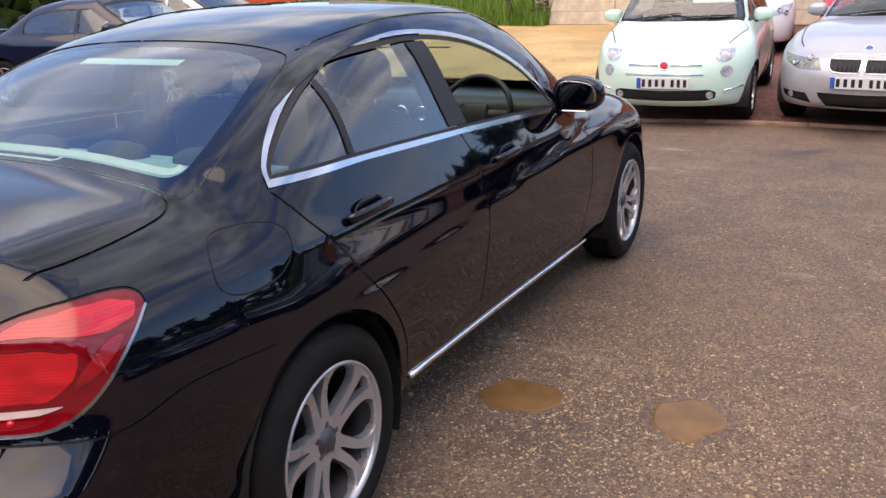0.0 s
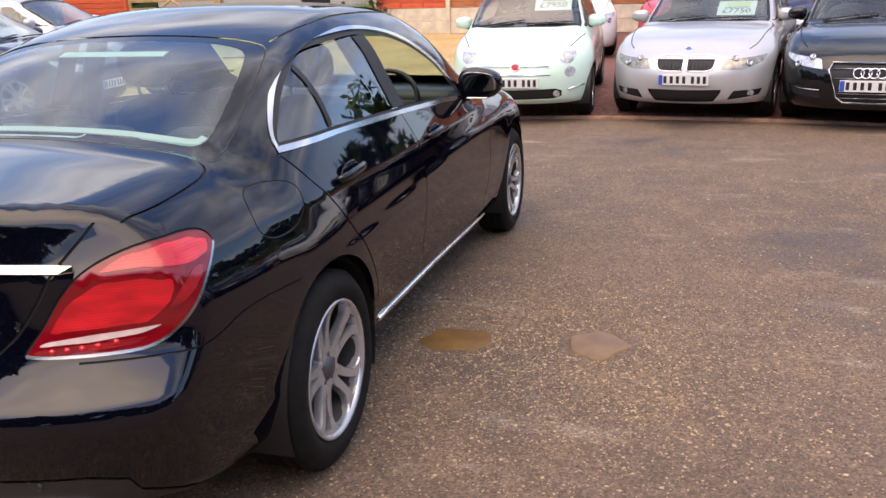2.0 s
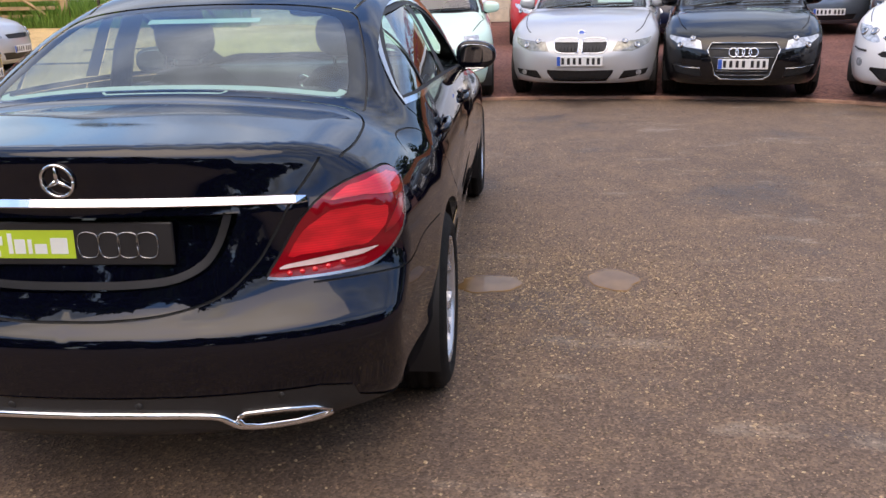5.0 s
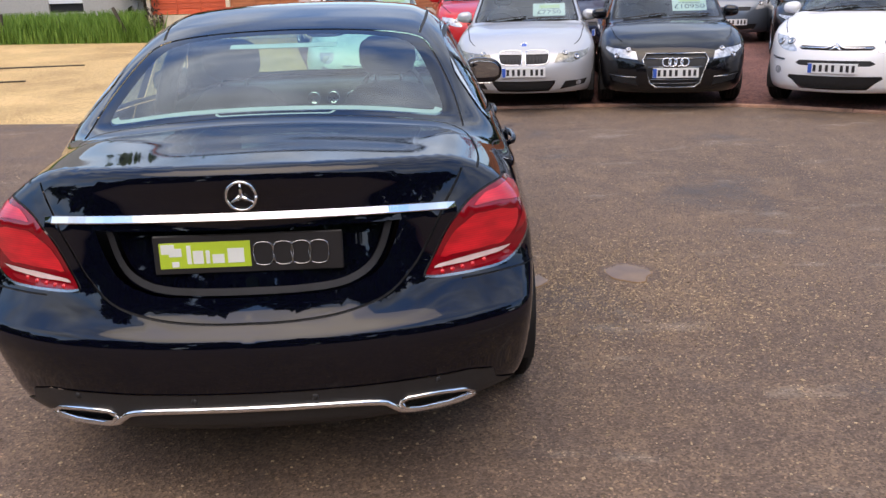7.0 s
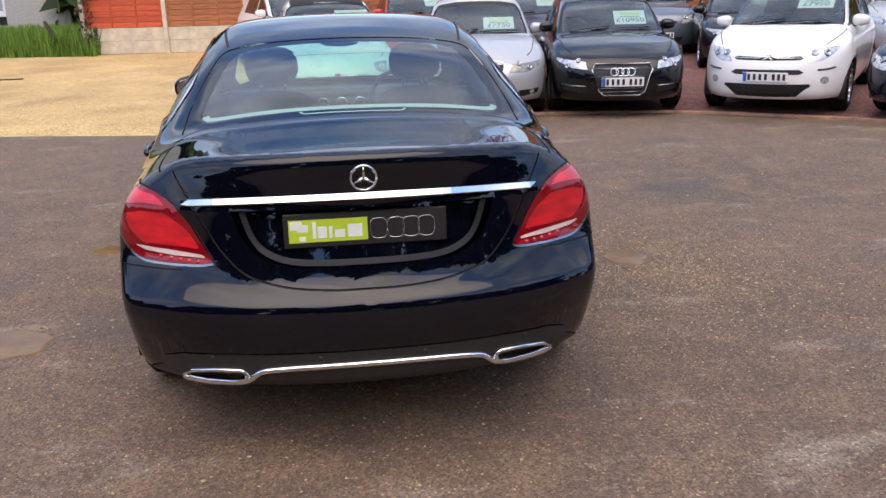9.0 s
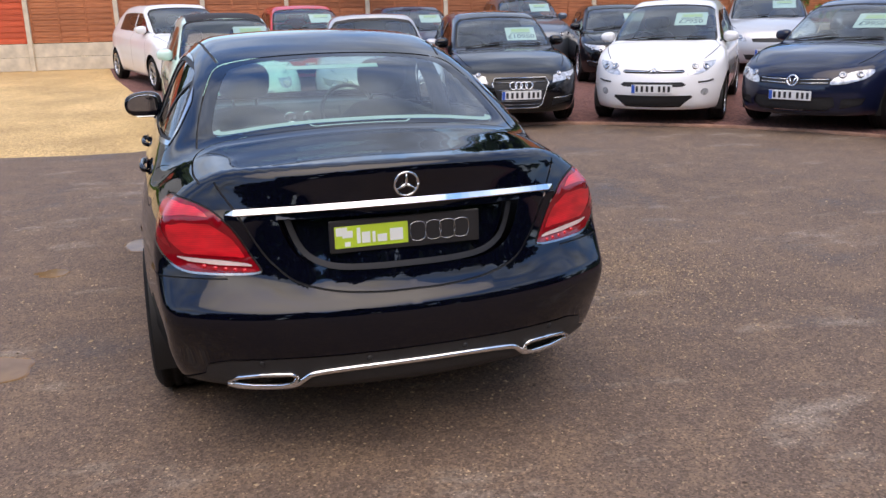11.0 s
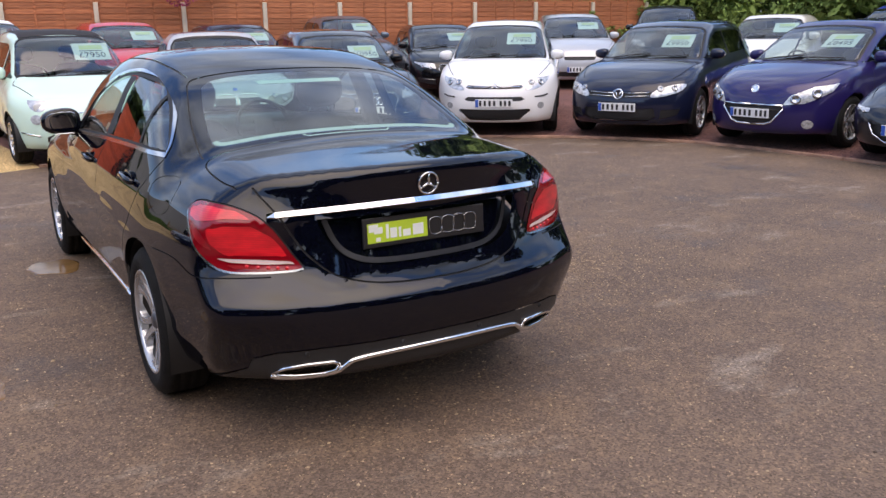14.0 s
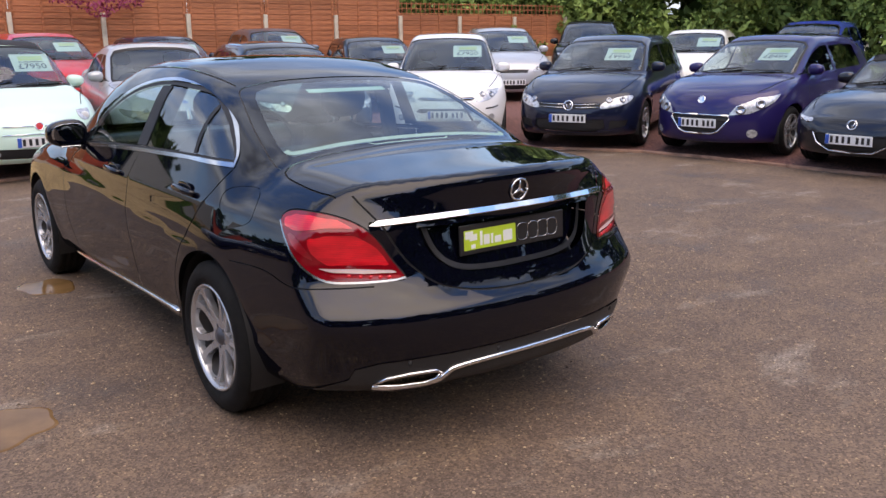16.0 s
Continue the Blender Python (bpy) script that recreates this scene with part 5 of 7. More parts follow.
    share_part("steering_wheel", shared("steering_wheel", steering_bm), M_PLASTIC, car, pose(0.37, 3.05, 0.90, -24, 0, 0))
    for x in (-0.12, 0.0, 0.12):
        share_part("air_vent", shared("air_vent", lambda: lathe_bm([(0.0, 0.0), (0.030, 0.0), (0.036, -0.012), (0.042, 0.0), (0.042, 0.02)], 20, "y")), M_CHROME, car, pose(x, 3.195, 0.86))
    part("rear_view_mirror", blob_bm(0.12, 0.018, 0.035, 3, 16, (0, 2.98, 1.27)), M_PLASTIC, car)
    part("cabin_floor", box_bm(-0.72, 0.72, 1.2, 3.7, 0.27, 0.30), M_TRIM, car)
    part("bulkhead", box_bm(-0.56, 0.56, 1.12, 1.15, 0.3, 1.0), M_TRIM, car)
    for sg in (-1, 1):
        part("door_lining", box_bm(sg * 0.745 - 0.02, sg * 0.745 + 0.02, 1.5, 3.45, 0.3, 0.955, 0.01, 1), M_SEAT, car)
        part("pillar_lining", tube_bm([(sg * 0.735, 2.12, 0.95), (sg * 0.66, 2.06, 1.15), (sg * 0.56, 2.02, 1.34)], [0.05, 0.045, 0.04], 8), M_TRIM, car)
    part("headlining", smooth_faces(box_bm(-0.42, 0.42, 1.80, 2.70, 1.315, 1.335, 0.01, 1)), M_SHELF, car)
    st = part("sun_strip", box_bm(-0.21, 0.21, -0.001, 0.001, -0.02, 0.02), M_MINTCARD, car, "pale sticker on the rear screen")
    gp = b.over(np.array([(0.0, 1.36)]))[0]
    gn = b.normals(gp[None])[0]
    st.matrix_basis = pose(-0.02, gp[1] + 0.008, gp[2] - 0.012, math.degrees(math.atan2(gn[2], gn[1])) + 180, 0, 0)
    return car, b


def poly_clip(poly, lo, hi):
    """The part of a polygon between two upright lines."""
    p = [tuple(q) for q in poly]
    for lim, keep in ((lo, 1), (hi, -1)):
        if lim is None:
            continue
        out = []
        for a, c in zip(p, p[1:] + p[:1]):
            ia, ic = keep * (a[0] - lim) >= 0, keep * (c[0] - lim) >= 0
            if ia:
                out.append(a)
            if ia != ic:
                t = (lim - a[0]) / (c[0] - a[0])
                out.append((lim, a[1] + (c[1] - a[1]) * t))
        p = out
    return p


def clip_inside(quad, poly):
    """A leaning bar cut off where it leaves the opening."""
    lo, hi = quad[0], quad[3]
    P = np.array(poly)
    n = 60
    ts = np.linspace(0, 1, n)
    L_ = np.array([(quad[0][0] + (quad[3][0] - quad[0][0]) * t, quad[0][1] + (quad[3][1] - quad[0][1]) * t) for t in ts])
    R_ = np.array([(quad[1][0] + (quad[2][0] - quad[1][0]) * t, quad[1][1] + (quad[2][1] - quad[1][1]) * t) for t in ts])
    il, ir = inside(poly, L_), inside(poly, R_)
    l, r_ = L_[il], R_[ir]
    return [tuple(q) for q in l] + [tuple(q) for q in r_[::-1]]


M_SCREENLINE = plain("pale_shelf_edge", (0.22, 0.37, 0.34), 0.6, vary=0.06)
M_CLEAR2 = lens("pale_lens", (0.74, 0.56, 0.54), 1.0)
M_WELL = plain("dark_satin", (0.040, 0.040, 0.043), 0.38, 0.6, vary=0.08)
M_BRUSHED = plain("satin_chrome", (0.40, 0.41, 0.42), 0.25, 1.0, vary=0.05)
M_LIMEPALE = plain("pale_lime_card", (0.40, 0.52, 0.25), 0.55, vary=0.05)
DLO_ARCH = [(2.92, 0.952), (2.85, 1.04), (2.70, 1.165), (2.45, 1.27), (2.2, 1.325), (1.95, 1.345), (1.70, 1.333), (1.52, 1.303), (1.375, 1.255), (1.245, 1.195), (1.13, 1.125), (1.055, 1.065), (1.03, 1.020)]
DLO_INNER = [(2.885, 0.98), (2.829, 1.018), (2.685, 1.139), (2.441, 1.241), (2.196, 1.295), (1.95, 1.315), (1.703, 1.303), (1.527, 1.274), (1.39, 1.225), (1.265, 1.166), (1.155, 1.099), (1.095, 1.06), (1.085, 1.05)]
LAMP = [(0.495, 0.20, 0.692), (0.52, 0.26, 0.745), (0.573, 0.30, 0.838), (0.635, 0.342, 0.894), (0.722, 0.41, 0.925), (0.787, 0.52, 0.920), (0.818, 0.545, 0.885), (0.805, 0.50, 0.825), (0.765, 0.44, 0.735), (0.73, 0.37, 0.692), (0.66, 0.27, 0.683), (0.55, 0.19, 0.684)]
LAMP_FIELDS = [
    ("lamp_white", M_CLEAR2, 0.0045, [(0.06, 0.709), (0.40, 0.711), (0.76, 0.722), (0.84, 0.736), (0.74, 0.735), (0.40, 0.729), (0.08, 0.718)]),
    ("lamp_field", M_RED, 0.0035, [(0.07, 0.739), (0.40, 0.742), (0.72, 0.748), (0.78, 0.790), (0.70, 0.838), (0.46, 0.852), (0.18, 0.848), (0.07, 0.800)]),
    ("lamp_brow", M_RED, 0.0035, [(0.10, 0.872), (0.40, 0.874), (0.80, 0.862), (0.93, 0.872), (0.95, 0.894), (0.78, 0.910), (0.40, 0.914), (0.12, 0.900)]),
    ("lamp_side", M_RED_MID, 0.0035, [(0.83, 0.766), (0.92, 0.80), (0.93, 0.846), (0.82, 0.846), (0.80, 0.80)]),
    ("lamp_base", M_RED_MID, 0.0035, [(0.06, 0.690), (0.50, 0.690), (0.82, 0.700), (0.84, 0.712), (0.70, 0.711), (0.06, 0.701)])]
LED_ROW = [(0.550, 0.215, 0.696), (0.580, 0.235, 0.697), (0.610, 0.255, 0.699), (0.640, 0.28, 0.702), (0.672, 0.31, 0.707)]
LID_EDGE = [(0.0, 0.13, 0.6125), (0.12, 0.13, 0.6135), (0.267, 0.14, 0.627), (0.386, 0.17, 0.662), (0.462, 0.22, 0.725), (0.510, 0.27, 0.800), (0.555, 0.29, 0.884), (0.610, 0.32, 0.955), (0.650, 0.34, 1.01)]
BOOT_TOP = [(0.645, 0.31), (0.672, 0.45), (0.678, 0.60), (0.665, 0.76), (0.62, 0.815), (0.5, 0.83), (0.3, 0.835), (0.0, 0.835)]
REAR_GLASS = [(0.0, 0.842), (0.3, 0.842), (0.55, 0.838), (0.635, 0.835), (0.652, 0.88), (0.622, 1.10), (0.565, 1.34), (0.535, 1.43), (0.48, 1.475), (0.3, 1.497), (0.0, 1.503)]
DIFF_BAR = [(0.0, 0.366), (0.2, 0.363), (0.345, 0.352), (0.385, 0.332), (0.415, 0.311), (0.5, 0.299), (0.60, 0.297), (0.638, 0.306)]
TAILPIPE = [(0.410, 0.338), (0.43, 0.350), (0.52, 0.347), (0.60, 0.334), (0.638, 0.312), (0.62, 0.301), (0.55, 0.298), (0.46, 0.302), (0.42, 0.314)]

saloon, saloon_body = black_saloon()


# ---------------------------------------------------------------- ground, kerb, fence, green
def asphalt_material():
    m, nt, b, L = nodes_of("asphalt")
    big, mid, fine = noise_node(nt, 0.35, 5), noise_node(nt, 3.0, 6, 0.6), noise_node(nt, 55.0, 4, 0.7)
    co = nt.nodes.new("ShaderNodeTexCoord")
    vor = nt.nodes.new("ShaderNodeTexVoronoi")
    vor.inputs["Scale"].default_value = 125
    L(co.outputs["Object"], vor.inputs["Vector"])
    base = ramp_node(nt, big.outputs["Fac"], [(0.3, (0.128, 0.086, 0.062)), (0.7, (0.180, 0.122, 0.087))])
    sandy = mix_node(nt, ramp_node(nt, mid.outputs["Fac"], [(0.45, (0, 0, 0)), (0.75, (1, 1, 1))]), base, (0.215, 0.143, 0.094))
    mp = nt.nodes.new("ShaderNodeMapping")
    mp.inputs["Scale"].default_value = (0.75, 1.7, 1.0)
    L(co.outputs["Object"], mp.inputs["Vector"])
    st = nt.nodes.new("ShaderNodeTexNoise")
    st.inputs["Scale"].default_value, st.inputs["Detail"].default_value, st.inputs["Roughness"].default_value = 1.3, 9, 0.68
    L(mp.outputs["Vector"], st.inputs["Vector"])
    sandy = mix_node(nt, ramp_node(nt, st.outputs["Fac"], [(0.57, (0, 0, 0)), (0.66, (0.7, 0.7, 0.7))]), sandy, (0.30, 0.245, 0.20))
    wet = noise_node(nt, 0.9, 6, 0.6)
    damp = ramp_node(nt, wet.outputs["Fac"], [(0.30, (0.75, 0.75, 0.75)), (0.44, (0, 0, 0))])
    sandy = mix_node(nt, damp, sandy, (0.062, 0.046, 0.040))
    stone = ramp_node(nt, vor.outputs["Color"], [(0.12, (0.50, 0.48, 0.46)), (0.50, (0.90, 0.89, 0.88)), (0.84, (1.25, 1.21, 1.15)), (0.97, (2.4, 2.3, 2.1))])
    vor2 = nt.nodes.new("ShaderNodeTexVoronoi")
    vor2.inputs["Scale"].default_value = 48
    L(co.outputs["Object"], vor2.inputs["Vector"])
    grit = ramp_node(nt, vor2.outputs["Color"], [(0.1, (0.80, 0.79, 0.78)), (0.6, (1, 1, 1)), (0.93, (1.1, 1.08, 1.05)), (1.0, (1.7, 1.6, 1.45))])
    col = mix_node(nt, 1.0, mix_node(nt, 1.0, sandy, stone, "MULTIPLY"), grit, "MULTIPLY")
    L(col, b.inputs["Base Color"])
    L(ramp_node(nt, damp, [(0.0, (0.8, 0.8, 0.8)), (0.75, (0.55, 0.55, 0.55))]), b.inputs["Roughness"])
    h = mix_node(nt, 0.5, fine.outputs["Fac"], vor.outputs["Distance"])
    L(bump_node(nt, h, 0.8, 0.006), b.inputs["Normal"])
    return m


def chips_material(name, lo, hi, scale, rough=0.9):
    m, nt, b, L = nodes_of(name)
    co = nt.nodes.new("ShaderNodeTexCoord")
    vor = nt.nodes.new("ShaderNodeTexVoronoi")
    vor.inputs["Scale"].default_value = scale
    L(co.outputs["Object"], vor.inputs["Vector"])
    big = noise_node(nt, 0.8, 5)
    c = ramp_node(nt, vor.outputs["Color"], [(0.1, lo), (0.9, hi)])
    shade = ramp_node(nt, big.outputs["Fac"], [(0.3, (0.7, 0.68, 0.66)), (0.7, (1.1, 1.1, 1.1))])
    L(mix_node(nt, 1.0, c, shade, "MULTIPLY"), b.inputs["Base Color"])
    b.inputs["Roughness"].default_value = rough
    L(bump_node(nt, vor.outputs["Distance"], 0.9, 0.012), b.inputs["Normal"])
    return m


M_ASPHALT = asphalt_material()
M_BRICKCHIP = chips_material("red_brick_chips", (0.10, 0.045, 0.040), (0.30, 0.13, 0.105), 38)
M_GRAVEL = chips_material("golden_gravel", (0.40, 0.25, 0.105), (0.84, 0.59, 0.28), 60)
M_SOIL = plain("soil", (0.12, 0.10, 0.06), 0.95, scale=2, bump=0.4, vary=0.4)
M_KERB = plain("kerb_edging", (0.34, 0.19, 0.13), 0.85, scale=6, bump=0.3, vary=0.35)
M_CONCRETE = plain("concrete", (0.60, 0.52, 0.40), 0.88, scale=5, bump=0.25, vary=0.18)
M_RENDER = plain("pebbledash", (0.42, 0.41, 0.38), 0.9, scale=30, bump=0.6, vary=0.25)
M_TIMBER = plain("bare_timber", (0.42, 0.29, 0.15), 0.8, scale=8, bump=0.2, vary=0.25)
M_UPVC = plain("white_frame", (0.78, 0.79, 0.80), 0.4, vary=0.03)


def wood_material(name, lo, hi):
    m, nt, b, L = nodes_of(name)
    co = nt.nodes.new("ShaderNodeTexCoord")
    mp = nt.nodes.new("ShaderNodeMapping")
    mp.inputs["Scale"].default_value = (1.2, 6, 14)
    n = nt.nodes.new("ShaderNodeTexNoise")
    n.inputs["Scale"].default_value, n.inputs["Detail"].default_value = 2.2, 7
    L(co.outputs["Object"], mp.inputs["Vector"])
    L(mp.outputs["Vector"], n.inputs["Vector"])
    info = nt.nodes.new("ShaderNodeObjectInfo")
    c = ramp_node(nt, n.outputs["Fac"], [(0.3, lo), (0.72, hi)])
    v = ramp_node(nt, info.outputs["Random"], [(0.0, (0.78, 0.76, 0.74)), (1.0, (1.15, 1.12, 1.1))])
    L(mix_node(nt, 1.0, c, v, "MULTIPLY"), b.inputs["Base Color"])
    b.inputs["Roughness"].default_value = 0.8
    L(bump_node(nt, n.outputs["Fac"], 0.3, 0.004), b.inputs["Normal"])
    return m


M_FENCE = wood_material("fence_brown", (0.25, 0.080, 0.034), (0.52, 0.185, 0.080))
M_FENCE_RED = wood_material("fence_red", (0.44, 0.065, 0.028), (0.66, 0.12, 0.05))


def sheet(name, outline, holes, step, mat, lift=0.0, label="", rough=0.0):
    v, tr = trim(outline, {"hole": holes} if holes else {}, step)
    t = tr["rest"]
    z = ground_z(v[:, 0], v[:, 1]) + lift
    me = bpy.data.meshes.new(name)
    used = np.unique(t)
    idx = np.full(len(v), -1)
    idx[used] = np.arange(len(used))
    T = idx[t]
    P = np.column_stack([v, z])[used]
    fn = np.cross(P[T[:, 1]] - P[T[:, 0]], P[T[:, 2]] - P[T[:, 0]])
    T[fn[:, 2] < 0] = T[fn[:, 2] < 0][:, ::-1]
    me.from_pydata(P.tolist(), [], T.tolist(), shade_flat=False)
    ob = link(name, me, mat)
    return tagged(ob, label, name, kind="structure")


FX0, FY0, FK, BAY = 1.961, 18.75, -0.10, 1.915 / math.hypot(1, 0.1)


def fence_xy(n):
    x = FX0 + BAY * n
    return x, FY0 + FK * x


FAR = 900.0
sheet("road", YARD, [], 0.9, M_ASPHALT, 0.0, "brown stony asphalt yard with damp patches")
left_edge = [q for q in YARD if q[0] < -1.2 and q[1] > 0]
pad = rounded(KERB, 4, False) + [(19.0, -14.0), (19.0, 19.0), (-2.2, 19.6), (-1.9, 16.6), (-1.4, 13.6), (-1.0, 11.2), (-0.72, 9.6)]
sheet("pavement", pad, [], 0.8, M_BRICKCHIP, 0.0, "parking strip of red crushed brick")
gravel = [(-0.55, 8.42), (-0.72, 9.6), (-1.0, 11.2), (-1.4, 13.6), (-1.9, 16.6), (-2.2, 19.6), (-5.5, 19.4), (-9, 20.2), (-34, 22.0), (-34.0, 9.6), (-12.0, 9.3), (-6.0, 8.95), (-4.6, 8.80), (-3.6, 8.62), (-2.7, 8.36), (-1.9, 8.18), (-1.3, 8.15)]
sheet("gravel_ground", gravel, [], 0.6, M_GRAVEL, 0.0, "golden pea gravel spread over open ground")
outer = [(-FAR, -FAR), (FAR, -FAR), (FAR, FAR), (-FAR, FAR)]
inner_hole = [(8.6, -14.0), (19.0, -14.0), (19.0, 19.0), (-2.2, 19.6), (-5.5, 19.4), (-9, 20.2), (-34, 22.0), (-34, 9.6), (-34, -34), (9.5, -34)]
sheet("ground", outer, [inner_hole], 120, M_SOIL, -0.004, "earth with weeds beyond the yard")


def kerb_bm(a, b):
    a, b = Vector((*a, 0)), Vector((*b, 0))
    d = (b - a)
    L_ = d.length
    bm = box_bm(0, L_ - 0.006, -0.028, 0.028, -0.05, 0.036, 0.008, 1)
    ang = math.atan2(d.y, d.x)
    bm.transform(Matrix.Translation(a) @ Matrix.Rotation(ang, 4, "Z"))
    return bm


kerb = thing("kerb", "weathered red-brown edging boards along the parking strip", "kerb", kind="structure")
kl = densify(KERB, 2.4, False)
for a, b in zip(kl, kl[1:]):
    part("edging", kerb_bm(a, b), M_KERB, kerb)


def slat_bm(w):
    bm = box_bm(0.004, w - 0.004, -0.012, 0.004, 0.0, 0.155, 0.003, 1)
    for v in bm.verts:
        v.co.y += (0.155 - v.co.z) * -0.10
        v.co.z += 0.004 * math.sin(v.co.x * 9)
    return bm


def build_fence():
    f = thing("fence_wall", "brown lapped timber fence panels between concrete posts and gravel boards", "fence", kind="structure")
    ang = math.degrees(math.atan(FK))
    w = BAY * math.hypot(1, FK)
    for n in range(-4, 9):
        x, y = fence_xy(n)
        z = float(ground_z(x, y)[0])
        zb = 0.45
        share_part("concrete_post", shared("concrete_post", lambda: box_bm(-0.05, 0.05, -0.055, 0.055, -0.2, 1.75, 0.008, 1)), M_CONCRETE, f, pose(x, y - 0.03, zb, 0, 0, ang))
        if n == 8:
            break
        for k in range(2):
            share_part("gravel_board", shared("gravel_board", lambda: box_bm(0.05, w - 0.05, -0.025, 0.025, 0.0, 0.296, 0.006, 1)), M_CONCRETE, f, pose(x, y, zb + 0.30 * k, 0, 0, ang))
        mat = M_FENCE_RED if n <= -4 else M_FENCE
        rows = 9 if n >= 5 else 15
        for k in range(rows):
            me = shared(("slat", "red" if mat is M_FENCE_RED else "brown"), lambda: slat_bm(w))
            share_part("slat", me, mat, f, pose(x, y, zb + 0.61 + 0.128 * k, 0, 0, ang))
        for j in range(4):
            share_part("batten", shared(("batten", rows, mat.name), lambda: box_bm(-0.022, 0.022, -0.036, -0.012, 0.0, 0.128 * rows + 0.02, 0.003, 1)), mat, f,
                       pose(x, y, zb + 0.61, 0, 0, ang) @ pose(0.08 + (w - 0.16) * j / 3, 0, 0))
        if n >= 5:
            zt = zb + 0.61 + 0.128 * rows + 0.05
            for k in range(3):
                share_part("trellis_rail", shared("trellis_rail", lambda: box_bm(0, w, -0.012, 0.012, -0.012, 0.012)), M_FENCE, f, pose(x, y, zt + 0.13 * k, 0, 0, ang))
            for k in range(13):
                share_part("trellis_bar", shared("trellis_bar", lambda: box_bm(-0.010, 0.010, -0.02, 0.0, -0.03, 0.30)), M_FENCE, f, pose(x, y, zt, 0, 0, ang) @ pose(w * (k + 0.5) / 13, 0, 0))
    return f


build_fence()


def leaf_material(name, lo, hi):
    m, nt, b, L = nodes_of(name)
    g = nt.nodes.new("ShaderNodeNewGeometry")
    L(ramp_node(nt, g.outputs["Random Per Island"], [(0.0, lo), (1.0, hi)]), b.inputs["Base Color"])
    b.inputs["Roughness"].default_value = 0.5
    b.inputs["Specular IOR Level"].default_value = 0.15
    return m


M_LEAF = leaf_material("leaves_green", (0.045, 0.09, 0.018), (0.27, 0.37, 0.10))
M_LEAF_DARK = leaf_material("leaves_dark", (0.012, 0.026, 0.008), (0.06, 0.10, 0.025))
M_LEAF_RED = leaf_material("leaves_crimson", (0.16, 0.02, 0.05), (0.42, 0.07, 0.15))
M_BARK = plain("bark", (0.07, 0.055, 0.04), 0.9, scale=10, bump=0.5, vary=0.3)
M_BLADE = leaf_material("grass_green", (0.07, 0.15, 0.02), (0.20, 0.33, 0.07))


def leaves_mesh(name, centres, radii, per, size, rng):
    """Leaf blades strewn through clumps; each leaf is two triangles folded along its rib."""
    C = np.repeat(np.array(centres, float), per, 0)
    Rr = np.repeat(np.array(radii, float), per, 0)
    n = len(C)
    d = rng.normal(size=(n, 3))
    d /= np.linalg.norm(d, axis=1, keepdims=True)
    rad = rng.uniform(0.55, 1.05, (n, 1)) ** 0.6
    P = C + d * rad * Rr
    a = rng.normal(size=(n, 3))
    a /= np.linalg.norm(a, axis=1, keepdims=True)
    bq = np.cross(a, d + rng.normal(size=(n, 3)) * 0.5)
    bq /= np.maximum(np.linalg.norm(bq, axis=1, keepdims=True), 1e-6)
    s = size * rng.uniform(0.6, 1.3, (n, 1))
    V = np.stack([P - a * s, P + bq * s * 0.45, P + a * s, P - bq * s * 0.45], 1).reshape(-1, 3)
    i = np.arange(n) * 4
    F = np.stack([np.stack([i, i + 1, i + 2], 1), np.stack([i, i + 2, i + 3], 1)], 1).reshape(-1, 3)
    me = bpy.data.meshes.new(name)
    me.from_pydata(V.tolist(), [], F.tolist())
    return me


rng = np.random.default_rng(4)


def hedge(name, label, line, height, depth, per, size, mat, base=0.3, step=0.9):
    cs, rs = [], []
    pts = densify(line, step, False)
    for p in pts:
        for h in np.arange(0.3, height, step * 0.75):
            k = rng.uniform(-1, 1, 3)
            cs.append((p[0] + k[0] * depth * 0.5, p[1] + k[1] * depth * 0.5, base + h + k[2] * 0.3))
            r = step * rng.uniform(0.55, 0.95)
            rs.append((r, r, r * 0.9))
    ob = link(name, leaves_mesh(name, cs, rs, per, size, rng), mat)
    # larger inner leaves, added to close gaps where sky would show through
    core = [(c[0], c[1], c[2]) for c in cs]
    me = leaves_mesh(name, core, [(r[0] * 0.8,) * 3 for r in rs], max(14, per // 3), size * 3.0, rng)
    bm = bmesh.new()
    bm.from_mesh(ob.data)
    bm.from_mesh(me)
    bm.to_mesh(ob.data)
    bm.free()
    bpy.data.meshes.remove(me)
    return tagged(ob, label, "hedge", kind="stuff")


hedge("hedge", "dense green hedge of mixed leaves behind the parked cars", [(9.8, 19.6), (13.5, 19.3), (17.6, 18.3), (19.5, 14.5), (19.5, 8.0), (19.3, 2.0), (19.0, -6.0)], 3.6, 1.6, 420, 0.055, M_LEAF)
# Dark leaf backing, added so that no sky sparkles through the hedge.
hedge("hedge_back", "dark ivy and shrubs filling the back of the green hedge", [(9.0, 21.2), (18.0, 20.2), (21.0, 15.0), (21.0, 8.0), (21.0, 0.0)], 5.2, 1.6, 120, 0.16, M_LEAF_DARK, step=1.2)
# Trees added out of view: they close the yard and darken the car's reflections.
hedge("tree_belt", "belt of dark trees round the far side of the yard", [(19, -8), (12, -15), (0, -17), (-10, -16), (-15, -10)], 7.5, 3.0, 120, 0.30, M_LEAF_DARK, base=0.0, step=1.8)
hedge("tree_line", "dark trees along the gravel side of the yard", [(-15, -10), (-16, -3), (-16.5, 6), (-18, 14), (-20, 24)], 4.5, 3.0, 90, 0.32, M_LEAF_DARK, base=0.0, step=1.9)

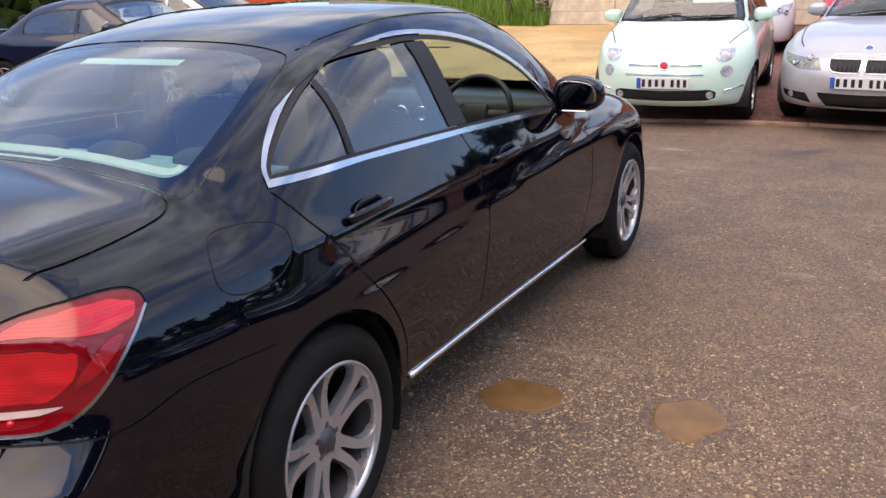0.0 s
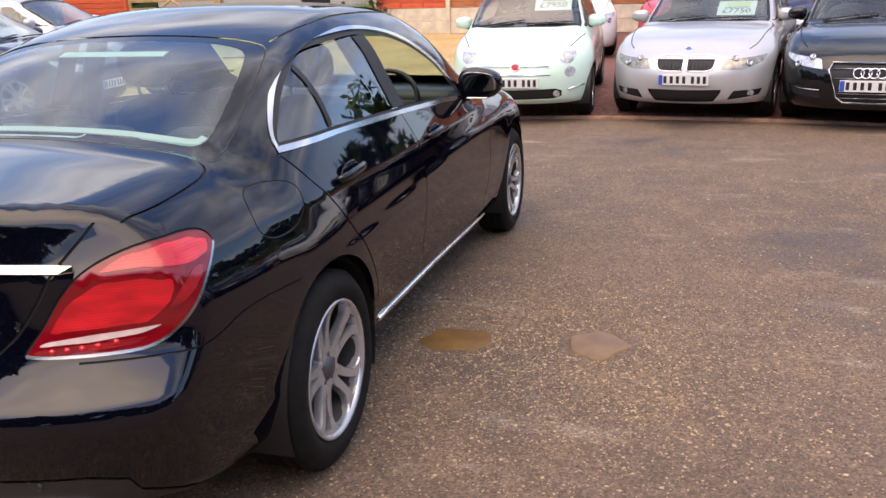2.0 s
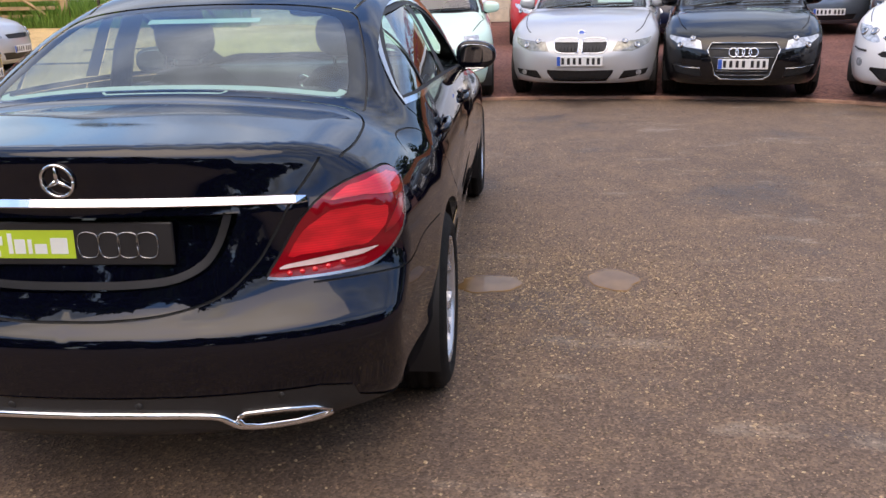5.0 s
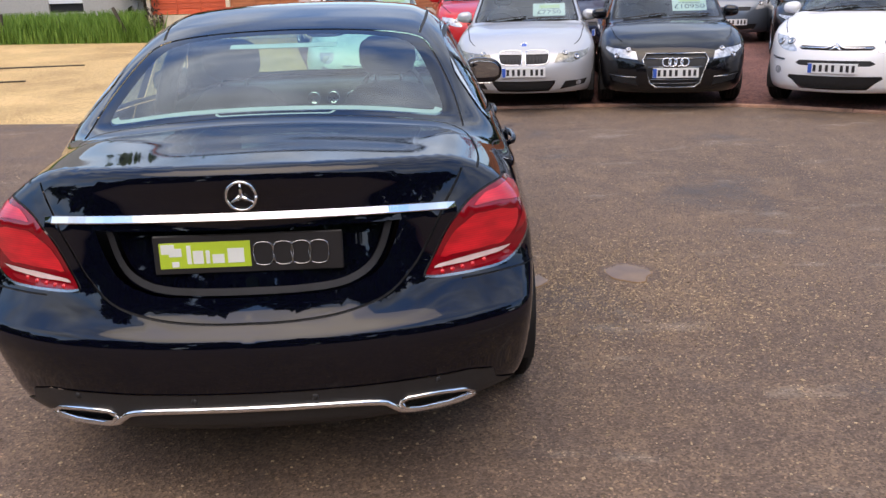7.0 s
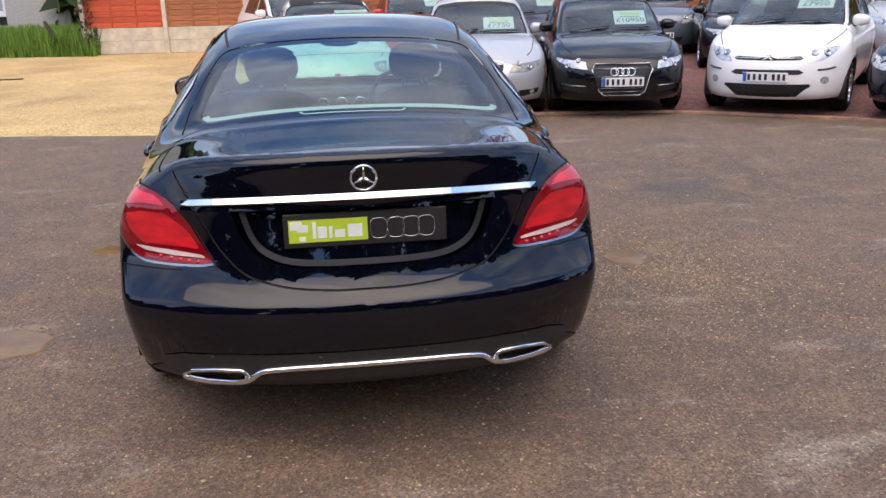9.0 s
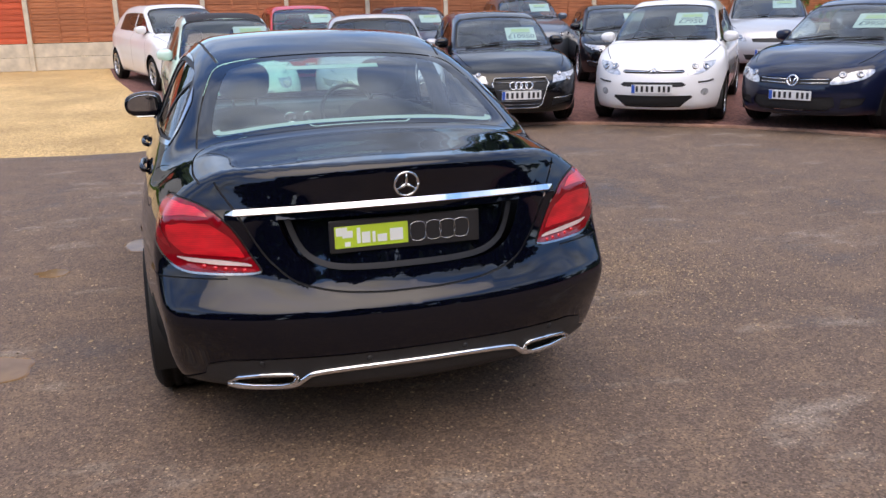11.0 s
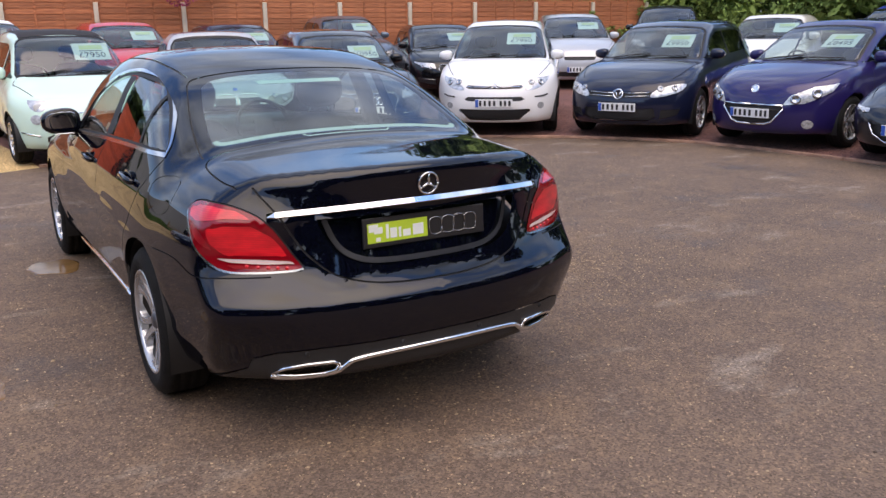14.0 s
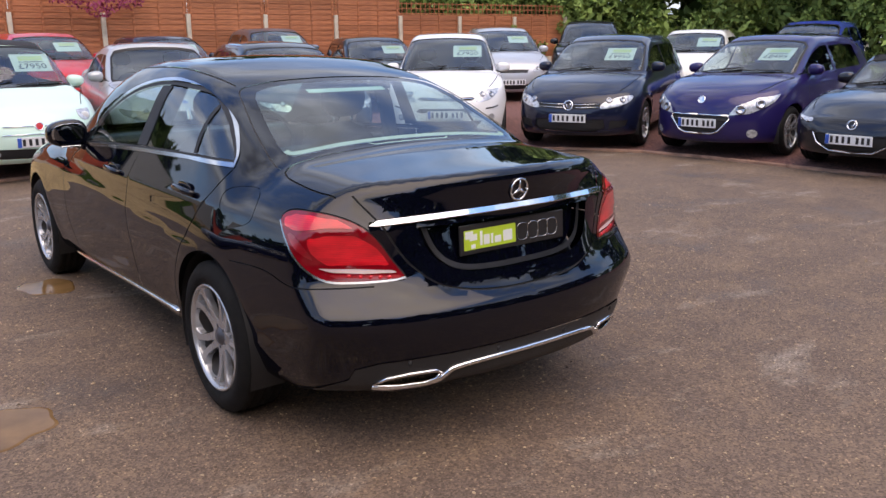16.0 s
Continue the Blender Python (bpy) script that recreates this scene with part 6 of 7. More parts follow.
# Row hidden behind the house, added to close the place in reflections.
hedge("tree_row", "dark trees behind the house and the end of the fence", [(-27, 23), (-17, 28), (-11, 28)], 4.0, 3.0, 60, 0.32, M_LEAF_DARK, base=0.3, step=1.9)
hedge("tree_clump", "rounded dark trees between the house and the fence", [(-10.5, 27.0), (-5.0, 25.5)], 5.4, 2.0, 90, 0.28, M_LEAF_DARK, base=0.3, step=1.6)
# Low trees hidden by the fence, added to darken the roof's and windows' reflections.
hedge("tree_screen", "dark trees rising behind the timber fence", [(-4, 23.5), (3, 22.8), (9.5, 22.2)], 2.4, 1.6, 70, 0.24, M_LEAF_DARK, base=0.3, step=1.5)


# ---------------------------------------------------------------- the cars for sale
def arc(b, pts, n=5):
    return [front_pt(b, *q) for q in rounded(pts, n)]


def fp(b, pts):
    return [front_pt(b, *q) for q in pts]


M_MINT = paint("mint_paint", (0.58, 0.80, 0.69), dust=0.01)
M_SILVER = paint("silver_paint", (0.47, 0.48, 0.495), 0.35, 0.35)
M_NIGHT = paint("night_blue_paint", (0.005, 0.008, 0.026), dust=0.002, coat_ior=1.47)
M_JET = paint("jet_paint", (0.0025, 0.0026, 0.004), dust=0.002, coat_ior=1.47)
M_PURE = paint("white_paint", (0.80, 0.80, 0.80), dust=-0.03)
M_PURPLE = paint("purple_paint", (0.017, 0.011, 0.085), 0.2, 0.35, dust=0.004, coat_ior=1.5)
M_SMOKE = paint("dark_grey_paint", (0.009, 0.010, 0.016), 0.2, dust=0.004, coat_ior=1.5)
M_ROSSO = paint("red_paint", (0.55, 0.01, 0.015))
M_COBALT = paint("cobalt_paint", (0.015, 0.05, 0.32))
M_STEEL = paint("blue_grey_paint", (0.12, 0.15, 0.19), 0.5)
M_CREAM = paint("cream_paint", (0.74, 0.73, 0.66))
M_SOFT = plain("soft_top", (0.02, 0.018, 0.02), 0.8)
M_MESH = plain("grille_mesh", (0.012, 0.012, 0.013), 0.5, scale=120, bump=0.8)
M_HEADLAMP = plain("headlamp_reflector", (0.52, 0.54, 0.56), 0.2, 0.35, coat=1.0, scale=22, vary=0.5)


def emblem(car, b, x, z, r, mat=None, rings=1, bars=0):
    p = b.ring(np.array([front_pt(b, abs(x), z)]))[0]
    n = b.normals(p[None])[0]
    e = new("front_emblem")
    e.empty_display_size = 0.05
    e.parent = car
    e.matrix_basis = pose(x, p[1] + 0.008, p[2], math.degrees(math.atan2(n[2], n[1])) * 0.6, 0, 0)
    for i in range(rings):
        cx = (i - (rings - 1) / 2) * r * 1.45
        pts = [(cx + r * math.cos(a), 0, r * math.sin(a)) for a in np.linspace(0, 2 * math.pi, 25)]
        part("emblem_ring", tube_bm(pts, r * 0.16, 6), M_CHROME, e)
    for i in range(bars):
        k = 1 if i else -1
        part("emblem_bar", tube_bm([(k * r * 0.6, 0, r * 0.5), (k * r * 0.12, 0, -r * 0.6)], r * 0.12, 6), M_CHROME, e)
    if mat:
        part("emblem_disc", blob_bm(r * 0.95, 0.004, r * 0.95, 2, 18), mat, e)


def bar_on_face(car, b, name, pts, rad, mat, lift=0.006, both=True):
    for sg in ((1, -1) if both else (1,)):
        q = b.ring(np.array([front_pt(b, x, z) for x, z in pts]))
        nn = b.normals(q)
        q = q + nn * lift
        part(name, tube_bm([(sg * v[0], v[1], v[2]) for v in q], rad, 6), mat, car)


def face_small_mint(b):
    hl = arc(b, circle(0.555, 0.735, 0.092, 12), 2)
    dr = arc(b, circle(0.585, 0.555, 0.055, 10), 2)
    low = fp(b, [(0, 0.27), (0.42, 0.275), (0.50, 0.30), (0.50, 0.36), (0.44, 0.385), (0, 0.375)])
    fog = arc(b, circle(0.445, 0.33, 0.035, 8), 2)
    return [("headlight", [hl], M_HEADLAMP, 0.004, False), ("day_light", [dr], M_HEADLAMP, 0.004, False), ("fog_light", [fog], M_HEADLAMP, 0.002, False), ("lower_grille", [low], M_MESH, -0.012, True)]


def extra_small_mint(car, b):
    emblem(car, b, 0, 0.62, 0.042, M_ROSSO)
    bar_on_face(car, b, "whisker", [(0.06, 0.62), (0.2, 0.623), (0.36, 0.622)], 0.009, M_CHROME)
    bar_on_face(car, b, "chrome_bar", [(0.0, 0.535), (0.2, 0.536), (0.38, 0.533)], 0.008, M_CHROME)
    bar_on_face(car, b, "chrome_bar", [(0.56, 0.37), (0.66, 0.385), (0.74, 0.40)], 0.008, M_CHROME)


def face_silver(b):
    kid = fp(b, rounded([(0.026, 0.565), (0.25, 0.570), (0.295, 0.640), (0.265, 0.700), (0.05, 0.705), (0.024, 0.66)], 4))
    hl = fp(b, [(0.36, 0.575), (0.58, 0.572), (0.76, 0.640), (0.80, 0.740), (0.66, 0.748), (0.43, 0.715)])
    low = fp(b, [(0, 0.235), (0.30, 0.24), (0.37, 0.33), (0.38, 0.37), (0, 0.365)])
    fog = fp(b, [(0.44, 0.26), (0.74, 0.30), (0.77, 0.36), (0.50, 0.355)])
    lamp = arc(b, circle(0.66, 0.325, 0.032, 8), 2)
    return [("fog_light", [lamp], M_HEADLAMP, 0.0, False), ("kidney_grille", [kid], M_MESH, -0.008, False), ("headlight", [hl], M_HEADLAMP2, 0.002, False), ("lower_grille", [low], M_MESH, -0.02, True), ("fog_recess", [fog], M_MESH, -0.015, False)]


def extra_silver(car, b):
    emblem(car, b, 0, 0.765, 0.036, M_BLUE)
    bar_on_face(car, b, "grille_surround", rounded([(0.024, 0.560), (0.25, 0.565), (0.300, 0.640), (0.267, 0.705), (0.05, 0.710), (0.020, 0.66), (0.024, 0.560)], 4, False), 0.008, M_CHROME, 0.002)
    for x in (0.06, 0.10, 0.14, 0.18, 0.22):
        bar_on_face(car, b, "grille_slat", [(x, 0.58), (x, 0.695)], 0.005, M_TRIM, -0.002)


def face_black_hatch(b):
    gr = fp(b, rounded([(0, 0.29), (0.22, 0.29), (0.28, 0.33), (0.37, 0.60), (0.33, 0.66), (0, 0.66)], 1))
    hl = fp(b, [(0.43, 0.60), (0.62, 0.62), (0.80, 0.70), (0.78, 0.75), (0.60, 0.725), (0.45, 0.685)])
    side = fp(b, [(0.42, 0.30), (0.72, 0.34), (0.76, 0.42), (0.70, 0.44), (0.46, 0.41)])
    return [("grille", [gr], M_MESH, -0.012, True), ("headlight", [hl], M_HEADLAMP, 0.002, False), ("side_intake", [side], M_MESH, -0.012, False)]


def extra_black_hatch(car, b):
    emblem(car, b, 0, 0.575, 0.047, rings=4)
    bar_on_face(car, b, "grille_surround", [(0, 0.285), (0.22, 0.285), (0.285, 0.33), (0.375, 0.60), (0.335, 0.665), (0, 0.665)], 0.011, M_BRUSHED, 0.002)
    for z in (0.33, 0.375, 0.52, 0.615):
        bar_on_face(car, b, "grille_slat", [(0, z), (0.15, z), (0.26 + (z - 0.3) * 0.25, z)], 0.005, M_BRUSHED, -0.004)
    bar_on_face(car, b, "bumper_chrome", [(0.44, 0.40), (0.6, 0.40), (0.74, 0.415)], 0.006, M_BRUSHED)


def face_white_hatch(b):
    slot = fp(b, rounded([(0, 0.508), (0.37, 0.514), (0.42, 0.538), (0.37, 0.572), (0, 0.572)], 1))
    low = fp(b, [(0, 0.245), (0.35, 0.25), (0.50, 0.372), (0.49, 0.402), (0.2, 0.402), (0, 0.402)])
    hl = fp(b, rounded([(0.42, 0.665), (0.60, 0.675), (0.735, 0.77), (0.765, 0.88), (0.68, 0.86), (0.55, 0.79)], 4))
    up = fp(b, [(0, 0.675), (0.36, 0.68), (0.40, 0.70), (0.37, 0.725), (0, 0.715)])
    fog = arc(b, circle(0.64, 0.44, 0.045, 8), 2)
    return [("fog_light", [fog], M_HEADLAMP, 0.002, False), ("grille_slot", [slot], M_MESH, -0.012, True), ("lower_grille", [low], M_MESH, -0.02, True), ("headlight", [hl], M_HEADLAMP, 0.003, False), ("upper_grille", [up], M_MESH, -0.008, True)]


def extra_white_hatch(car, b):
    bar_on_face(car, b, "chevron", [(0.0, 0.745), (0.05, 0.715), (0.10, 0.70), (0.38, 0.70)], 0.010, M_CHROME)
    bar_on_face(car, b, "chevron", [(0.0, 0.71), (0.06, 0.68)], 0.010, M_CHROME)
    bar_on_face(car, b, "bumper_strip", [(0.56, 0.565), (0.66, 0.57), (0.73, 0.585)], 0.010, M_PLASTIC)


def face_dark_hatch(b):
    gr = fp(b, [(0, 0.575), (0.42, 0.585), (0.44, 0.64), (0.40, 0.66), (0, 0.65)])
    low = fp(b, [(0, 0.27), (0.40, 0.275), (0.50, 0.33), (0.48, 0.44), (0, 0.43)])
    sidei = fp(b, [(0.54, 0.30), (0.74, 0.34), (0.77, 0.42), (0.56, 0.42)])
    hl = fp(b, rounded([(0.44, 0.585), (0.62, 0.60), (0.77, 0.66), (0.80, 0.735), (0.66, 0.73), (0.47, 0.66)], 4))
    return [("grille", [gr], M_MESH, -0.012, True), ("lower_grille", [low], M_MESH, -0.015, True), ("side_intake", [sidei], M_MESH, -0.01, False), ("headlight", [hl], M_HEADLAMP, 0.003, False)]


def extra_dark_hatch(car, b):
    emblem(car, b, 0, 0.625, 0.062, None, 1, 2)
    for z in (0.597, 0.637):
        bar_on_face(car, b, "grille_chrome", [(0.07, z), (0.2, z + 0.002), (0.41, z + 0.008)], 0.005, M_CHROME, -0.002)


def face_purple(b):
    gr = fp(b, [(0, 0.335), (0.18, 0.34), (0.26, 0.37), (0.39, 0.52), (0.37, 0.55), (0, 0.555)])
    hl = fp(b, [(0.38, 0.56), (0.60, 0.58), (0.80, 0.71), (0.825, 0.84), (0.70, 0.80), (0.46, 0.68)])
    fog = arc(b, circle(0.63, 0.335, 0.052, 8), 2)
    return [("grille", [gr], M_MESH, -0.015, True), ("headlight", [hl], M_HEADLAMP, 0.003, False), ("fog_light", [fog], M_HEADLAMP, 0.004, False)]


def extra_purple(car, b):
    bar_on_face(car, b, "grille_surround", [(0, 0.325), (0.18, 0.33), (0.265, 0.36), (0.40, 0.515), (0.375, 0.558), (0, 0.562)], 0.012, M_CHROME, 0.003)
    emblem(car, b, 0, 0.74, 0.045, M_CHROME)
    bar_on_face(car, b, "grille_slat", [(0, 0.50), (0.34, 0.50)], 0.007, M_PLASTIC, -0.004)


def face_roadster(b):
    gr = fp(b, rounded([(0, 0.26), (0.24, 0.27), (0.38, 0.35), (0.43, 0.45), (0, 0.455)], 1))
    hl = fp(b, rounded([(0.48, 0.57), (0.64, 0.58), (0.76, 0.65), (0.70, 0.70), (0.56, 0.68)], 4))
    return [("grille", [gr], M_MESH, -0.02, True), ("headlight", [hl], M_HEADLAMP, 0.004, False)]


def extra_roadster(car, b):
    emblem(car, b, 0, 0.56, 0.05, None, 1, 1)
    bar_on_face(car, b, "grille_surround", [(0, 0.255), (0.24, 0.263), (0.39, 0.345), (0.44, 0.455)], 0.008, M_CHROME, 0.003)


def face_plain(b):
    nz = b.k["seam_nose"]
    gr = fp(b, [(0, nz - 0.16), (0.30, nz - 0.155), (0.33, nz - 0.09), (0, nz - 0.085)])
    low = fp(b, [(0, 0.27), (0.40, 0.28), (0.46, 0.38), (0, 0.375)])
    hl = fp(b, rounded([(0.42, nz - 0.14), (0.60, nz - 0.12), (0.75, nz - 0.03), (0.74, nz + 0.04), (0.60, nz + 0.01), (0.46, nz - 0.06)], 3))
    return [("grille", [gr], M_MESH, -0.012, True), ("lower_grille", [low], M_MESH, -0.015, True), ("headlight", [hl], M_HEADLAMP, 0.003, False)]


M_LAMPEYE = plain("lamp_eye", (0.34, 0.35, 0.37), 0.12, 0.8, coat=1.0, vary=0.2)
M_HEADLAMP2 = plain("amber_headlamp", (0.24, 0.235, 0.20), 0.2, 0.3, coat=1.0, scale=26, vary=0.45)


def spec(L, half, H, wb, fo, r, cowl, nose_z, ws_base, ws_top, belt, paint_, face=face_plain, **k):
    return dict(L=L, half=half, H=H, wb=wb, fo=fo, r=r, cowl=cowl, nose_z=nose_z, ws_base=ws_base, ws_top=ws_top, belt=belt, paint=paint_, face=face, **k)


MINI = dict(bow=(0.30, 0.55))
CARS = [
    ("mint_hatchback_car", "pale mint small hatchback with round lamps and dark soft roof", (0.06, 8.08, 183), spec(3.55, 0.815, 1.49, 2.30, 0.70, 0.285, 0.98, 0.80, 0.82, 1.45, 0.94, M_MINT, face_small_mint, extra=extra_small_mint, roof_mat=M_SOFT, price="£7950", plate_z=0.455, pillars=[0.72], round_lamps=True, r_nose=0.2, r_shoulder=0.18, seam_drop=0.04, card_t=0.4, **MINI)),
    ("silver_saloon_car", "silver saloon car with twin kidney grilles on red chippings", (1.84, 8.24, 171), spec(4.53, 0.87, 1.42, 2.76, 0.78, 0.32, 0.96, 0.735, 1.35, 2.05, 0.93, M_SILVER, face_silver, extra=extra_silver, saloon=0.75, price="£7750", plate_z=0.475, card_t=0.55)),
    ("black_hatchback_car", "black hatchback with a large chrome-edged grille", (3.57, 7.88, 169), spec(4.24, 0.865, 1.42, 2.60, 0.88, 0.315, 0.97, 0.76, 1.28, 2.0, 0.95, M_JET, face_black_hatch, extra=extra_black_hatch, price="£10950", plate_z=0.455, card_t=0.55)),
    ("white_hatchback_car", "white hatchback with dark panoramic windscreen and black lower grille", (5.17, 7.34, 141), spec(3.95, 0.865, 1.53, 2.46, 0.82, 0.305, 1.03, 0.84, 0.95, 1.75, 0.98, M_PURE, face_white_hatch, extra=extra_white_hatch, price="£7950", plate_z=0.49, r_nose=0.2, r_shoulder=0.15, seam_drop=0.03, card_t=0.4, bow=(0.28, 0.5), ws_top_half=0.7)),
    ("dark_blue_hatchback_car", "very dark blue hatchback with slim chrome-lined grille", (6.36, 6.15, 117), spec(4.20, 0.89, 1.48, 2.58, 0.87, 0.315, 1.0, 0.78, 1.20, 1.95, 0.97, M_NIGHT, face_dark_hatch, extra=extra_dark_hatch, price="£9950", plate_z=0.455, card_t=0.45)),
    ("purple_hatchback_car", "deep purple-blue hatchback with chrome framed grille", (7.04, 4.52, 98), spec(3.96, 0.87, 1.46, 2.54, 0.83, 0.31, 1.0, 0.82, 1.08, 1.85, 0.96, M_PURPLE, face_purple, extra=extra_purple, price="£8495", plate_z=0.46, card_t=0.4, bow=(0.28, 0.5))),
    ("dark_roadster_car", "dark grey low two-seat roadster with oval grille", (7.08, 2.56, 93), spec(4.0, 0.86, 1.24, 2.33, 0.83, 0.31, 0.88, 0.66, 1.25, 1.75, 0.86, M_SMOKE, face_roadster, extra=extra_roadster, saloon=0.9, two=True, plate_z=0.40, roof_mat=M_SOFT, pillars=[0.9])),
    # second row, along the fence
    ("white_hatchback_car", "white five-door hatchback parked near the fence", (-0.04, 13.6, 197), spec(4.0, 0.86, 1.49, 2.51, 0.84, 0.30, 1.0, 0.82, 0.95, 1.75, 0.98, M_PURE, back=0.62)),
    ("red_hatchback_car", "bright red hatchback with price card near the fence", (1.85, 13.4, 180), spec(4.0, 0.86, 1.43, 2.5, 0.82, 0.30, 0.98, 0.79, 1.05, 1.8, 0.94, M_ROSSO, price="")),
    ("dark_hatchback_car", "dark blue hatchback with price card near the fence", (4.0, 13.4, 176), spec(4.0, 0.86, 1.36, 2.5, 0.82, 0.30, 0.93, 0.75, 1.05, 1.8, 0.90, M_NIGHT, price="")),
    ("blue_grey_estate_car", "blue-grey tall four-wheel-drive car with roof rails", (6.6, 14.3, 168), spec(4.2, 0.84, 1.47, 2.55, 0.85, 0.325, 1.02, 0.84, 1.1, 1.85, 0.98, M_STEEL, price="", lift=0.05)),
    ("jet_black_hatchback_car", "jet black hatchback with price card near the fence", (7.1, 11.35, 160), spec(3.95, 0.87, 1.34, 2.47, 0.82, 0.31, 0.92, 0.75, 1.05, 1.8, 0.89, M_JET, face_black_hatch, extra=extra_black_hatch, price="")),
    ("silver_people_carrier", "silver people carrier with price card near the fence", (9.9, 11.2, 146), spec(4.3, 0.88, 1.46, 2.65, 0.85, 0.32, 0.99, 0.82, 1.0, 1.9, 0.95, M_SILVER, price="", lift=0.05)),
    ("dark_estate_car", "dark tall four-wheel-drive car with roof rails by the hedge", (13.0, 12.0, 133), spec(4.4, 0.91, 1.57, 2.66, 0.88, 0.345, 1.04, 0.88, 1.15, 1.95, 1.0, M_JET, lift=0.08)),
    ("cream_hatchback_car", "cream white small hatchback with price card by the hedge", (11.5, 8.2, 118), spec(3.55, 0.815, 1.40, 2.30, 0.70, 0.285, 0.98, 0.80, 0.82, 1.45, 0.94, M_CREAM, face_small_mint, price="", pillars=[0.72], round_lamps=True, r_nose=0.2, r_shoulder=0.18, seam_drop=0.04, **MINI)),
    ("blue_people_carrier", "bright blue people carrier beside the hedge", (15.0, 8.1, 108), spec(4.2, 0.89, 1.47, 2.6, 0.85, 0.31, 1.0, 0.84, 0.95, 1.8, 0.97, M_COBALT, lift=0.12)),
    ("white_saloon_car", "white low car parked by the hedge", (12.4, 3.9, 95), spec(4.3, 0.88, 1.42, 2.6, 0.85, 0.31, 0.98, 0.78, 1.2, 1.95, 0.95, M_PURE)),
    # on the gravel
    ("dark_saloon_car", "dark blue saloon car parked on gravel", (-5.4, 8.5, -84), spec(4.5, 0.90, 1.45, 2.75, 0.8, 0.32, 1.0, 0.8, 1.2, 1.95, 0.98, M_NIGHT, saloon=0.75)),
    ("pale_silver_saloon_car", "pale silver saloon car parked on gravel", (-6.6, 11.3, -86), spec(4.5, 0.90, 1.44, 2.75, 0.8, 0.32, 0.98, 0.8, 1.2, 1.95, 0.96, M_SILVER, saloon=0.75)),
]
for nm, lab, (nx, ny, rz), sp in CARS:
    parked_car(nm, lab, stand(nx, ny, rz, sp["L"], sp["fo"], sp["wb"]), sp)


# ---------------------------------------------------------------- loose things on the ground
M_WATER = plain("muddy_water", (0.19, 0.105, 0.042), 0.08, vary=0.25, scale=6, spec=0.13)
M_PEBBLE = leaf_material("pebbles", (0.07, 0.05, 0.038), (0.52, 0.38, 0.24))


def puddle(x, y, rx, ry, seed):
    g = np.random.default_rng(seed)
    ph, am = g.uniform(0, 6.28, 6), g.uniform(0.4, 1.0, 6)
    pts = []
    for a in np.linspace(0, 2 * math.pi, 40)[:-1]:
        k = 1 + sum(am[i] * 0.11 * math.sin((i + 2) * a + ph[i]) / (1 + 0.35 * i) for i in range(6))
        pts.append((rx * k * math.cos(a), ry * k * math.sin(a)))
    bm = bmesh.new()
    rim = [bm.verts.new((px, py, 0.001)) for px, py in pts]
    inn_ = [bm.verts.new((px * 0.93, py * 0.93, 0.004)) for px, py in pts]
    n = len(pts)
    for i in range(n):
        bm.faces.new((rim[i], rim[(i + 1) % n], inn_[(i + 1) % n], inn_[i]))
    bm.faces.new(inn_)
    ob = part("puddle", bm, M_WATER)
    ob.matrix_basis = pose(x, y, 0)
    return tagged(ob, "shallow muddy brown puddle on the stony asphalt", "puddle", "puddles")


puddle(1.00, 2.09, 0.155, 0.13, 3)
puddle(1.60, 2.16, 0.11, 0.17, 12)
puddle(-0.99, 3.52, 0.17, 0.20, 7)
puddle(-1.66, 1.42, 0.22, 0.20, 9)
puddle(-1.55, 3.02, 0.11, 0.09, 15)


def pebbles():
    g = np.random.default_rng(8)
    n1, n2 = 30000, 15000
    xy = np.vstack([np.column_stack([g.uniform(-3.8, 5.0, n1), g.uniform(-1.8, 6.0, n1)]),
                    np.column_stack([g.normal(1.35, 0.62, n2), g.normal(2.05, 0.55, n2)])])
    keep = np.ones(len(xy), bool)
    for px, py, rr in ((1.0, 2.09, 0.15), (1.6, 2.16, 0.17), (-0.99, 3.52, 0.2), (-1.66, 1.42, 0.24)):
        keep &= np.hypot(xy[:, 0] - px, xy[:, 1] - py) > rr
    xy = xy[keep]
    n = len(xy)
    sz = np.exp(g.normal(-5.7, 0.38, n))
    ax = g.uniform(0, 6.28, n)
    el = g.uniform(0.8, 1.6, n)
    base = np.array([(1, 0, 0), (0, 1, 0), (-1, 0, 0), (0, -1, 0), (0, 0, 0.7), (0, 0, -0.3)], float)
    tri = np.array([(0, 1, 4), (1, 2, 4), (2, 3, 4), (3, 0, 4), (1, 0, 5), (2, 1, 5), (3, 2, 5), (0, 3, 5)])
    V = base[None] * np.stack([sz * el, sz, sz], 1)[:, None]
    V = V * (1 + g.uniform(-0.25, 0.25, V.shape))
    c, s_ = np.cos(ax)[:, None], np.sin(ax)[:, None]
    X = V[:, :, 0] * c - V[:, :, 1] * s_ + xy[:, :1]
    Y = V[:, :, 0] * s_ + V[:, :, 1] * c + xy[:, 1:]
    P = np.stack([X, Y, V[:, :, 2] + 0.001], 2).reshape(-1, 3)
    F = (tri[None] + (np.arange(n) * 6)[:, None, None]).reshape(-1, 3)
    me = bpy.data.meshes.new("pebbles")
    me.from_pydata(P.tolist(), [], F.tolist())
    tagged(link("pebbles", me, M_PEBBLE), "loose small stones strewn over the asphalt", "pebbles", kind="stuff")


pebbles()


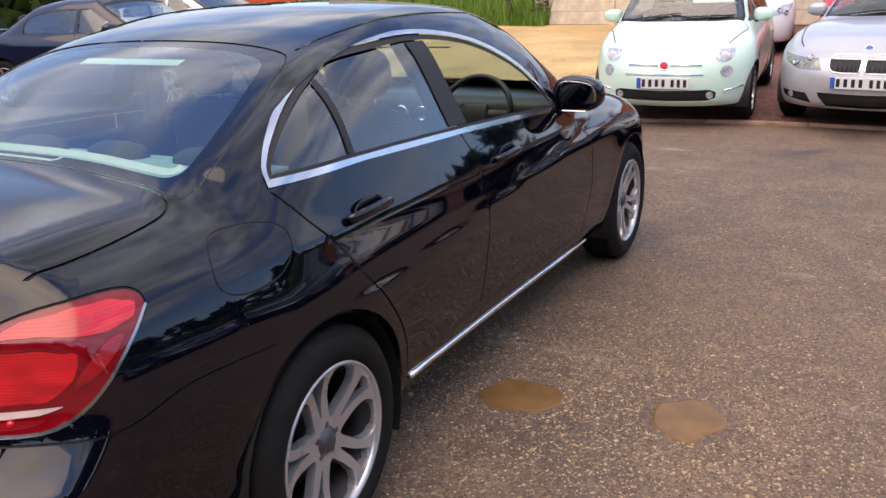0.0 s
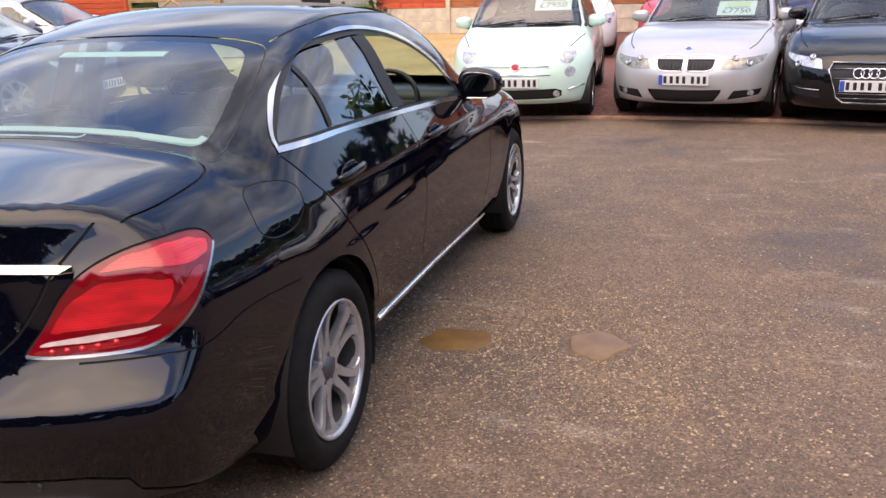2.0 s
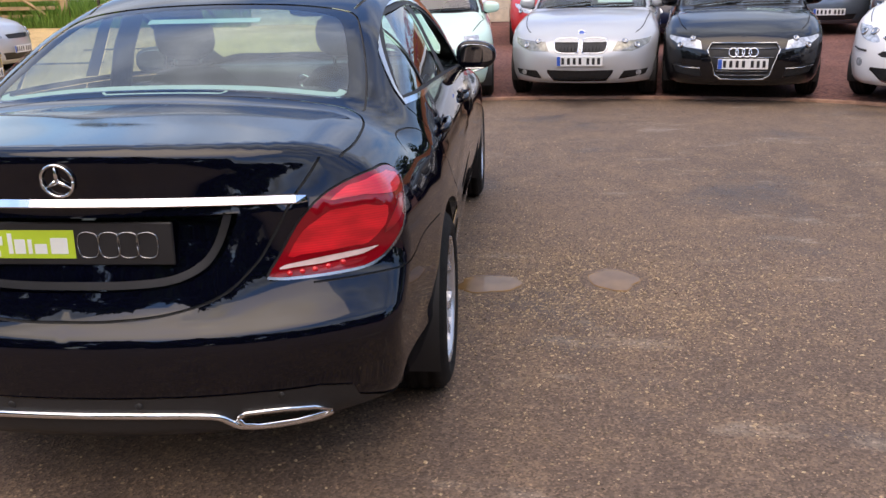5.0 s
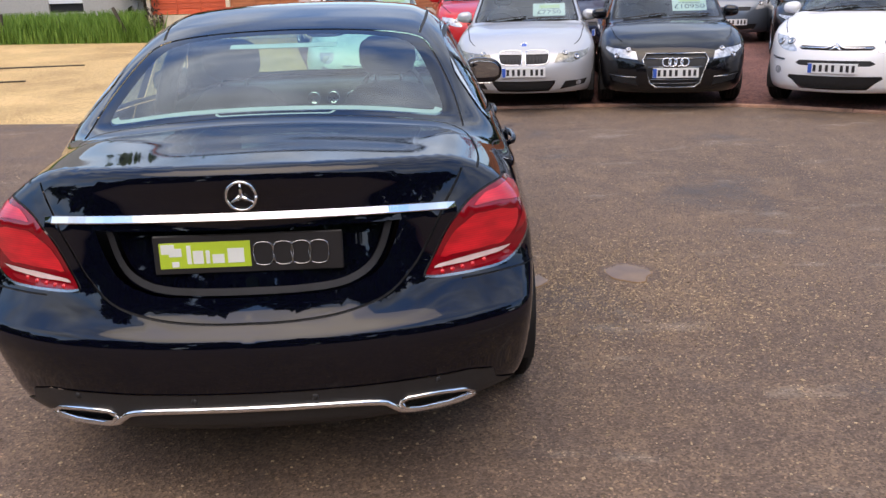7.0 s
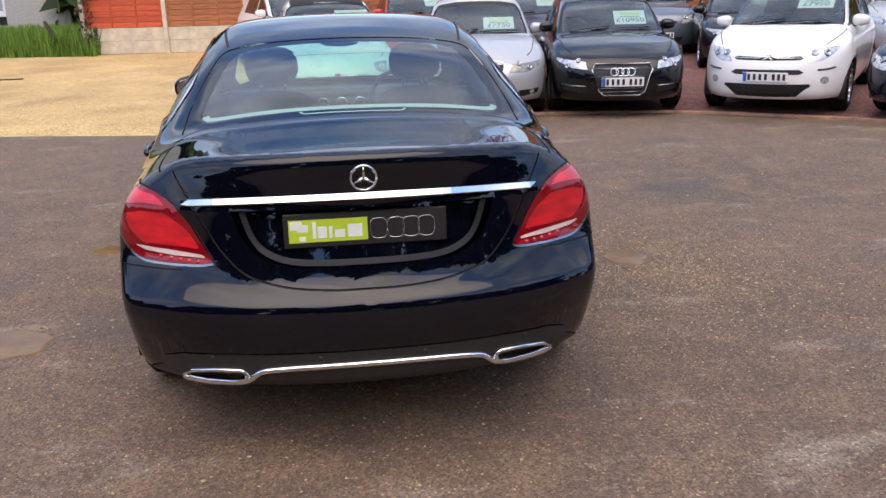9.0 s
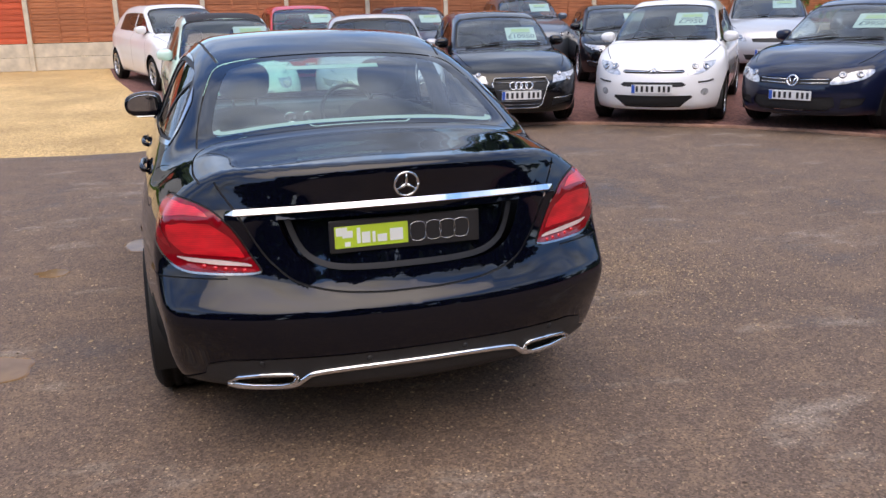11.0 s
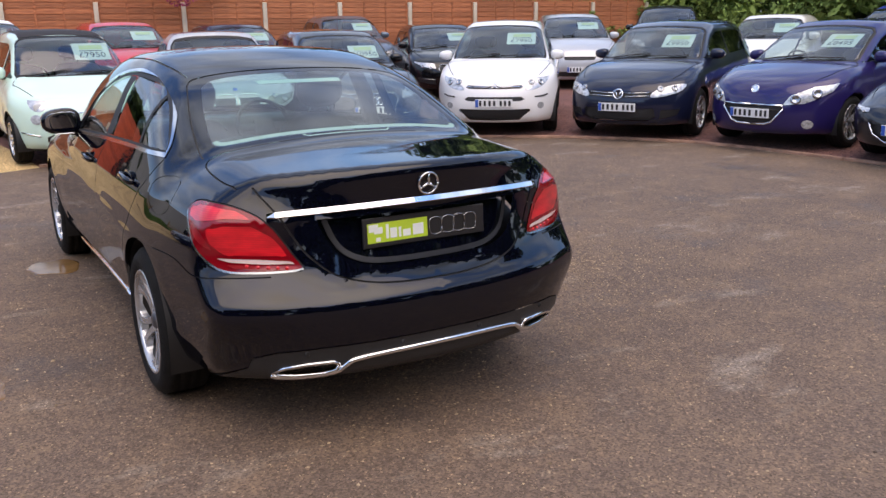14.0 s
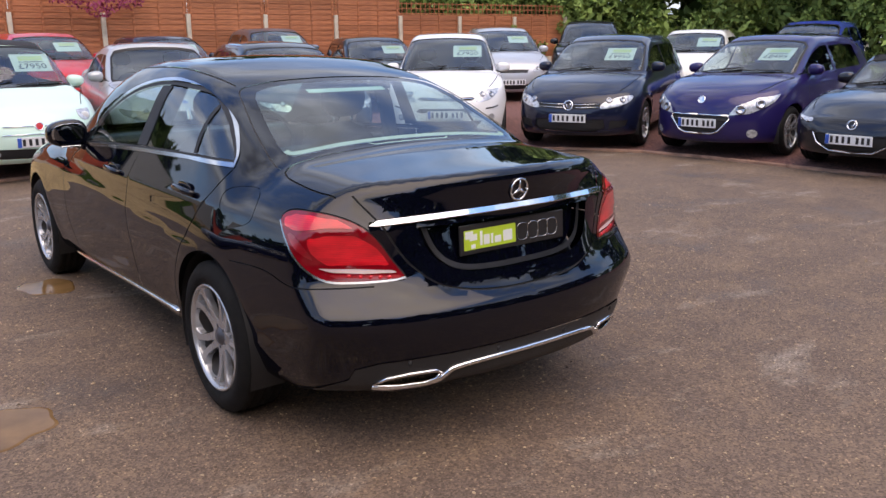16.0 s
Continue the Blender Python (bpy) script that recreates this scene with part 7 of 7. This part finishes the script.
# ---------------------------------------------------------------- left-hand edge: grass, gate, house wall
def grass():
    g = np.random.default_rng(21)
    n = 26000
    x = g.uniform(-15.5, -5.35, n)
    y = g.uniform(0, 1, n) ** 1.2 * 3.2
    y = y + np.interp(x, [-15.5, -9, -5.4], [20.6, 19.6, 18.85])
    z = ground_z(x, y)
    h = g.uniform(0.25, 0.75, n) * np.clip((y - np.interp(x, [-15.5, -9, -5.4], [20.6, 19.6, 18.85])) * 2 + 0.45, 0.4, 1)
    a = g.uniform(0, 6.28, n)
    lean = g.uniform(0.0, 0.35, n) * h
    w = g.uniform(0.008, 0.018, n)
    dx, dy = np.cos(a), np.sin(a)
    p0 = np.stack([x - dy * w, y + dx * w, z], 1)
    p1 = np.stack([x + dy * w, y - dx * w, z], 1)
    p2 = np.stack([x + dx * lean * 0.4 + dy * w * 0.7, y + dy * lean * 0.4 - dx * w * 0.7, z + h * 0.6], 1)
    p3 = np.stack([x + dx * lean, y + dy * lean, z + h], 1)
    P = np.stack([p0, p1, p2, p3], 1).reshape(-1, 3)
    i = np.arange(n) * 4
    F = np.stack([np.stack([i, i + 1, i + 2], 1), np.stack([i, i + 2, i + 3], 1)], 1).reshape(-1, 3)
    me = bpy.data.meshes.new("grass")
    me.from_pydata(P.tolist(), [], F.tolist())
    tagged(link("grass", me, M_BLADE), "tall uncut green grass at the edge of the gravel", "grass", kind="stuff")


grass()


def gate():
    t = thing("timber_gate", "bare timber field gate with diagonal braces beside tall grass", "gate", at=pose(-13.35, 20.2, 0.45))
    for z in (0.10, 0.30, 0.50, 0.72, 0.95):
        part("rail", box_bm(0, 2.75, -0.02, 0.02, z - 0.045, z + 0.045, 0.006, 1), M_TIMBER, t)
    for x in (0.04, 2.71):
        part("stile", box_bm(x - 0.045, x + 0.045, -0.03, 0.03, 0.0, 1.05, 0.006, 1), M_TIMBER, t)
    for x0, x1 in ((0.1, 1.35), (2.65, 1.4)):
        part("brace", tube_bm([(x0, -0.03, 0.1), (x1, -0.03, 0.95)], 0.04, 4), M_TIMBER, t)
    p = thing("gate_post", "square timber gate post standing in grass", "post", at=pose(-10.5, 20.2, 0.4))
    part("post", box_bm(-0.09, 0.09, -0.09, 0.09, -0.1, 1.35, 0.012, 1), M_TIMBER, p)


gate()
red = thing("fence_wall_2", "red stained timber fence panel beside the gate", "fence", kind="structure", at=pose(-14.1, 18.4, 0.45))
for k in range(15):
    share_part("slat", shared(("slat", "red"), lambda: slat_bm(1.915)), M_FENCE_RED, red, pose(0, 0, 0.05 + 0.128 * k))
part("post", box_bm(1.90, 2.0, -0.05, 0.05, -0.1, 2.05, 0.008, 1), M_FENCE_RED, red)


def house():
    h = thing("house", "pale pebbledashed house wall with a white framed window", "house", at=pose(-11.2, 24.4, 0.4))
    wx0, wx1, wz0, wz1 = 1.15, 2.15, 0.95, 2.2
    for x0, x1, z0, z1 in ((-4, wx0, 0, 5), (wx1, 3.9, 0, 5), (wx0, wx1, 0, wz0 - 0.25), (wx0, wx1, wz1, 5)):
        part("wall", box_bm(x0, x1, 0, 0.25, z0, z1), M_RENDER, h)
    w = new("window")
    w.empty_display_size = 0.1
    w.parent = h
    for x0, x1, z0, z1 in ((wx0, wx1, wz0, wz0 + 0.16), (wx0, wx1, wz1 - 0.07, wz1), (wx0, wx0 + 0.07, wz0 + 0.16, wz1 - 0.07), (wx1 - 0.07, wx1, wz0 + 0.16, wz1 - 0.07)):
        part("frame", box_bm(x0, x1, 0.02, 0.09, z0, z1, 0.008, 1), M_UPVC, w)
    part("pane", box_bm(wx0 + 0.07, wx1 - 0.07, 0.05, 0.056, wz0 + 0.16, wz1 - 0.07), M_MIRRORGLASS, w)
    part("apron", box_bm(wx0, wx1, 0.10, 0.16, wz0 - 0.25, wz0), M_TRIM, h, "dark panel under the window")


M_MIRRORGLASS = plain("house_pane", (0.35, 0.42, 0.45), 0.06, 0.0, coat=1.0)
house()
for x, y, hgt, lean in ((-9.55, 20.0, 0.75, 4), (-8.15, 20.0, 0.6, 0), (-6.2, 19.3, 0.9, -22)):
    st_ = thing("stake", "weathered wooden stake standing in tall grass", "stake", "stakes", at=pose(x, y, 0.42, 0, lean, 0))
    part("stick", box_bm(-0.035, 0.035, -0.035, 0.035, -0.05, hgt, 0.008, 1), M_BARK, st_)
for x, y, L_, rz in ((-7.3, 14.6, 1.6, 3), (-7.6, 12.55, 1.65, 2)):
    z = float(ground_z(x + L_ / 2, y)[0])
    bt = thing("timber_batten", "thin grey timber batten lying on gravel", "batten", "battens", at=pose(x, y, z + 0.012, 0, -0.2, rz))
    part("batten", box_bm(0, L_, -0.025, 0.025, -0.012, 0.012, 0.003, 1), M_BARK, bt)


# ---------------------------------------------------------------- crimson tree over the fence, ivy
def crimson_tree():
    t = thing("crimson_tree", "crimson-leaved ornamental tree leaning over the timber fence", "tree", at=pose(4.2, 19.6, 0.45))
    limbs = [[(0, 0, 0), (0.05, -0.1, 1.2), (0.0, -0.3, 2.2), (-0.2, -0.8, 3.0)], [(0.0, -0.2, 1.8), (-0.5, -1.0, 2.5), (-0.7, -1.6, 2.35)], [(0.0, -0.3, 2.2), (0.6, -0.6, 3.0), (1.1, -0.8, 3.6)], [(0.0, -0.3, 2.3), (-0.7, -0.2, 3.2)]]
    part("trunk", tube_bm(limbs[0], [0.10, 0.08, 0.06, 0.03], 10), M_BARK, t)
    for l in limbs[1:]:
        part("limb", tube_bm(l, [0.05, 0.03, 0.012][:len(l)], 8), M_BARK, t)
    g = np.random.default_rng(5)
    cs = [(-0.55, -1.75, 1.80), (-0.25, -1.7, 1.95), (-0.95, -1.7, 1.98), (0.2, -1.65, 2.0), (-1.35, -1.6, 2.1)] + [tuple(g.uniform((-1.4, -1.4, 2.6), (1.6, 0.6, 4.6))) for _ in range(34)]
    rs = [(0.28, 0.22, 0.2)] * 5 + [(0.4, 0.4, 0.3)] * 34
    link("crown", leaves_mesh("crown", cs, rs, 110, 0.05, g), M_LEAF_RED, t)


crimson_tree()
g5 = np.random.default_rng(6)
ivy = link("ivy", leaves_mesh("ivy", [(15.2, 17.1, 1.75), (15.35, 17.1, 1.6), (15.9, 17.05, 1.35), (16.3, 17.0, 1.3), (17.0, 16.9, 1.9), (16.9, 16.9, 1.3)], [(0.22, 0.08, 0.2)] * 6, 120, 0.05, g5), M_LEAF)
tagged(ivy, "sprigs of green ivy on the timber fence", "ivy", kind="stuff")
vine = link("dry_vine", leaves_mesh("dry_vine", [(-5.55, 19.2, 0.9), (-5.6, 19.2, 1.4), (-5.5, 19.2, 1.9), (-5.6, 19.2, 2.3)], [(0.22, 0.12, 0.35)] * 4, 90, 0.06, g5), M_BARK)
tagged(vine, "dry brown vine on the end post of the fence", "vine", kind="stuff")
